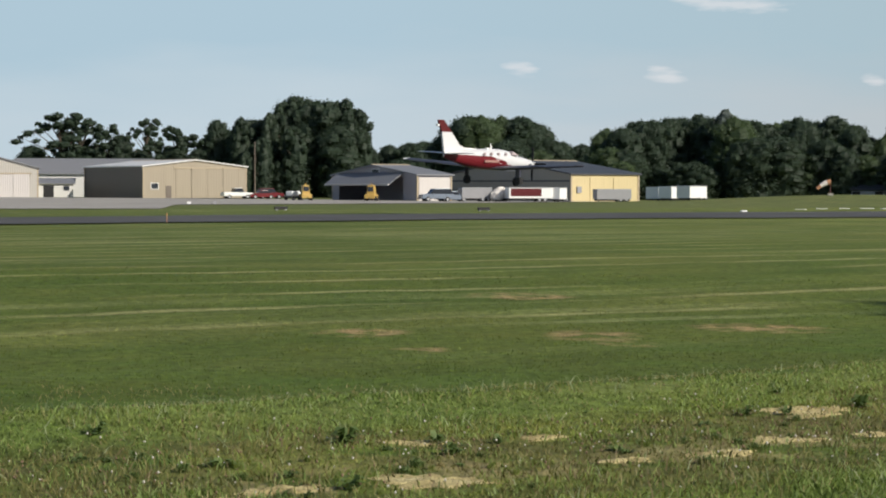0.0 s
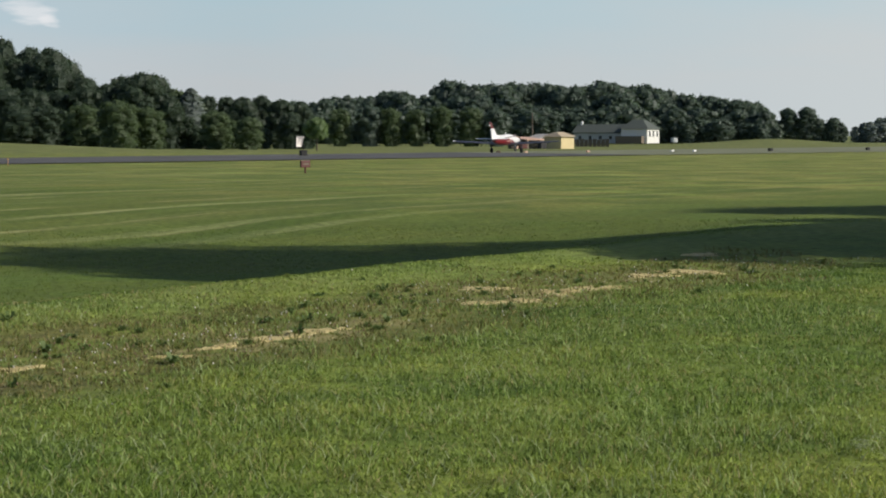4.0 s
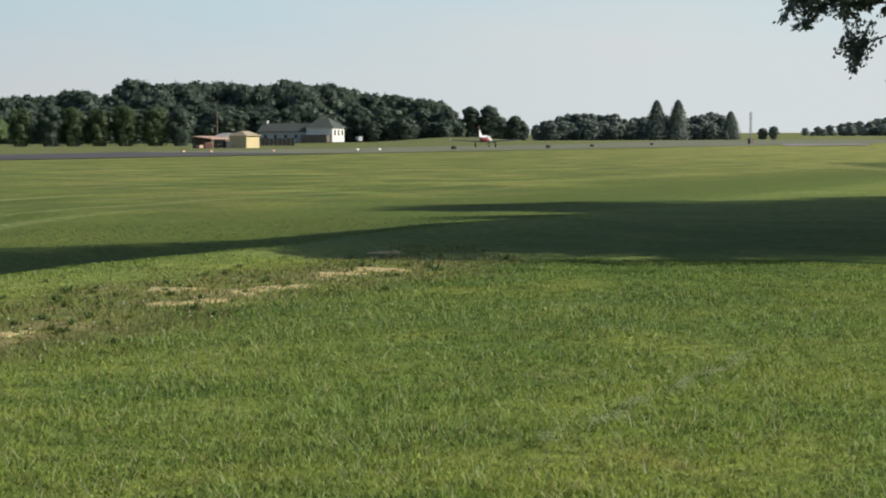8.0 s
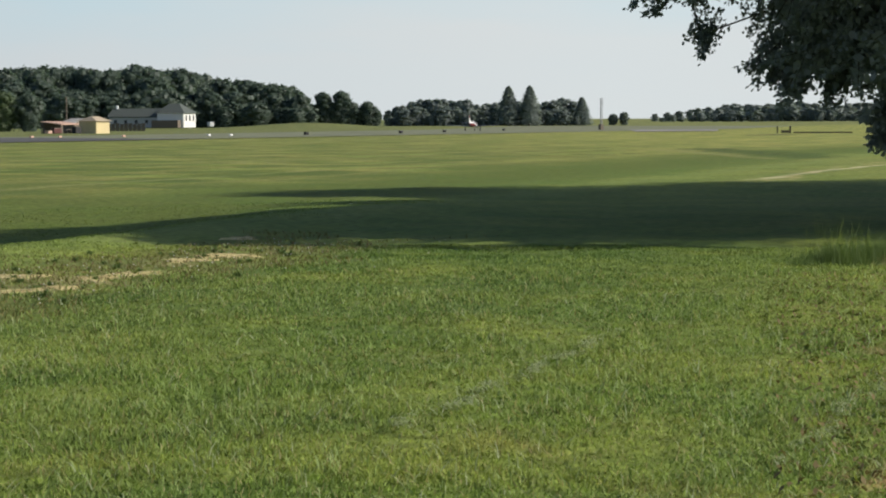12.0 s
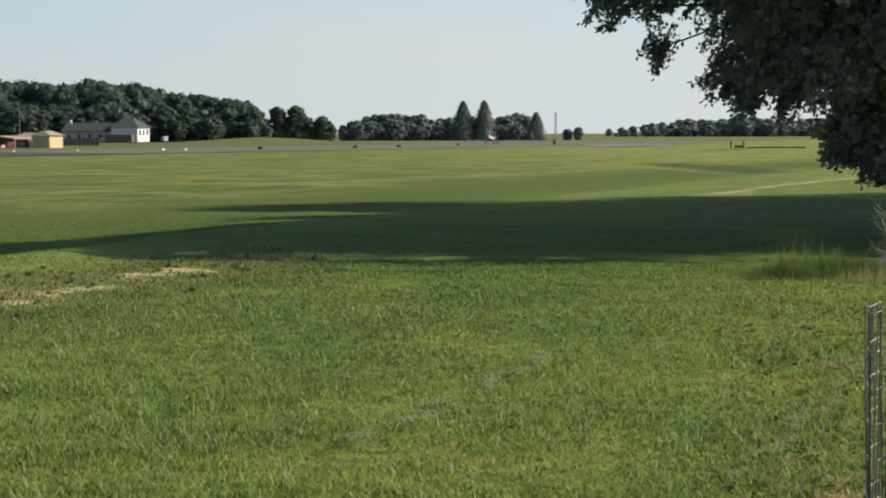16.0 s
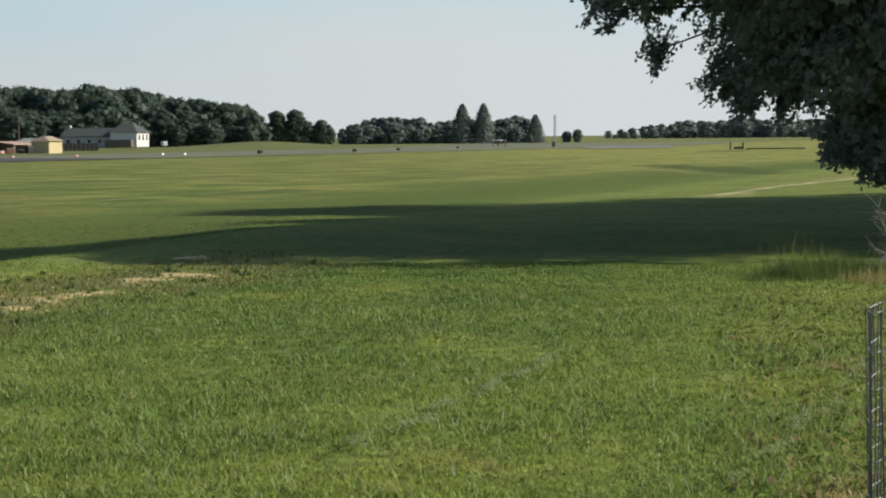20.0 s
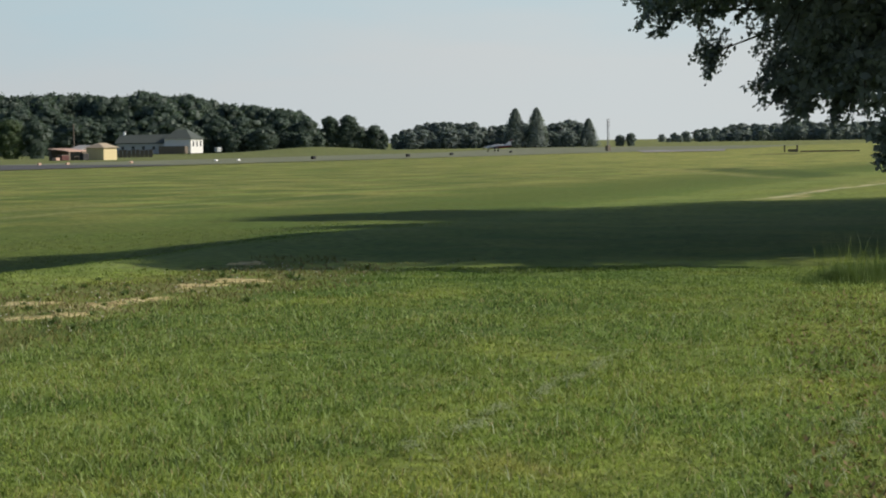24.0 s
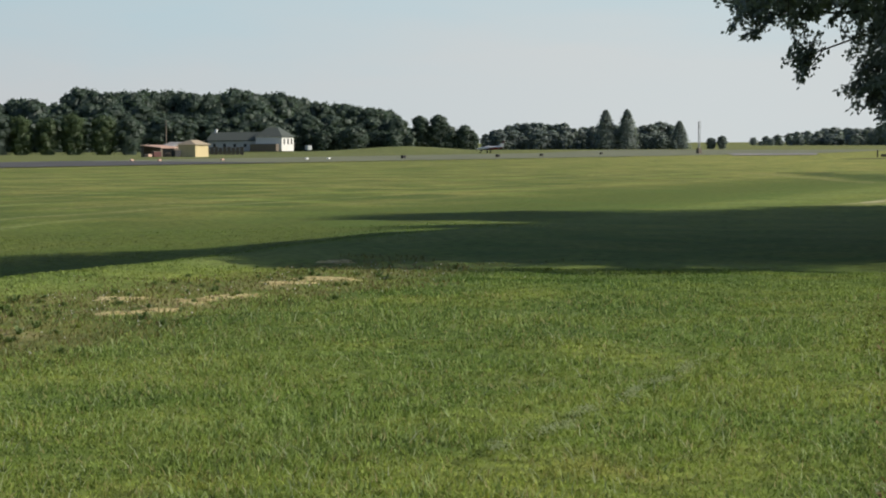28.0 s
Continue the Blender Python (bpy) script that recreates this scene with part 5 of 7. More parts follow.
def conifer(seed):
    rng = np.random.default_rng(seed)
    t = thing("conifer", pose(0, -900 - 30 * seed, 0), "tall dark pointed conifer", "tree", "trees round the airfield")
    part("trunk", rodbm((0, 0, -0.5), (0, 0, 19), 0.35, 0.05), M["bark"], t)
    n = 2600
    a, f = rng.uniform(0, 6.2832, n), rng.uniform(0.05, 0.99, n) ** 1.25
    tier = 0.78 + 0.3 * (1 - (f * 11 + 0.16 * np.sin(a * 3)) % 1.0)
    r = (4.7 * (1 - f) ** 0.66 * tier + 0.1) * rng.uniform(0.72, 1.15, n)
    p = np.stack([r * np.cos(a), r * np.sin(a), 20 * f], -1)
    d = np.stack([np.cos(a), np.sin(a), np.full(n, 0.45)], -1) / 1.1
    out = list(leaf_quads(rng, p, d, 0.38, 0.6).reshape(-1, 4, 3))
    # the closed inner crown
    u, v = np.meshgrid(np.linspace(0, 6.2832, 13), np.linspace(0.08, 0.96, 14), indexing="ij")
    rr = 3.7 * (1 - v) ** 0.66 * rng.uniform(0.9, 1.08, u.shape) + 0.05
    rr[-1] = rr[0]
    q = np.stack([rr * np.cos(u), rr * np.sin(u), 20 * v], -1)
    q[-1] = q[0]
    out += list(np.stack([q[:-1, :-1], q[1:, :-1], q[1:, 1:], q[:-1, 1:]], 2).reshape(-1, 4, 3))
    raw("crown", np.array(out).reshape(-1, 3), 4, M["needle"], t)
    return t


KINDS = [deciduous(1, M["leaf_far"], (1.6, 5.6, "round")), deciduous(2, M["leaf_far"], (1.0, 6.6, "round")), deciduous(3, M["leaf_far"], (1.2, 5.0, "round")), deciduous(4, M["leaf_far_light"], (0.5, 6.0, "round")), deciduous(5, M["leaf_far"], (0.8, 5.8, "round")), conifer(6)]
KINDS += [deciduous(8, M["leaf_haze"], (1.0, 6.2, "round")), deciduous(9, M["leaf_haze"], (0.8, 5.4, "round")), open_tree(10, M["leaf_far"]), deciduous(12, M["leaf_far"], (0.2, 2.7, "column")), deciduous(13, M["leaf_deep_haze"], (0.6, 6.4, "round")), deciduous(14, M["leaf_deep_haze"], (0.4, 5.4, "round")), deciduous(15, M["leaf_haze"], (0.2, 6.8, "round")), deciduous(16, M["leaf_fresh"], (6.5, 7.4, "round"))]
FAR = [deciduous(31, M["leaf_haze"], (0.3, 6.6, "round"), 18, 0.4, 24), deciduous(32, M["leaf_haze"], (0.2, 5.6, "round"), 17, 0.4, 24), deciduous(33, M["leaf_far"], (0.3, 6.2, "round"), 18, 0.4, 24), deciduous(34, M["leaf_deep_haze"], (0.2, 6.6, "round"), 17, 0.4, 24), deciduous(35, M["leaf_deep_haze"], (0.2, 5.6, "round"), 17, 0.4, 24), deciduous(36, M["leaf_deep_haze"], (0.1, 6.4, "round"), 11, 0.6, 9), deciduous(37, M["leaf_deep_haze"], (0.1, 6.0, "round"), 11, 0.6, 9)]
CROWNS = []
for k in FAR:
    me = next(o for o in k.children if o.name.startswith("crown")).data
    co = np.empty(len(me.vertices) * 3)
    me.vertices.foreach_get("co", co)
    CROWNS.append(co.reshape(-1, 3))
mass = None


def plant(az, r, h, kind, wide=1.0, label=""):
    """A tree whose top stands h metres over its foot."""
    p = P(az, r)
    if mass is not None:
        a, k, z = random.uniform(0, 6.28), h / 20 * wide, float(height(p.x, p.y)) - 0.1
        c = CROWNS[kind]
        mass.append(np.stack([(c[:, 0] * math.cos(a) - c[:, 1] * math.sin(a)) * k + p.x, (c[:, 0] * math.sin(a) + c[:, 1] * math.cos(a)) * k + p.y, c[:, 2] * h / 20 + z], -1))
        return None
    m = pose(p.x, p.y, float(height(p.x, p.y)) - 0.1, 0, 0, random.uniform(0, 360)) @ Matrix.Diagonal((h / 20 * wide, h / 20 * wide, h / 20, 1))
    t = copy_thing(KINDS[kind], m)
    if label:
        t["label"] = label
    return t


def tall(az, r, el):
    """The height of a top that stands el degrees over the level at a bearing and range."""
    p = P(az, r)
    return EYE + r * math.tan(radians(el)) - float(height(p.x, p.y)) + 0.1


def distant_wood(label, mat, *a):
    """A wood so far off that its trees run together: one mass of crowns."""
    global mass
    mass = []
    wood(*a)
    tagged(raw("distant_wood", np.concatenate(mass), 4, mat), label, "woods", kind="stuff")
    mass = None


random.seed(11)


def wood(r, skyline, step, kinds=(0, 1, 2, 3, 4), wide=1.0, spread=18, fill=1):
    """A wood's edge whose tops follow a skyline of (bearing, degrees over the level), with lower growth before it."""
    az, az1 = skyline[0][0], skyline[-1][0]
    while az > az1:
        for a, b in zip(skyline, skyline[1:]):
            if a[0] >= az >= b[0]:
                f = (a[0] - az) / max(1e-6, a[0] - b[0])
                el = a[1] + (b[1] - a[1]) * f
                rr = r + random.uniform(-spread, spread) * 0.5
                h = tall(az, rr, el)
                plant(az, rr, h * random.uniform(0.93, 1.03), random.choice(kinds), wide * random.uniform(0.8, 1.15))
                for k in range(fill):
                    plant(az - step * random.uniform(0.2, 0.8), r - spread * (0.7 + 0.4 * k) + random.uniform(-4, 4), h * random.uniform(0.35, 0.8 - 0.16 * k), random.choice(kinds), wide * random.uniform(1.0, 1.5))
                break
        az -= step * random.uniform(0.75, 1.25)


# behind the hangars, from the west
plant(11.15, 440, tall(11.15, 440, 1.1), 1, 1.0)
for az, el, k, w in ((10.4, 2.1, 8, 1.15), (9.85, 1.95, 8, 0.9), (9.2, 1.78, 8, 0.9), (8.75, 1.4, 0, 0.8), (8.1, 1.95, 8, 0.75), (7.25, 1.74, 8, 0.95), (6.7, 1.5, 8, 0.9), (6.2, 1.83, 2, 0.8), (5.75, 1.55, 0, 0.8), (9.6, 1.1, 1, 1.2), (8.3, 1.0, 1, 1.2), (7.4, 1.1, 4, 1.2), (6.6, 1.1, 4, 1.2), (10.2, 1.0, 4, 1.2)):
    plant(az, 440, tall(az, 440, el), k, w)
wood(430, ((5.5, 1.85), (4.75, 2.06), (4.25, 2.42), (3.63, 2.55), (3.4, 2.38), (3.0, 2.44), (2.45, 2.32), (2.2, 2.1)), 0.24, (9, 9, 9, 9, 2), 1.1, 14, 1)
wood(520, ((2.0, 1.1), (1.4, 1.2), (0.2, 1.25), (-0.3, 1.25)), 0.45, (0, 1, 2), 1.0)
wood(430, ((-0.25, 1.65), (-0.6, 2.0), (-1.1, 2.1), (-1.9, 2.12), (-2.5, 1.88), (-2.9, 1.55)), 0.45, (1, 3, 0), 1.0)
wood(440, ((-2.9, 1.35), (-3.3, 1.27), (-4.0, 1.15), (-4.3, 1.2)), 0.4, (1, 3, 0), 1.0)
wood(400, ((-4.45, 1.6), (-4.8, 1.7), (-5.2, 1.86), (-6.1, 1.86), (-6.9, 2.02), (-7.7, 2.05), (-8.4, 1.95), (-9.0, 1.78), (-9.8, 1.88), (-10.5, 2.03), (-11.0, 1.86), (-11.2, 1.5), (-12.0, 1.38)), 0.46, (1, 0, 4, 3, 2, 0), 1.05)
for az, r, el, k, w in ((-12.4, 400, 2.1, 2, 0.8), (-12.75, 396, 2.28, 4, 0.8), (-13.15, 404, 2.6, 2, 0.62), (-13.5, 398, 2.1, 1, 0.8), (-13.85, 402, 2.38, 2, 0.75), (-14.35, 396, 2.36, 4, 0.85), (-14.85, 402, 2.05, 0, 0.85), (-15.2, 396, 1.6, 1, 0.9), (-13.2, 380, 1.3, 1, 1.3), (-13.9, 380, 1.25, 4, 1.4), (-14.6, 380, 1.2, 0, 1.4), (-12.5, 380, 1.2, 4, 1.4), (-13.5, 374, 0.8, 1, 1.6), (-14.3, 374, 0.8, 0, 1.6)):
    plant(az, r, tall(az, r, el), k, w)
wood(385, ((-15.3, 1.38), (-15.7, 1.4), (-16.2, 1.65), (-16.7, 1.86), (-17.2, 1.76), (-17.45, 1.3), (-18.0, 1.22), (-18.5, 1.06), (-19.4, 1.04), (-19.8, 1.18), (-20.4, 1.1), (-21.0, 0.95), (-21.3, 0.86)), 0.46, (0, 1, 2, 4, 3), 1.0)
plant(-7.7, 398, tall(-7.7, 398, 2.13), 5, 1.5)
plant(-18.15, 380, tall(-18.15, 380, 1.27), 5, 1.9)
plant(-21.57, 300, 5.0, 13, 0.95, "small round light green tree beside the runway")
for az, r, h in ((-16.2, 330, 8.0), (-17.0, 335, 7.0), (-15.3, 340, 7.5), (-4.9, 360, 7.0), (-18.8, 345, 6.6), (-19.7, 340, 5.5)):
    plant(az, r, h, 3, 1.4, "light green bushy tree at the wood's foot")
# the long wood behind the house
distant_wood("long dark green wood on a rise behind the house", M["leaf_haze"], 880, ((-20.6, 0.95), (-21.2, 0.86), (-22.2, 1.1), (-23.0, 1.03), (-23.65, 1.26), (-24.3, 1.05), (-24.7, 1.12), (-25.06, 1.5), (-25.6, 1.38), (-26.8, 1.5), (-27.6, 1.4), (-29.0, 1.4), (-29.4, 1.52), (-30.0, 1.4), (-30.9, 1.37), (-31.4, 1.24), (-32.1, 1.12), (-33.0, 0.94), (-33.6, 0.88), (-33.9, 0.6), (-34.1, 0.4)), 0.3, (0, 1, 2), 1.1, 60, 2)
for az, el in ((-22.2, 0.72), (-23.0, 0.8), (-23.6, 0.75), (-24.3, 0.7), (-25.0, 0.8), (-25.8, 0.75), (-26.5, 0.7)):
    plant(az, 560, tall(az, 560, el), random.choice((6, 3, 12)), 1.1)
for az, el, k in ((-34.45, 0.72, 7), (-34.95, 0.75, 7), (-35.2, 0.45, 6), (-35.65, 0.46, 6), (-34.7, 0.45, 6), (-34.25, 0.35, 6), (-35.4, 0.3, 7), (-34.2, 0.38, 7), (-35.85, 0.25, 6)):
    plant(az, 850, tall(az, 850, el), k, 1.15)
distant_wood("trees past the runway's end, tinted blue-green for haze", M["leaf_deep_haze"], 950, ((-36.2, 0.25), (-36.7, 0.42), (-37.2, 0.52), (-37.5, 0.58), (-37.9, 0.47), (-38.4, 0.5), (-38.7, 0.33), (-39.0, 0.44), (-39.7, 0.46), (-40.3, 0.4), (-40.9, 0.56), (-41.2, 0.45), (-41.7, 0.3)), 0.22, (3, 4), 1.15, 30, 1)
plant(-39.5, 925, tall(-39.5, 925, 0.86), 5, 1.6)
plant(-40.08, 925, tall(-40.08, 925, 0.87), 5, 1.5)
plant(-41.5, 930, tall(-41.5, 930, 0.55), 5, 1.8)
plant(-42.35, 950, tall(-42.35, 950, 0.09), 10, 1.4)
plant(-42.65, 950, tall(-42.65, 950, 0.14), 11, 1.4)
distant_wood("low tree line on the horizon, tinted for haze", M["leaf_deep_haze"], 1700, ((-43.5, 0.1), (-44.3, 0.2), (-45.2, 0.28), (-45.7, 0.38), (-46.3, 0.32), (-47.2, 0.42), (-48, 0.36), (-50, 0.42), (-56, 0.45)), 0.26, (5, 6), 1.7, 200, 1)
wood(520, ((60, 1.5), (12.2, 1.3)), 2.6, (0, 1), 1.6, 18, 0)
wood(300, ((-57, 2.1), (-110, 2.4)), 4.5, (0, 1), 1.8, 18, 0)
for k in KINDS + FAR:
    for o in (*k.children_recursive, k):
        bpy.data.objects.remove(o)

# ---- the shade tree by the fence ----


def sprays(rng, tips, ways, n, length):
    """Leafy twigs that end at tips: leaves in two ranks along each, drooping at the end."""
    m = len(tips)
    s = rng.uniform(0, 1, (m, n, 1))
    side = np.cross(ways, np.array([0, 0, 1.0]) + rng.normal(scale=0.4, size=(m, 3)))
    side /= np.linalg.norm(side, axis=1)[:, None] + 1e-6
    sgn = rng.choice((-1.0, 1.0), (m, n, 1))
    ln = length * rng.uniform(0.7, 1.3, (m, 1, 1))
    p = tips[:, None] - ways[:, None] * ln * (1 - s) + np.array([0, 0, 1.0]) * ln * 0.35 * (1 - s) ** 2
    d = ways[:, None] * 0.6 + side[:, None] * sgn * 0.8 + np.array([0, 0, -0.45]) + rng.normal(scale=0.4, size=(m, n, 3))
    d /= np.linalg.norm(d, axis=2, keepdims=True)
    w = np.cross(d, rng.normal(size=(m, n, 3)) + np.array([0, 0, 1.2]))
    w /= np.linalg.norm(w, axis=2, keepdims=True)
    l = rng.uniform(0.055, 0.1, (m, n, 1))
    b = p + rng.normal(scale=0.035, size=(m, n, 3))
    return np.stack([b, b + d * l * 0.55 - w * l * 0.33, b + d * l, b + d * l * 0.5 + w * l * 0.33], 2).reshape(-1, 3)


def shade_tree():
    rng = np.random.default_rng(21)
    t = thing("shade_tree", pose(25.0, 19.7, -0.05), "large dark oak with low hanging leafy boughs", "tree", "shade trees")
    bm = bmesh.new()
    rod(bm, (0, 0, -0.4), (0.05, 0.05, 0.25), 0.52, 0.42, 12)
    rod(bm, (0.05, 0.05, 0.25), (0.1, 0.1, 2.4), 0.42, 0.33, 12)
    rod(bm, (0.1, 0.1, 2.4), (-0.1, 0.2, 7.0), 0.33, 0.2, 10)
    rod(bm, (-0.1, 0.2, 7.0), (0, 0, 10.2), 0.2, 0.05, 8)
    WEST = 2.24

    def foot(a, d):
        """How low the leaves hang at a distance from the stem: a low skirt, a hollow, then rising boughs."""
        if d < 0.6:
            f = 0.78
        elif d < 1.35:
            f = 0.78 + (d - 0.6) * 0.75
        elif d < 1.7:
            f = 2.12
        elif d < 2.9:
            f = 2.08 + 0.12 * math.sin(9 * d)
        elif d < 3.3:
            f = 2.2 + (d - 2.9) * 2.2
        else:
            f = 3.5 + 0.1 * math.sin(7 * d)
        turn = (1 - math.cos(a - WEST)) / 2
        return f + turn * (0.3 * math.sin(5 * a + d) + 0.2 * math.sin(11 * a - 2 * d))

    def crown_top(a, d):
        k = 0.5 * math.sin(3 * a + 1.0) + 0.4 * math.sin(7 * a + 2.0) + 0.25 * math.sin(13 * a)
        return 4.2 + 5.8 * math.sqrt(max(0.0, 1 - (d / (5.5 + 0.5 * k)) ** 2.4)) + 0.35 * math.sin(2.2 * d + 3 * a)

    tips, ways = [], []

    def hang(p, out):
        tips.append(p)
        ways.append(out)

    while len(tips) < 6900:
        a, d = rng.uniform(0, 2 * math.pi), 5.35 * math.sqrt(rng.uniform())
        lo, hi = foot(a, d), crown_top(a, d)
        if hi - lo < 0.3 or hi <= 4.2:
            continue
        z = rng.uniform(lo, min(hi, 5.2)) if len(tips) < 3100 else rng.uniform(5.0, max(5.2, hi))
        if z > hi:
            continue
        if 1.2 < z < 1.75 and d > 1.32:
            continue
        edge = min(z - lo, hi - z, 5.4 - d)
        if edge > 1.5 and rng.uniform() < 0.5:
            continue
        p = np.array([d * math.cos(a), d * math.sin(a), z])
        lump = noise.noise(Vector(p) * 1.15)
        if edge < 1.4 and z < 6 and lump < -0.12 - 0.3 * edge:
            continue
        if d > 3.2 and z < 5 and lump < 0.08:
            continue
        o = np.array([p[0], p[1], 0.0]) / max(d, 0.2) * 0.7 + rng.normal(scale=0.4, size=3) + np.array([0, 0, -0.55])
        hang(p, o / np.linalg.norm(o))
    # long boughs that stand out from the mass: bearing, from and to (distance, height), twigs, thickness
    for a, d0, z0, d1, z1, m, th in ((2.24, 3.55, 3.6, 4.95, 3.55, 24, 0.1), (2.2, 3.7, 3.9, 5.0, 3.85, 24, 0.14), (2.24, 4.6, 3.42, 4.75, 3.3, 6, 0.05), (2.24, 3.75, 2.96, 4.18, 2.86, 9, 0.06), (2.24, 3.85, 2.78, 3.98, 2.6, 6, 0.05), (2.24, 2.55, 2.3, 2.78, 1.78, 12, 0.05), (2.24, 1.95, 2.2, 2.08, 1.82, 10, 0.05), (2.26, 2.95, 2.7, 3.25, 2.3, 14, 0.07), (2.2, 2.8, 2.4, 3.05, 2.1, 10, 0.05), (2.24, 0.8, 1.15, 1.4, 1.4, 24, 0.07), (2.24, 0.6, 1.1, 1.02, 0.88, 8, 0.04), (2.05, 3.0, 4.4, 4.9, 3.9, 34, 0.14), (2.5, 3.0, 4.0, 4.6, 3.7, 30, 0.14), (4.0, 3.0, 3.6, 4.8, 3.2, 36, 0.14), (5.6, 3.0, 3.4, 4.9, 3.0, 36, 0.14), (0.6, 3.0, 3.4, 4.7, 3.1, 36, 0.14)):
        c, s = math.cos(a), math.sin(a)
        for f in rng.uniform(0, 1, m):
            d = d0 + (d1 - d0) * f
            p = np.array([d * c, d * s, z0 + (z1 - z0) * f]) + rng.normal(size=3) * np.array([th, th, th * 0.8])
            o = np.array([c * 0.7, s * 0.7, -0.5]) + rng.normal(scale=0.45, size=3)
            hang(p, o / np.linalg.norm(o))
        if m < 9 or th > 0.12:
            continue
        k = 0.8 if d0 > 2 else 0.3
        rod(bm, ((d0 - k) * c, (d0 - k) * s, z0 + k * 0.4), (d0 * c, d0 * s, z0 + 0.04), 0.018, 0.012, 5)
        rod(bm, (d0 * c, d0 * s, z0 + 0.04), (d1 * c, d1 * s, z1), 0.012, 0.005, 5)
    # the leafy skirt round the stem
    for k in range(420):
        a, z = rng.uniform(0, 6.28), rng.uniform(0.85, 2.4)
        d = min(1.25, 0.55 + (z - 0.8) * 0.9) * math.sqrt(rng.uniform())
        o = np.array([math.cos(a) * 0.6, math.sin(a) * 0.6, -0.5]) + rng.normal(scale=0.35, size=3)
        hang(np.array([d * math.cos(a), d * math.sin(a), z]), o / np.linalg.norm(o))
    tips, ways = np.array(tips), np.array(ways)
    # the upper crown, out of view, is thinned lawnward to set its shadow's edge
    lawnward = -0.6 * tips[:, 0] - 0.8 * tips[:, 1]
    full = lawnward < 1.9 + 0.35 * np.sin(2.3 * tips[:, 2]) + 3.2 * np.clip((5.3 - tips[:, 2]) / 0.7, 0, 1)
    tips, ways = tips[full], ways[full]
    for k in range(60):
        p = tips[k * 80]
        z = max(1.9, p[2] * 0.72)
        m1 = np.array([p[0] * 0.5, p[1] * 0.5, (z + p[2]) / 2 + 0.5])
        rod(bm, (0, 0.1, z), m1, 0.10, 0.05, 6)
        rod(bm, m1, p, 0.05, 0.012, 5)
    part("trunk", bm, M["bark"], t)
    tw = bmesh.new()
    for p, o in zip(tips[::4], ways[::4]):
        rod(tw, p - o * 0.5 + np.array([0, 0, 0.18]), p, 0.012, 0.004, 4)
    part("branchwork", tw, M["bark"], t)
    out = [sprays(rng, tips, ways, 52, 0.42)]
    # the close inner foliage
    deep = tips[np.hypot(tips[:, 0], tips[:, 1]) < 2.9]
    m = 42000
    inner = deep[rng.integers(0, len(deep), m)] * np.array([0.9, 0.9, 1.0]) + rng.normal(size=(m, 3)) * 0.12 + np.array([0, 0, 0.3])
    d = rng.normal(size=(m, 3))
    out.append(leaf_quads(rng, inner, d / np.linalg.norm(d, axis=1)[:, None], 0.085, 1.0))
    raw("crown", np.concatenate(out), 4, M["leaf"], t)
    return t


oak = shade_tree()
# unseen copies out of view, placed and stretched to shape the cast shade
copy_thing(oak, pose(44.9, 23.4, -0.1, 0, 0, 140) @ Matrix.Diagonal((0.92, 0.92, 1.39, 1)))
copy_thing(oak, pose(41.0, 19.5, -0.1, 0, 0, 200) @ Matrix.Diagonal((0.84, 0.84, 1.25, 1)))
copy_thing(oak, pose(50.6, 24.5, -0.1, 0, 0, 250) @ Matrix.Diagonal((1.1, 1.1, 1.08, 1)))
copy_thing(oak, pose(36.0, 14.75, -0.05, 0, 0, 60) @ Matrix.Diagonal((0.95, 0.95, 1.89, 1)))

copy_thing(oak, pose(36.2, 11.6, -0.05, 0, 0, 150) @ Matrix.Diagonal((0.88, 0.88, 1.0, 1)))

# ---- fence by the watcher ----


def wire_fence():
    """A roll-end of welded mesh: the panel runs off to the east, its cut end curls back on itself."""
    f = thing("wire_fence", pose(4.24, 3.48, -0.02), "galvanised welded wire garden fence with a curled end", "fence")
    yaw = radians(-63 + 90)
    d, e = Vector((math.cos(yaw), math.sin(yaw), 0)), Vector((-math.sin(yaw), math.cos(yaw), 0))

    def at(u):
        # behind the end the mesh turns back beside itself
        if u >= 0:
            return d * u
        return d * (-u * 0.96) + e * (0.07 * math.sin(min(1.0, -u / 0.35) * math.pi / 2))

    for i in range(-9, 61):
        p = at(i * 0.05)
        lean = Vector((0.012 * math.sin(i * 1.7), 0.01 * math.cos(i * 2.3), 0))
        part("upright_wire", rodbm(p - lean, p + Vector((0, 0, 1.2)) + lean, 0.0019, seg=4), M["galv_dark"], f)
    for k in range(13):
        z = k * 0.1
        bm = bmesh.new()
        us = [-0.45 + 0.1 * q for q in range(36)]
        for a, b in zip(us, us[1:]):
            sag = 0.006 * math.sin(3 * a + k)
            rod(bm, at(a) + Vector((0, 0, z + sag)), at(b) + Vector((0, 0, z + 0.006 * math.sin(3 * b + k))), 0.0019, seg=4)
        part("line_wire", bm, M["galv"], f)
    part("post", rodbm(d * 0.13 + Vector((0.03, -0.02, -0.3)), d * 0.13 + Vector((0.035, -0.02, 1.5)), 0.03, 0.028, 10), M["post"], f, "dark slate-painted steel post")
    for q in (1.5, 3.0):
        part("stake", rodbm(d * q + Vector((0, 0.01, -0.2)), d * q + Vector((0, 0.01, 1.22)), 0.012, seg=6), M["steel"], f)


wire_fence()

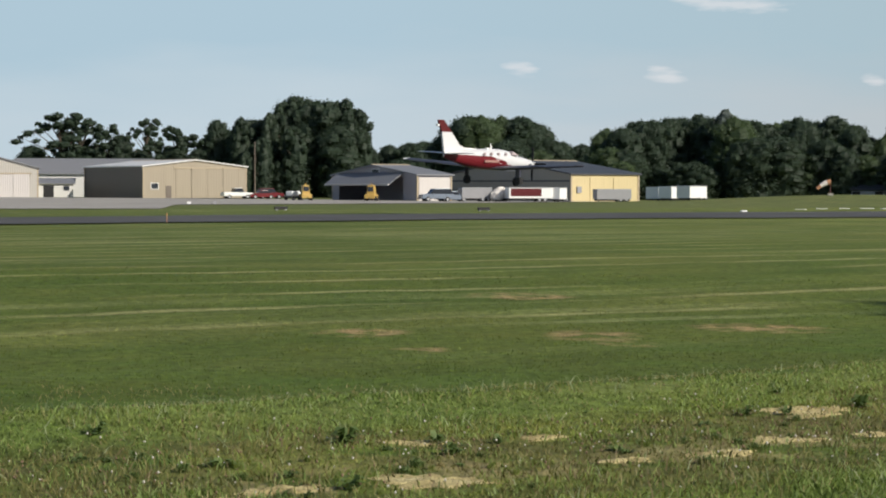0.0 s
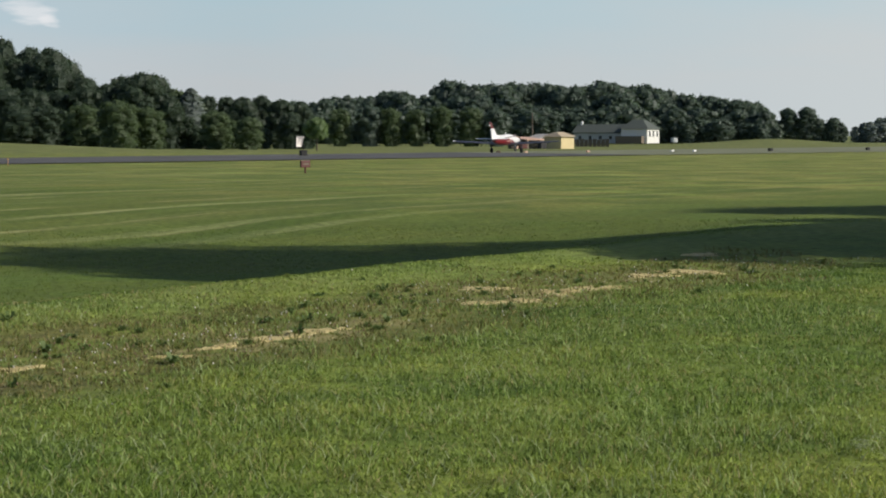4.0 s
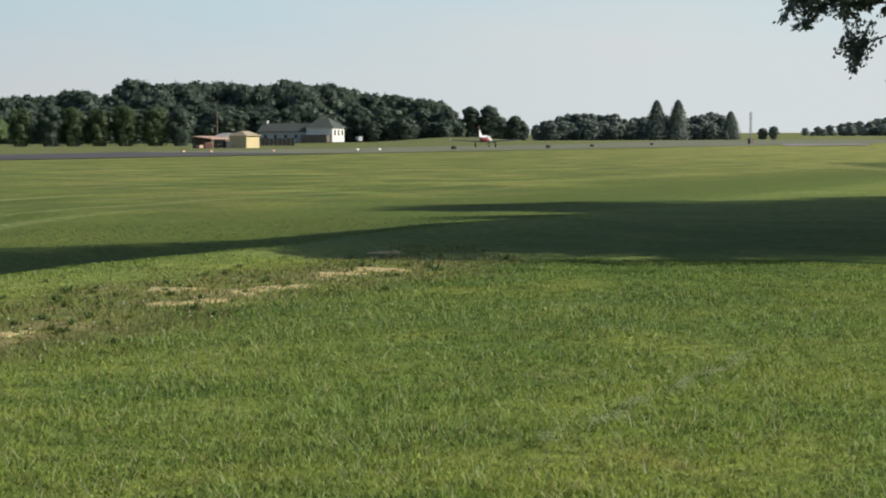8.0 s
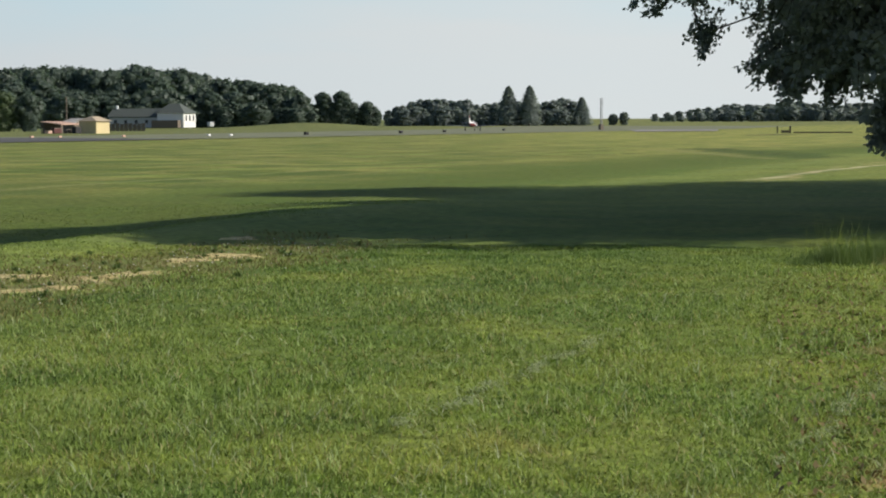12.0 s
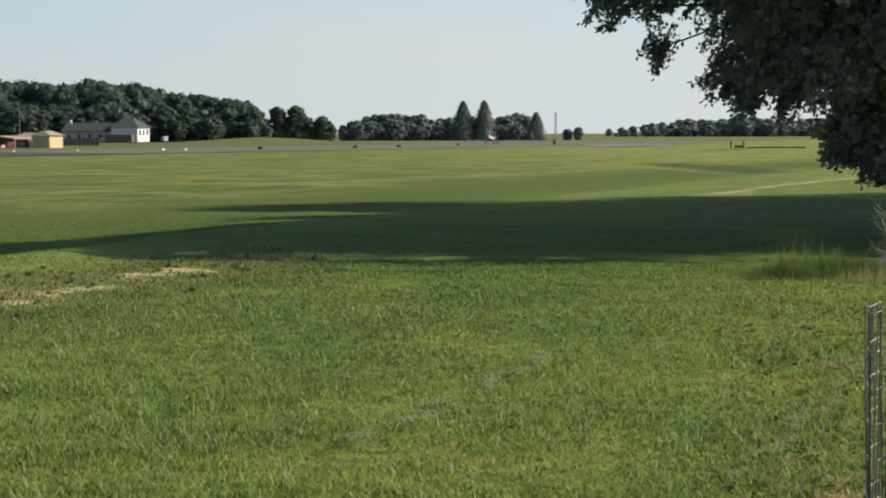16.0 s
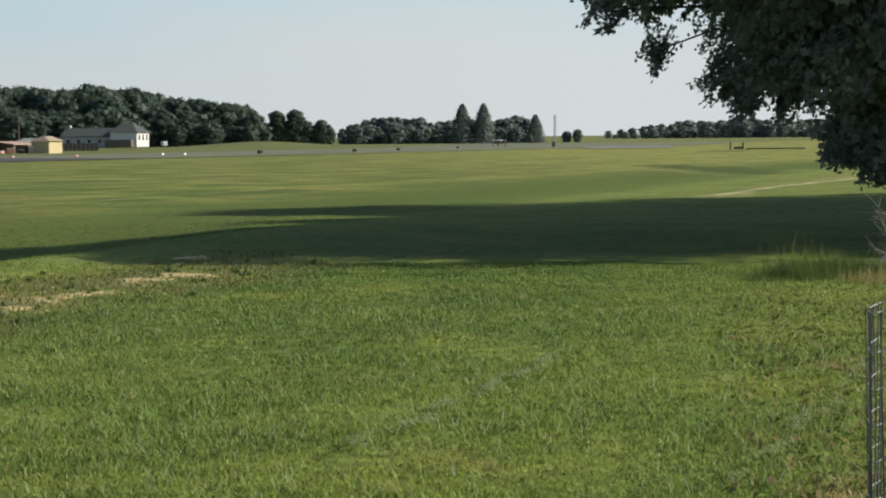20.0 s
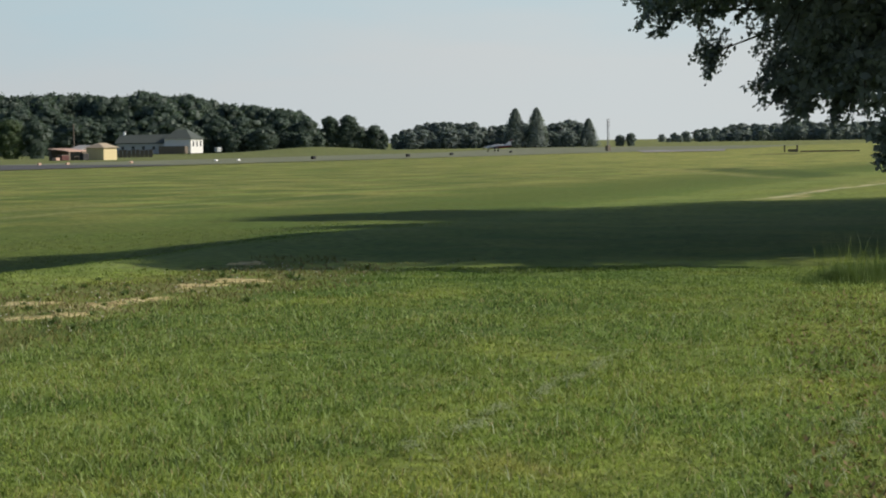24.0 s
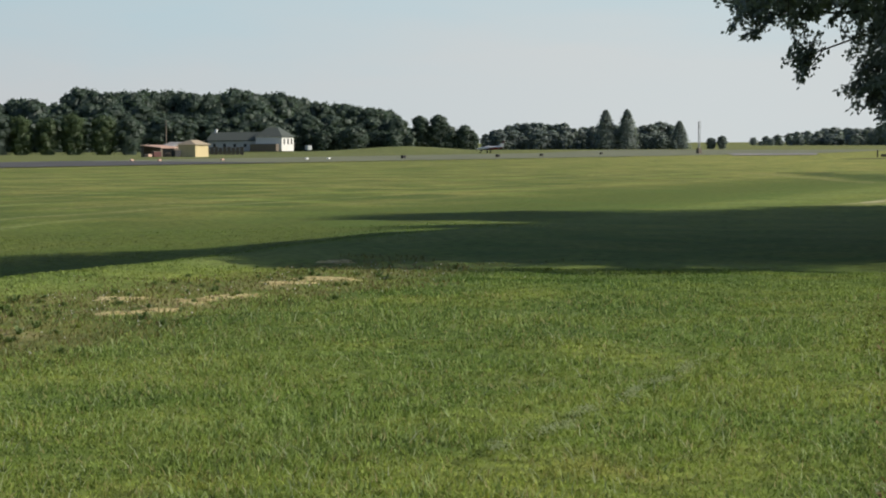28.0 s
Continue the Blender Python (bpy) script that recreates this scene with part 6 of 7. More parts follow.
# ---- the aeroplane ----


def ring(y, w, h0, h1, n=20, power=2.3):
    """A rounded cross section at station y, w half wide, from h0 up to h1."""
    out = []
    for i in range(n):
        a = 2 * math.pi * i / n
        c, s = math.cos(a), math.sin(a)
        out.append((w * math.copysign(abs(c) ** (2 / power), c), y, (h0 + h1) / 2 + (h1 - h0) / 2 * math.copysign(abs(s) ** (2 / power), s)))
    return out


STATIONS = ((3.95, 0.16, 1.18, 1.40), (3.6, 0.33, 1.05, 1.56), (2.9, 0.46, 0.97, 1.68), (2.2, 0.55, 0.92, 1.79), (1.75, 0.6, 0.9, 1.9), (1.2, 0.63, 0.89, 2.09), (0.5, 0.64, 0.89, 2.17), (-0.8, 0.62, 0.92, 2.17), (-1.8, 0.54, 1.0, 2.13), (-3.0, 0.34, 1.2, 2.06), (-4.0, 0.16, 1.45, 1.96), (-4.6, 0.05, 1.62, 1.88))


def wing_mesh(side, x0, x1, y0, y1, c0, c1, z0, z1, thick):
    def sec(x, y, c, z):
        prof = ((0.5, 0.0), (0.35, 0.42), (0.1, 0.58), (-0.2, 0.45), (-0.5, 0.0), (-0.2, -0.3), (0.1, -0.42), (0.38, -0.3))
        return [(side * x, y + p * c, z + q * thick * c) for p, q in prof]
    return loft([sec(x0 + (x1 - x0) * k, y0 + (y1 - y0) * k, c0 + (c1 - c0) * k, z0 + (z1 - z0) * k) for k in (0, 0.33, 0.66, 1.0)])


def aeroplane():
    p = thing("aeroplane", pose(0, 0, 0), "white and red single-engine low-wing aeroplane landing", "aeroplane")
    fus = part("fuselage", loft([ring(*s) for s in STATIONS]), M["plane_white"], p, "white upper fuselage", True)
    # red lower sides: a thin shell over the body, from behind the nose to the tail
    for side in (-1, 1):
        bm = bmesh.new()
        rows = []
        for y, w, h0, h1 in STATIONS[3:]:
            rr = []
            up = -0.55 + 0.62 * min(1.0, (2.2 - y) / 2.2) + 0.12 * (2.2 - y) / 6.8
            for i in range(9):
                a = -math.pi / 2 + (math.pi / 2 + up * math.pi / 2 * 1.2) * i / 8
                c, s = math.cos(a), math.sin(a)
                ww, hh = w + 0.012, (h1 - h0) / 2 + 0.012
                rr.append(bm.verts.new((side * ww * abs(c) ** 0.87, y, (h0 + h1) / 2 + hh * math.copysign(abs(s) ** 0.87, s))))
            rows.append(rr)
        for a, b in zip(rows, rows[1:]):
            for i in range(8):
                bm.faces.new((a[i], a[i + 1], b[i + 1], b[i]))
        bmesh.ops.recalc_face_normals(bm, faces=bm.faces)
        part("red_flank", bm, M["red"], fus, "glossy red lower flank", True)
        for y, z in ((0.55, 1.88), (-0.15, 1.88), (-0.85, 1.88), (-1.5, 1.86)):
            k = part("window", rodbm((side * 0.585, y, z), (side * 0.665, y, z - 0.02), 0.10, seg=14), M["cabin_glass"], fus)
        part("windscreen", prism([(1.12, 1.84), (1.85, 1.78), (1.25, 2.06)], side * 0.36, side * 0.64, "x"), M["cabin_glass"], fus)
        part("registration_bar", boxbm(*(sorted((side * 0.625, side * 0.655))), -1.5, -0.1, 1.36, 1.5), M["bar_pink"], fus, "pale bar in place of lettering")
        # wing
        w = part("wing", wing_mesh(side, 0.45, 6.45, 0.25, -0.05, 2.1, 1.1, 1.0, 1.34, 0.14), M["wing"], p, "dark navy wing")
        part("wing_tip", wing_mesh(side, 6.454, 6.65, -0.05, -0.1, 1.1, 0.8, 1.34, 1.39, 0.11), M["white" if side < 0 else "wing"], w, "white wing tip" if side < 0 else "dark wing tip")
        part("aileron", boxbm(*(sorted((side * 3.6, side * 5.8))), -0.86, -0.66, 1.2, 1.24, m=None), M["wing"], w)
        part("tailplane", wing_mesh(side, 0.08, 2.1, -4.05, -4.2, 1.15, 0.7, 1.85, 1.9, 0.09), M["white"], p, "white tailplane")
        # main gear
        leg = part("main_leg", rodbm((side * 1.85, 0.05, 1.05), (side * 1.88, 0.0, 0.3), 0.045), M["galv_dark"], p)
        part("wheel", rodbm((side * 1.8, 0.0, 0.26), (side * 1.98, 0.0, 0.26), 0.26, seg=18), M["black"], leg)
        part("leg_door", boxbm(*(sorted((side * 1.92, side * 1.96))), -0.15, 0.2, 0.45, 1.0), M["wing"], leg)
    leg = part("nose_leg", rodbm((0, 2.75, 0.95), (0, 2.85, 0.28), 0.045), M["galv_dark"], p)
    part("wheel", rodbm((-0.08, 2.85, 0.23), (0.08, 2.85, 0.23), 0.23, seg=18), M["black"], leg)
    part("leg_door", boxbm(0.12, 0.15, 2.3, 2.75, 0.5, 0.95), M["wing"], leg)
    fin = prism([(-2.4, 2.08), (-3.2, 2.36), (-3.98, 3.1), (-4.88, 3.1), (-4.62, 1.86), (-3.4, 1.95)], -0.06, 0.06, "x")
    fo = part("fin", fin, M["plane_white"], p, "white tail fin")
    part("fin_top", prism([(-3.984, 3.104), (-4.72, 3.8), (-5.24, 3.8), (-4.884, 3.104)], -0.06, 0.06, "x"), M["dark_red"], fo, "dark red fin top")
    part("dorsal_fillet", prism([(-1.4, 2.14), (-2.7, 2.22), (-2.7, 1.95), (-1.4, 2.05)], -0.05, 0.05, "x"), M["white"], fo)
    part("tail_lamp", boxbm(-0.07, 0.07, -5.3, -5.1, 3.42, 3.56, bev=0.03), M["white"], fo)
    part("antenna", prism([(0.0, 2.12), (-0.16, 2.5), (-0.22, 2.5), (-0.2, 2.12)], -0.012, 0.012, "x"), M["white"], fus)
    part("air_scoop", boxbm(0.1, 0.3, -0.9, -0.6, 2.1, 2.24, bev=0.04), M["white"], fus)
    part("exhaust_stack", rodbm((0.5, 3.2, 1.25), (0.68, 2.95, 1.2), 0.09), M["steel"], fus)
    hub = part("propeller", rodbm((0, -0.12, 0), (0, 0.42, 0), 0.21, 0.02, 14), M["white"], p)
    hub.location = (0, 4.05, 1.30)
    for k in range(4):
        bm = prism([(-0.05, 0.1), (0.07, 0.1), (0.09, 0.7), (0.03, 1.05), (-0.05, 1.05), (-0.07, 0.6)], -0.015, 0.015)
        bmesh.ops.transform(bm, matrix=Matrix.Rotation(k * math.pi / 2, 4, "Y"), verts=bm.verts)
        part("blade", bm, M["black"], hub)
    return p, hub


plane, propeller = aeroplane()

# ---- grass, weeds, flowers ----


def blades(name, n, az, rr, falloff, hmin, hmax, wid, mat, label, seed, keep=None, lean=0.5):
    rng = np.random.default_rng(seed)
    a = np.radians(rng.uniform(*az, n))
    k = 2 - falloff
    u = rng.uniform(size=n)
    r = (rr[0] ** k + u * (rr[1] ** k - rr[0] ** k)) ** (1 / k)
    x, y = -np.sin(a) * r, np.cos(a) * r
    tuft = np.sin(x * 2.3 + 1.3 * np.sin(y * 1.9)) * np.sin(y * 2.7 + 1.1 * np.sin(x * 2.1)) * 0.5 + 0.5
    v = track_v(x, y) + 0.5 * np.sin(x * 1.1) + 0.3 * np.sin(y * 2.3 + x)
    m = np.ones(n, bool) if keep is None else keep(rng, v, tuft, x, y)
    m &= ~bare_at(x, y, 0.6) | (rng.uniform(size=n) < 0.12)
    x, y, r, tuft = x[m], y[m], r[m], tuft[m]
    n = len(x)
    h = rng.uniform(hmin, hmax, n) * (0.65 + 0.6 * tuft)
    t = rng.uniform(0, 2 * np.pi, n)
    w = wid * (0.7 + 0.5 * r / 15) * rng.uniform(0.7, 1.3, n)
    z = height(x, y) - 0.004
    ld = rng.uniform(0, 2 * np.pi, n)
    lm = h * lean * rng.uniform(0.1, 1.3, n)
    dx, dy = np.cos(t) * w, np.sin(t) * w
    p0 = np.stack([x - dx, y - dy, z], -1)
    p1 = np.stack([x + dx, y + dy, z], -1)
    mx, my = x + np.cos(ld) * lm * 0.35, y + np.sin(ld) * lm * 0.35
    p2 = np.stack([mx + dx * 0.7, my + dy * 0.7, z + h * 0.6], -1)
    p3 = np.stack([mx - dx * 0.7, my - dy * 0.7, z + h * 0.6], -1)
    tip = np.stack([x + np.cos(ld) * lm, y + np.sin(ld) * lm, z + h], -1)
    co = np.stack([p0, p1, p2, p3, tip], 1).reshape(-1, 3)
    b = np.arange(n) * 5
    idx = np.stack([b, b + 1, b + 2, b, b + 2, b + 3, b + 3, b + 2, b + 4], -1).ravel()
    return tagged(raw(name, co, 3, mat, None, idx), label, "grass", kind="stuff")


def off_track(rng, v, tuft, x, y):
    return (v > 1.2) | (v < -1.2 + 0.5 * np.sin(3.1 * x)) | (rng.uniform(size=len(v)) < 0.22)


def lawn(rng, v, tuft, x, y):
    return (v < 3.1) & off_track(rng, v, tuft, x, y)


def beyond(rng, v, tuft, x, y):
    return v > 2.8


def clumped(rng, v, tuft, x, y):
    patch = np.sin(x * 0.9 + 1.7 * np.sin(y * 0.55)) * np.sin(y * 1.1 + 1.4 * np.sin(x * 0.6)) + 0.7 * (tuft - 0.5)
    return (v < 2.9) & off_track(rng, v, tuft, x, y) & (patch + rng.normal(0, 0.6, len(v)) > 0.0)


def on_track(rng, v, tuft, x, y):
    return (np.abs(v) < 1.5) & (x * TU[0] + (y - TRACK[1]) * TU[1] < 19 + 2 * np.sin(3 * v))


blades("grass_blades", 320000, (-53, 14), (8.2, 27), 1.3, 0.013, 0.037, 0.005, M["blade"], "short green lawn grass blades", 1, lawn, 1.1)
blades("lawn_tufts", 95000, (-53, 14), (8.2, 24), 1.3, 0.025, 0.066, 0.0045, M["blade_glint"], "longer blades coloured lighter for sun glints on the lawn", 7, clumped, 1.0)
blades("field_grass", 130000, (-53, 14), (15, 42), 1.5, 0.012, 0.03, 0.004, M["blade"], "mown green grass on the field", 4, beyond, 0.9)
blades("dry_grass", 22000, (-53, 14), (8.2, 22), 1.3, 0.02, 0.06, 0.0026, M["blade_dry"], "dry straw-coloured grass blades", 2, None, 1.2)
blades("pale_strands", 5200, (-53, 14), (8.2, 20), 1.2, 0.05, 0.10, 0.0028, M["straw"], "sparse pale long stalks bent over the lawn", 9, off_track, 1.7)
blades("track_weeds", 75000, (-40, 14), (8.2, 40), 1.2, 0.015, 0.07, 0.005, M["growth"], "olive-brown weeds growing on the worn track", 3, on_track, 1.1)


blades("dead_stalks", 12000, (-40, 14), (8.2, 40), 1.2, 0.02, 0.10, 0.0035, M["stalk"], "dead brown stalks tangled along the worn track", 5, on_track, 1.6)


def scatter_flowers():
    """Clover heads and seed heads over the worn track and the lawn."""
    rng = np.random.default_rng(8)
    oct6 = np.array([(1, 0, 0), (0, 1, 0), (-1, 0, 0), (0, -1, 0), (0, 0, 1), (0, 0, -1)], dtype=float)
    tri = np.array([(0, 1, 4), (1, 2, 4), (2, 3, 4), (3, 0, 4), (1, 0, 5), (2, 1, 5), (3, 2, 5), (0, 3, 5)])
    for name, n, mat, sz, lab, spread in (("clover_flowers", 600, M["clover"], 0.0065, "small white clover flowers along the worn track", 1.1), ("seed_heads", 1100, M["seed"], 0.007, "brown seed heads of plantain on the worn track", 1.0)):
        u = rng.uniform(-9, 19, n)
        v = rng.normal(0.1, spread * 0.9, n)
        x, y = TRACK[0] + TU[0] * u + TN[0] * v, TRACK[1] + TU[1] * u + TN[1] * v
        z = height(x, y) + rng.uniform(0.015, 0.055, n)
        c = np.stack([x, y, z], -1)
        s = sz * rng.uniform(0.6, 1.4, (n, 1, 1))
        co = (c[:, None] + oct6[None] * s * np.array([1, 1, 1.3])).reshape(-1, 3)
        idx = (tri[None] + 6 * np.arange(n)[:, None, None]).reshape(-1)
        tagged(raw(name, co, 3, mat, None, idx), lab, "flowers", kind="stuff")


scatter_flowers()


def rosette(name, m, n, size, mat, label, seed, upright=0.5):
    """A weed of broad leaves round one root."""
    rng = np.random.default_rng(seed)
    out = []
    for k in range(n):
        a = rng.uniform(0, 6.28)
        l = size * rng.uniform(0.6, 1.2)
        up = rng.uniform(0.1, upright)
        w = l * rng.uniform(0.13, 0.22)
        d, s = np.array([math.cos(a), math.sin(a), 0]), np.array([-math.sin(a), math.cos(a), 0])
        p0, p1, p2 = d * 0.02, d * l * 0.5 + np.array([0, 0, l * up]), d * l + np.array([0, 0, l * up * 0.8])
        out += [[p0 - s * w * 0.3, p0 + s * w * 0.3, p1 + s * w, p1 - s * w], [p1 - s * w, p1 + s * w, p2 + s * w * 0.15, p2 - s * w * 0.15]]
    t = thing(name, m, label, "weed", "weeds in the grass")
    raw("leaves", np.array(out).reshape(-1, 3), 4, mat, t)
    return t


def weeds():
    rng = np.random.default_rng(31)
    kinds = [rosette("weed_plant", pose(-0.62, 13.4, float(height(-0.62, 13.4))), 26, 0.13, M["weed"], "dark broad-leaved weed on the worn track", 1, 0.9), rosette("weed_plant", pose(-1.3, 12.2, float(height(-1.3, 12.2))), 18, 0.12, M["weed"], "low dark weed rosette on the worn track", 2, 0.5)]
    green = rosette("weed_plant", pose(8.9, 8.0, float(height(8.9, 8.0))), 22, 0.07, M["weed_mid"], "small green weed at the lawn's edge", 3, 0.9)
    for i, (x, y, f) in enumerate(((3.18, 15.83, 1.5), (6.36, 17.35, 1.5), (-0.62, 13.39, 1.3), (-0.88, 11.81, 1.2), (0.06, 12.85, 1.2), (1.15, 12.95, 1.0), (-0.5, 11.3, 1.1), (4.0, 15.42, 0.9), (2.66, 16.57, 0.9), (1.1, 13.05, 1.1), (7.1, 18.31, 1.0))):
        copy_thing(kinds[i % 2], pose(x, y, float(height(x, y)), 0, 0, 77 * i) @ Matrix.Scale(0.62 * f, 4))
    for k in range(80):
        u, v = rng.uniform(-8, 18.5), rng.normal(0.1, 0.9)
        x, y = TRACK[0] + TU[0] * u + TN[0] * v, TRACK[1] + TU[1] * u + TN[1] * v
        f = rng.uniform(0.3, 0.8)
        copy_thing(kinds[k % 2], pose(x, y, float(height(x, y)), 0, 0, rng.uniform(0, 360)) @ Matrix.Scale(f, 4))
    for k in range(230):
        az, r = rng.uniform(-52, -46.5), rng.uniform(9, 21)
        if az > -48.5 and r < 14:
            continue
        p = P(az, r)
        f = rng.uniform(0.3, 0.8)
        copy_thing(green, pose(p.x, p.y, float(height(p.x, p.y)), 0, 0, rng.uniform(0, 360)) @ Matrix.Scale(f, 4))


weeds()


def tuft(name, n, h, mat, label, seed):
    """A tuft of arching blades from one root."""
    rng = np.random.default_rng(seed)
    out = []
    for k in range(n):
        a, l, up = rng.uniform(0, 6.28), h * rng.uniform(0.6, 1.3), rng.uniform(0.5, 1.0)
        d, q = np.array([math.cos(a), math.sin(a), 0]), np.array([-math.sin(a), math.cos(a), 0]) * 0.004
        o = np.array([rng.normal(0, 0.03), rng.normal(0, 0.03), -0.005])
        p1, p2 = o + d * l * 0.3 + np.array([0, 0, l * up * 0.8]), o + d * l * (1.15 - 0.5 * up) + np.array([0, 0, l * up * 0.75])
        out += [[o - q, o + q, p1 + q * 0.9, p1 - q * 0.9], [p1 - q * 0.9, p1 + q * 0.9, p2 + q * 0.2, p2 - q * 0.2]]
    t = thing(name, pose(0, 0, 0), label, "grass tuft", "grass tufts on the track")
    raw("leaves", np.array(out).reshape(-1, 3), 4, mat, t)
    return t


def track_tufts():
    rng = np.random.default_rng(77)
    kinds = [tuft("grass_tuft", 70, 0.10, M["weed_mid"], "arching tuft of rough green grass on the worn track", 1), tuft("grass_tuft", 60, 0.08, M["blade_dry"], "dry straw-coloured grass tuft on the worn track", 2), tuft("grass_tuft", 80, 0.09, M["weed"], "dark green grass tuft on the worn track", 3)]
    for k in range(260):
        u, v = rng.uniform(-9, 18), rng.normal(0.0, 0.8)
        x, y = TRACK[0] + TU[0] * u + TN[0] * v, TRACK[1] + TU[1] * u + TN[1] * v
        sh = float(v - track_v(x, y))
        x, y = x + TN[0] * sh, y + TN[1] * sh
        m = pose(x, y, float(height(x, y)), 0, 0, rng.uniform(0, 360)) @ Matrix.Scale(rng.uniform(0.4, 1.0), 4)
        if k < 3:
            kinds[k].matrix_basis = m
        else:
            copy_thing(kinds[int(rng.choice((0, 0, 1, 2, 2)))], m)


track_tufts()


def tall_clump(az, r, n, h, spread, seed, mat, label):
    """A stand of tall unmown grass."""
    rng = np.random.default_rng(seed)
    p = P(az, r)
    t = thing("tall_grass_clump", pose(p.x, p.y, float(height(p.x, p.y))), label, "grass clump", "tall grass clumps")
    x, y = rng.normal(0, spread, n), rng.normal(0, spread, n)
    hh = h * rng.uniform(0.4, 1.1, n) * np.exp(-(x ** 2 + y ** 2) / (5 * spread ** 2))
    a = rng.uniform(0, 6.28, n)
    w = 0.004
    lean = hh * rng.uniform(0.05, 0.5, n)
    b = rng.uniform(0, 6.28, n)
    p0 = np.stack([x - np.cos(a) * w, y - np.sin(a) * w, 0 * x - 0.02], -1)
    p1 = np.stack([x + np.cos(a) * w, y + np.sin(a) * w, 0 * x - 0.02], -1)
    p2 = np.stack([x + np.cos(b) * lean, y + np.sin(b) * lean, hh], -1)
    tagged(raw("foliage", np.stack([p0, p1, p2], 1).reshape(-1, 3), 3, mat, t), kind="stuff")
    return t


tall_clump(-48.3, 23.6, 1500, 0.26, 0.16, 1, M["weed"], "dark clump of unmown grass at the lawn's edge")
tall_clump(-48.8, 23.9, 1700, 0.24, 0.34, 2, M["weed"], "rough unmown grass under the shade tree")
tall_clump(-48.6, 25.0, 110, 0.62, 0.32, 3, M["weed_mid"], "tall thin grass going to seed under the tree")
tall_clump(-49.9, 24.2, 2200, 0.3, 0.42, 4, M["weed"], "rough unmown grass under the shade tree")
tall_clump(-50.9, 23.4, 700, 0.22, 0.35, 5, M["blade_dry"], "dry brown grass at the lawn's edge")

tall_clump(-47.55, 23.2, 350, 0.12, 0.12, 6, M["weed"], "low dark tuft at the lawn's edge")
tall_clump(-49.3, 25.2, 1100, 0.34, 0.4, 7, M["weed"], "rank green grass standing in the tree's shade")


def leaf_litter():
    """Brown fallen leaves on the ground by the fence and under the tree."""
    rng = np.random.default_rng(44)
    n = 1700
    a = np.radians(-52 + 5.2 * rng.uniform(size=n) ** 1.6)
    r = rng.uniform(8.5, 22, n)
    x, y = -np.sin(a) * r, np.cos(a) * r
    z = height(x, y) + rng.uniform(0.012, 0.04, n)
    t, l = rng.uniform(0, 6.28, n), rng.uniform(0.012, 0.03, n)
    tilt = rng.normal(0, 0.012, n)
    c, s = np.cos(t), np.sin(t)
    p = [np.stack([x + l * c, y + l * s, z + tilt], -1), np.stack([x - 0.5 * l * s, y + 0.5 * l * c, z + 0.006], -1), np.stack([x - l * c, y - l * s, z - tilt], -1), np.stack([x + 0.5 * l * s, y - 0.5 * l * c, z + 0.006], -1)]
    tagged(raw("leaf_litter", np.stack(p, 1).reshape(-1, 3), 4, M["litter"], None), "brown fallen leaves in the grass by the fence", "leaves", kind="stuff")


leaf_litter()


def bare_shrub():
    rng = np.random.default_rng(14)
    p = P(-51.55, 24.6)
    t = thing("bare_shrub", pose(p.x, p.y, float(height(p.x, p.y))), "bare pale grey twiggy shrub beside the tree trunk", "shrub")
    for k in range(26):
        bm = bmesh.new()
        a = rng.uniform(0, 6.28)
        q = Vector((rng.normal() * 0.16, rng.normal() * 0.16, -0.05))
        d = Vector((0.4 * math.cos(a), 0.4 * math.sin(a), 0.92))
        n = int(rng.integers(3, 8))
        for i in range(n):
            e = q + d * rng.uniform(0.12, 0.2)
            w = 0.0055 * (1 - i / (n + 1)) + 0.0015
            rod(bm, q, e, w, w * 0.85, 5)
            for j in range(4):
                o = Vector(rng.normal(size=3)) * 0.13 + d * 0.12
                rod(bm, e, e + o, 0.0022, 0.0015, 4)
                rod(bm, e + o * 0.6, e + o * 0.6 + Vector(rng.normal(size=3)) * 0.09, 0.0016, 0.001, 4)
            q = e
            d = (d + Vector(rng.normal(size=3)) * 0.35).normalized()
        part("stem", bm, M["twig"], t)


bare_shrub()


def bare_earth():
    """Trodden patches of pale soil in the track, each a crumbly low pan with a ragged rim."""
    for i, (cx, cy, hl, hw) in enumerate(BARE):
        rng = np.random.default_rng(400 + i)
        nr, na = 7, 40
        ph = rng.uniform(0, 6.28, 4)
        a = np.linspace(0, 2 * np.pi, na, endpoint=False)
        rim = 1 + 0.25 * np.sin(2 * a + ph[0]) + 0.22 * np.sin(3 * a + ph[1]) + 0.16 * np.sin(7 * a + ph[2]) + 0.12 * np.sin(13 * a + ph[3]) + rng.normal(0, 0.07, na)
        f = np.linspace(0.04, 1, nr)[:, None]
        al, ac = f * rim * np.cos(a) * hl, f * rim * np.sin(a) * hw
        x, y = cx + al * TU[0] + ac * TN[0], cy + al * TU[1] + ac * TN[1]
        lift = np.where(f < 0.99, 0.006 + rng.normal(0, 0.004, (nr, na)), -0.02)
        z0 = float(height(cx, cy))
        co = np.stack([x - cx, y - cy, height(x, y) + lift - z0], -1).reshape(-1, 3)
        q = [(r * na + k, r * na + (k + 1) % na, (r + 1) * na + (k + 1) % na, (r + 1) * na + k) for r in range(nr - 1) for k in range(na)]
        q += [(0, 4 * k, 4 * k + 2, 4 * k + 4) for k in range(1, 9)]
        ob = raw("bare_earth", co, 4, M["earth"], None, np.array(q).ravel())
        ob.location = (cx, cy, z0)
        tagged(ob, "pale trodden patch of dry sandy earth in the worn track", "earth", "bare patches in the track")


bare_earth()


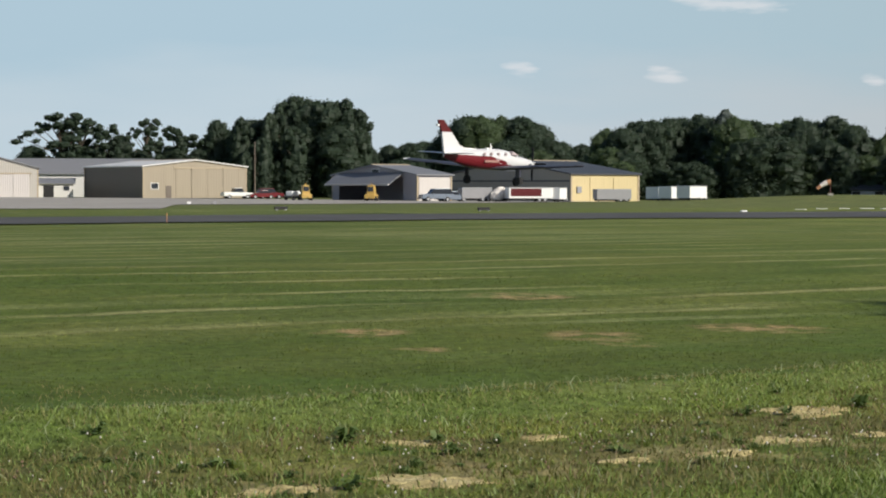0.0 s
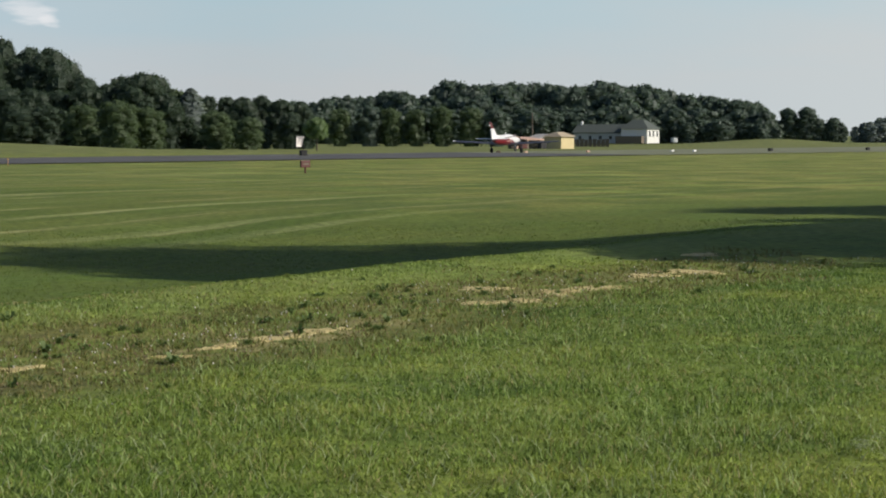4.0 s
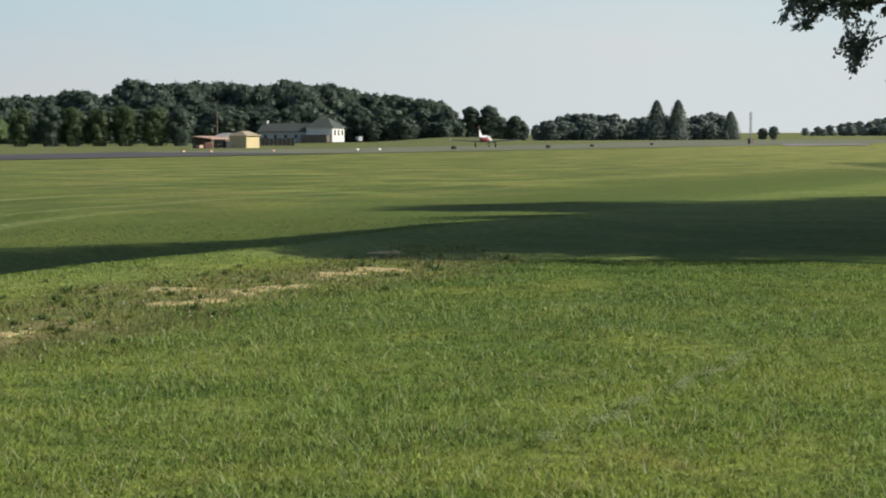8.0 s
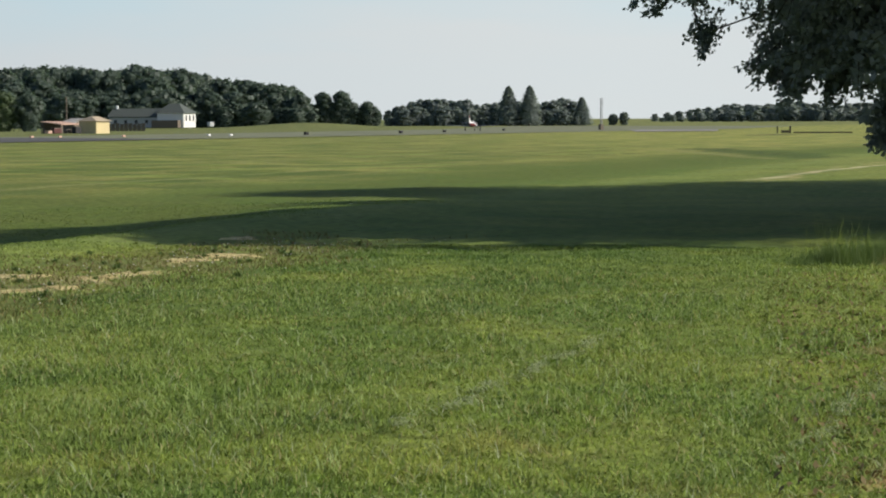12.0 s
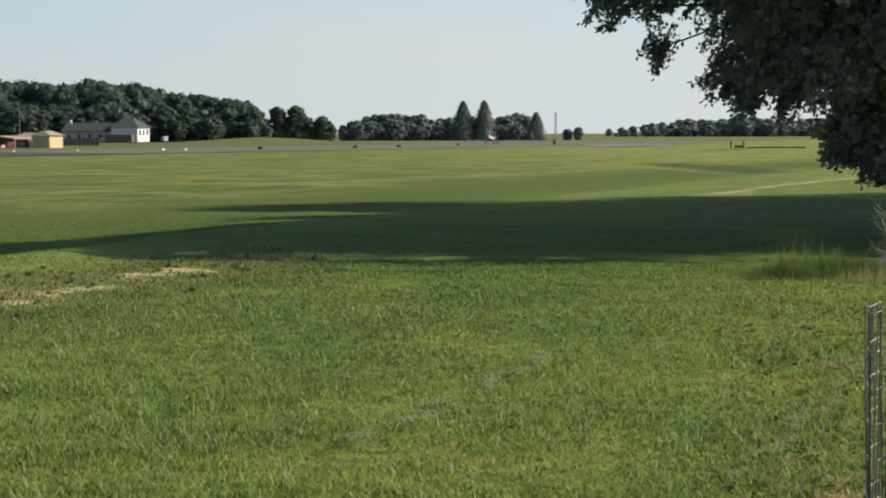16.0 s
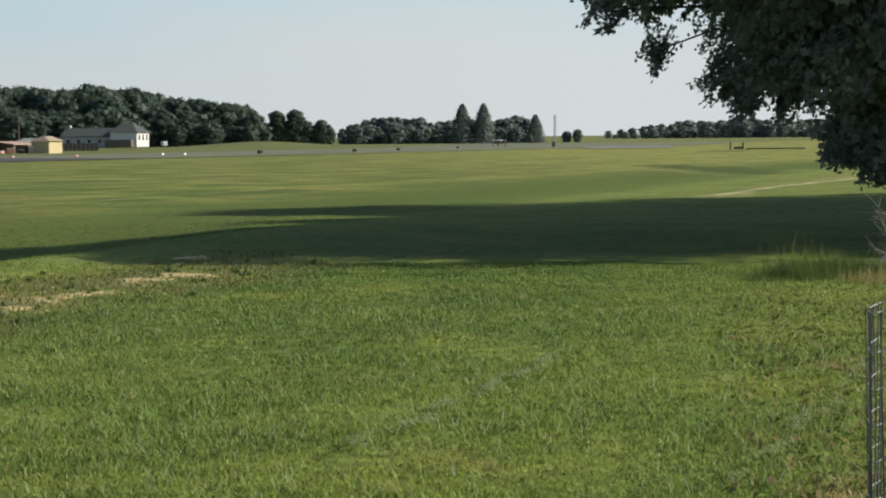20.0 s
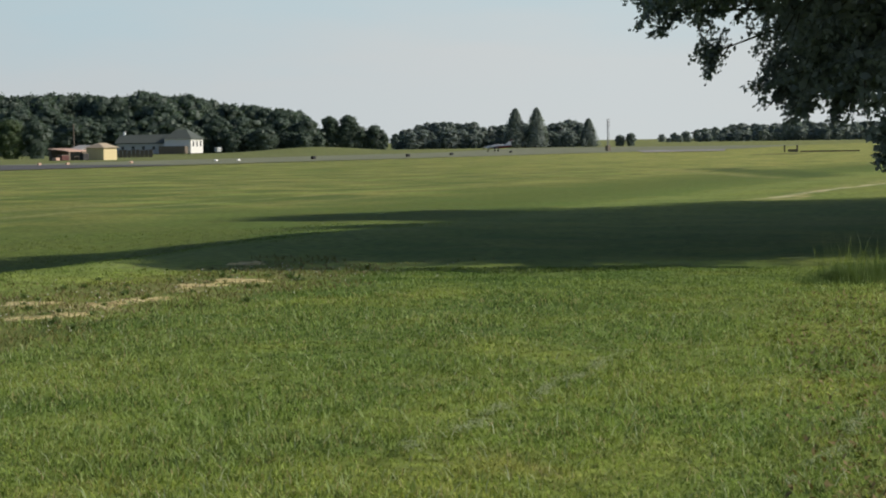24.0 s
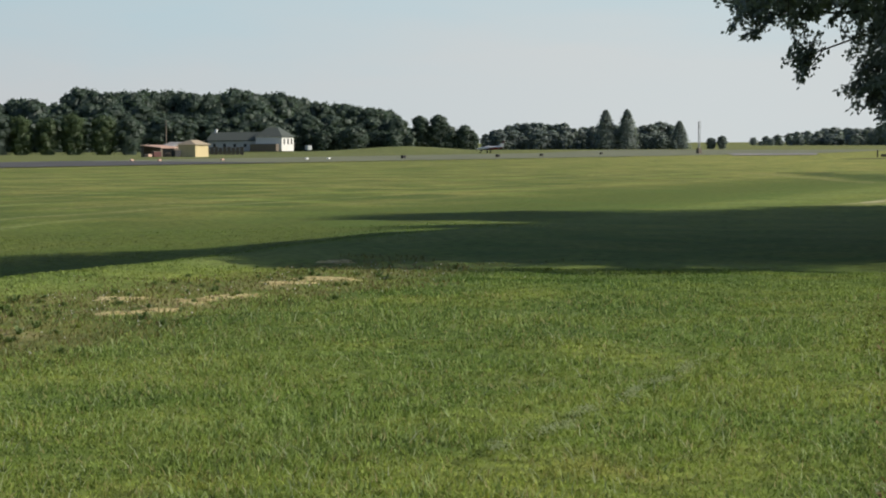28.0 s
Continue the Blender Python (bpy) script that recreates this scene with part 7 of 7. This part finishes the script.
# a wheel's trace across the lawn: pale bent stalks
def wheel_trace(a, b, n, seed):
    rng = np.random.default_rng(seed)
    a, b = np.array(a), np.array(b)
    f = rng.uniform(0, 1, n)
    d = (b - a) / np.linalg.norm(b - a)
    keep = np.sin(f * 37 + seed) + 0.6 * np.sin(f * 91) + rng.normal(0, 0.9, n) > 0.55
    f = f[keep]
    n = len(f)
    off = rng.normal(0, 0.028, n) + 0.05 * np.sin(f * 23)
    x, y = a[0] + (b[0] - a[0]) * f - d[1] * off, a[1] + (b[1] - a[1]) * f + d[0] * off
    z = height(x, y) + rng.uniform(0.025, 0.062, n)
    t = rng.uniform(0, 6.28, n)
    l, w = rng.uniform(0.02, 0.06, n), 0.003
    p0 = np.stack([x - np.cos(t) * l, y - np.sin(t) * l, z], -1)
    p1 = np.stack([x - np.sin(t) * w, y + np.cos(t) * w, z + 0.012], -1)
    p2 = np.stack([x + np.cos(t) * l, y + np.sin(t) * l, z + rng.uniform(-0.01, 0.02, n)], -1)
    p3 = np.stack([x + np.sin(t) * w, y - np.cos(t) * w, z + 0.012], -1)
    return np.stack([p0, p1, p2, p3], 1).reshape(-1, 3)


tagged(raw("wheel_trace", np.concatenate([wheel_trace((6.35, 8.6), (10.6, 11.6), 2200, 1), wheel_trace((7.1, 6.6), (12.2, 9.9), 1300, 2)]), 4, M["straw"], None), "pale bent stalks along a wheel's trace in the lawn", "grass", kind="stuff")


def motions():
    # seconds, way along the runway, height of the wheels, pitch, heading
    rows = [
        (0.0, -0.0, 1.76, 0.0, -39.5), (0.5, 18.6, 1.36, 0.1, -41.5), (1.0, 36.8, 0.92, 0.3, -43.0), (1.5, 54.8, 0.58, 0.6, -44.3), (2.0, 72.9, 0.34, 1.2, -45.3), (2.5, 90.8, 0.18, 2.7, -46.1), (3.0, 108.7, 0.08, 3.9, -47.0),
        (3.5, 125.9, 0.05, 3.8, -48.0), (4.3, 153.9, 0.00, 2.5, -48.4), (5.5, 197.2, 0.00, 0.0, -49.0), (6.5, 230.2, 0.00, 0.0, -49.0), (7.5, 265.1, 0.00, 0.0, -49.0), (8.5, 302.9, 0.00, 0.0, -49.0), (11.0, 387.7, 0.00, 0.0, -49.0),
        (12.0, 418.8, 0.00, 0.0, -49.0), (14.5, 487.8, 0.00, 0.0, -49.0), (16.0, 523.2, 0.00, 0.0, -49.0), (17.0, 536.4, 0.00, 0.0, -49.0), (18.0, 543.0, 0.00, 0.0, -47.5), (19.0, 554.1, 0.00, 0.0, -45.0)]
    path = []
    for t, way, z, pitch, yaw in rows:
        x, y = 2.9 + 0.7547 * way, 126.0 + 0.6561 * way
        path.append((t, pose(x, y, float(height(x, y)) + 0.05 + z, pitch, 2.2 * max(0.0, 1 - t), yaw)))
    for t, az, r, yaw in ((20.0, -40.5, 650, -36), (20.5, -40.4, 652, -22), (21.0, -40.26, 653, -4), (21.5, -40.08, 653, 14), (22.5, -39.65, 653, 28), (23.5, -39.17, 654, 34), (24.5, -38.75, 655, 36), (25.5, -38.05, 656, 37), (26.5, -37.4, 657, 38), (27.5, -36.68, 658, 38), (28.0, -36.3, 658, 38)):
        q = P(az, r)
        path.append((t, pose(q.x, q.y, float(height(q.x, q.y)) + 0.05, 0, 0, yaw)))
    walk(plane, path)
    walk(propeller, [(i * 0.1, pose(0, 4.05, 1.30, 0, 77 * i, 0)) for i in range(281)])


motions()
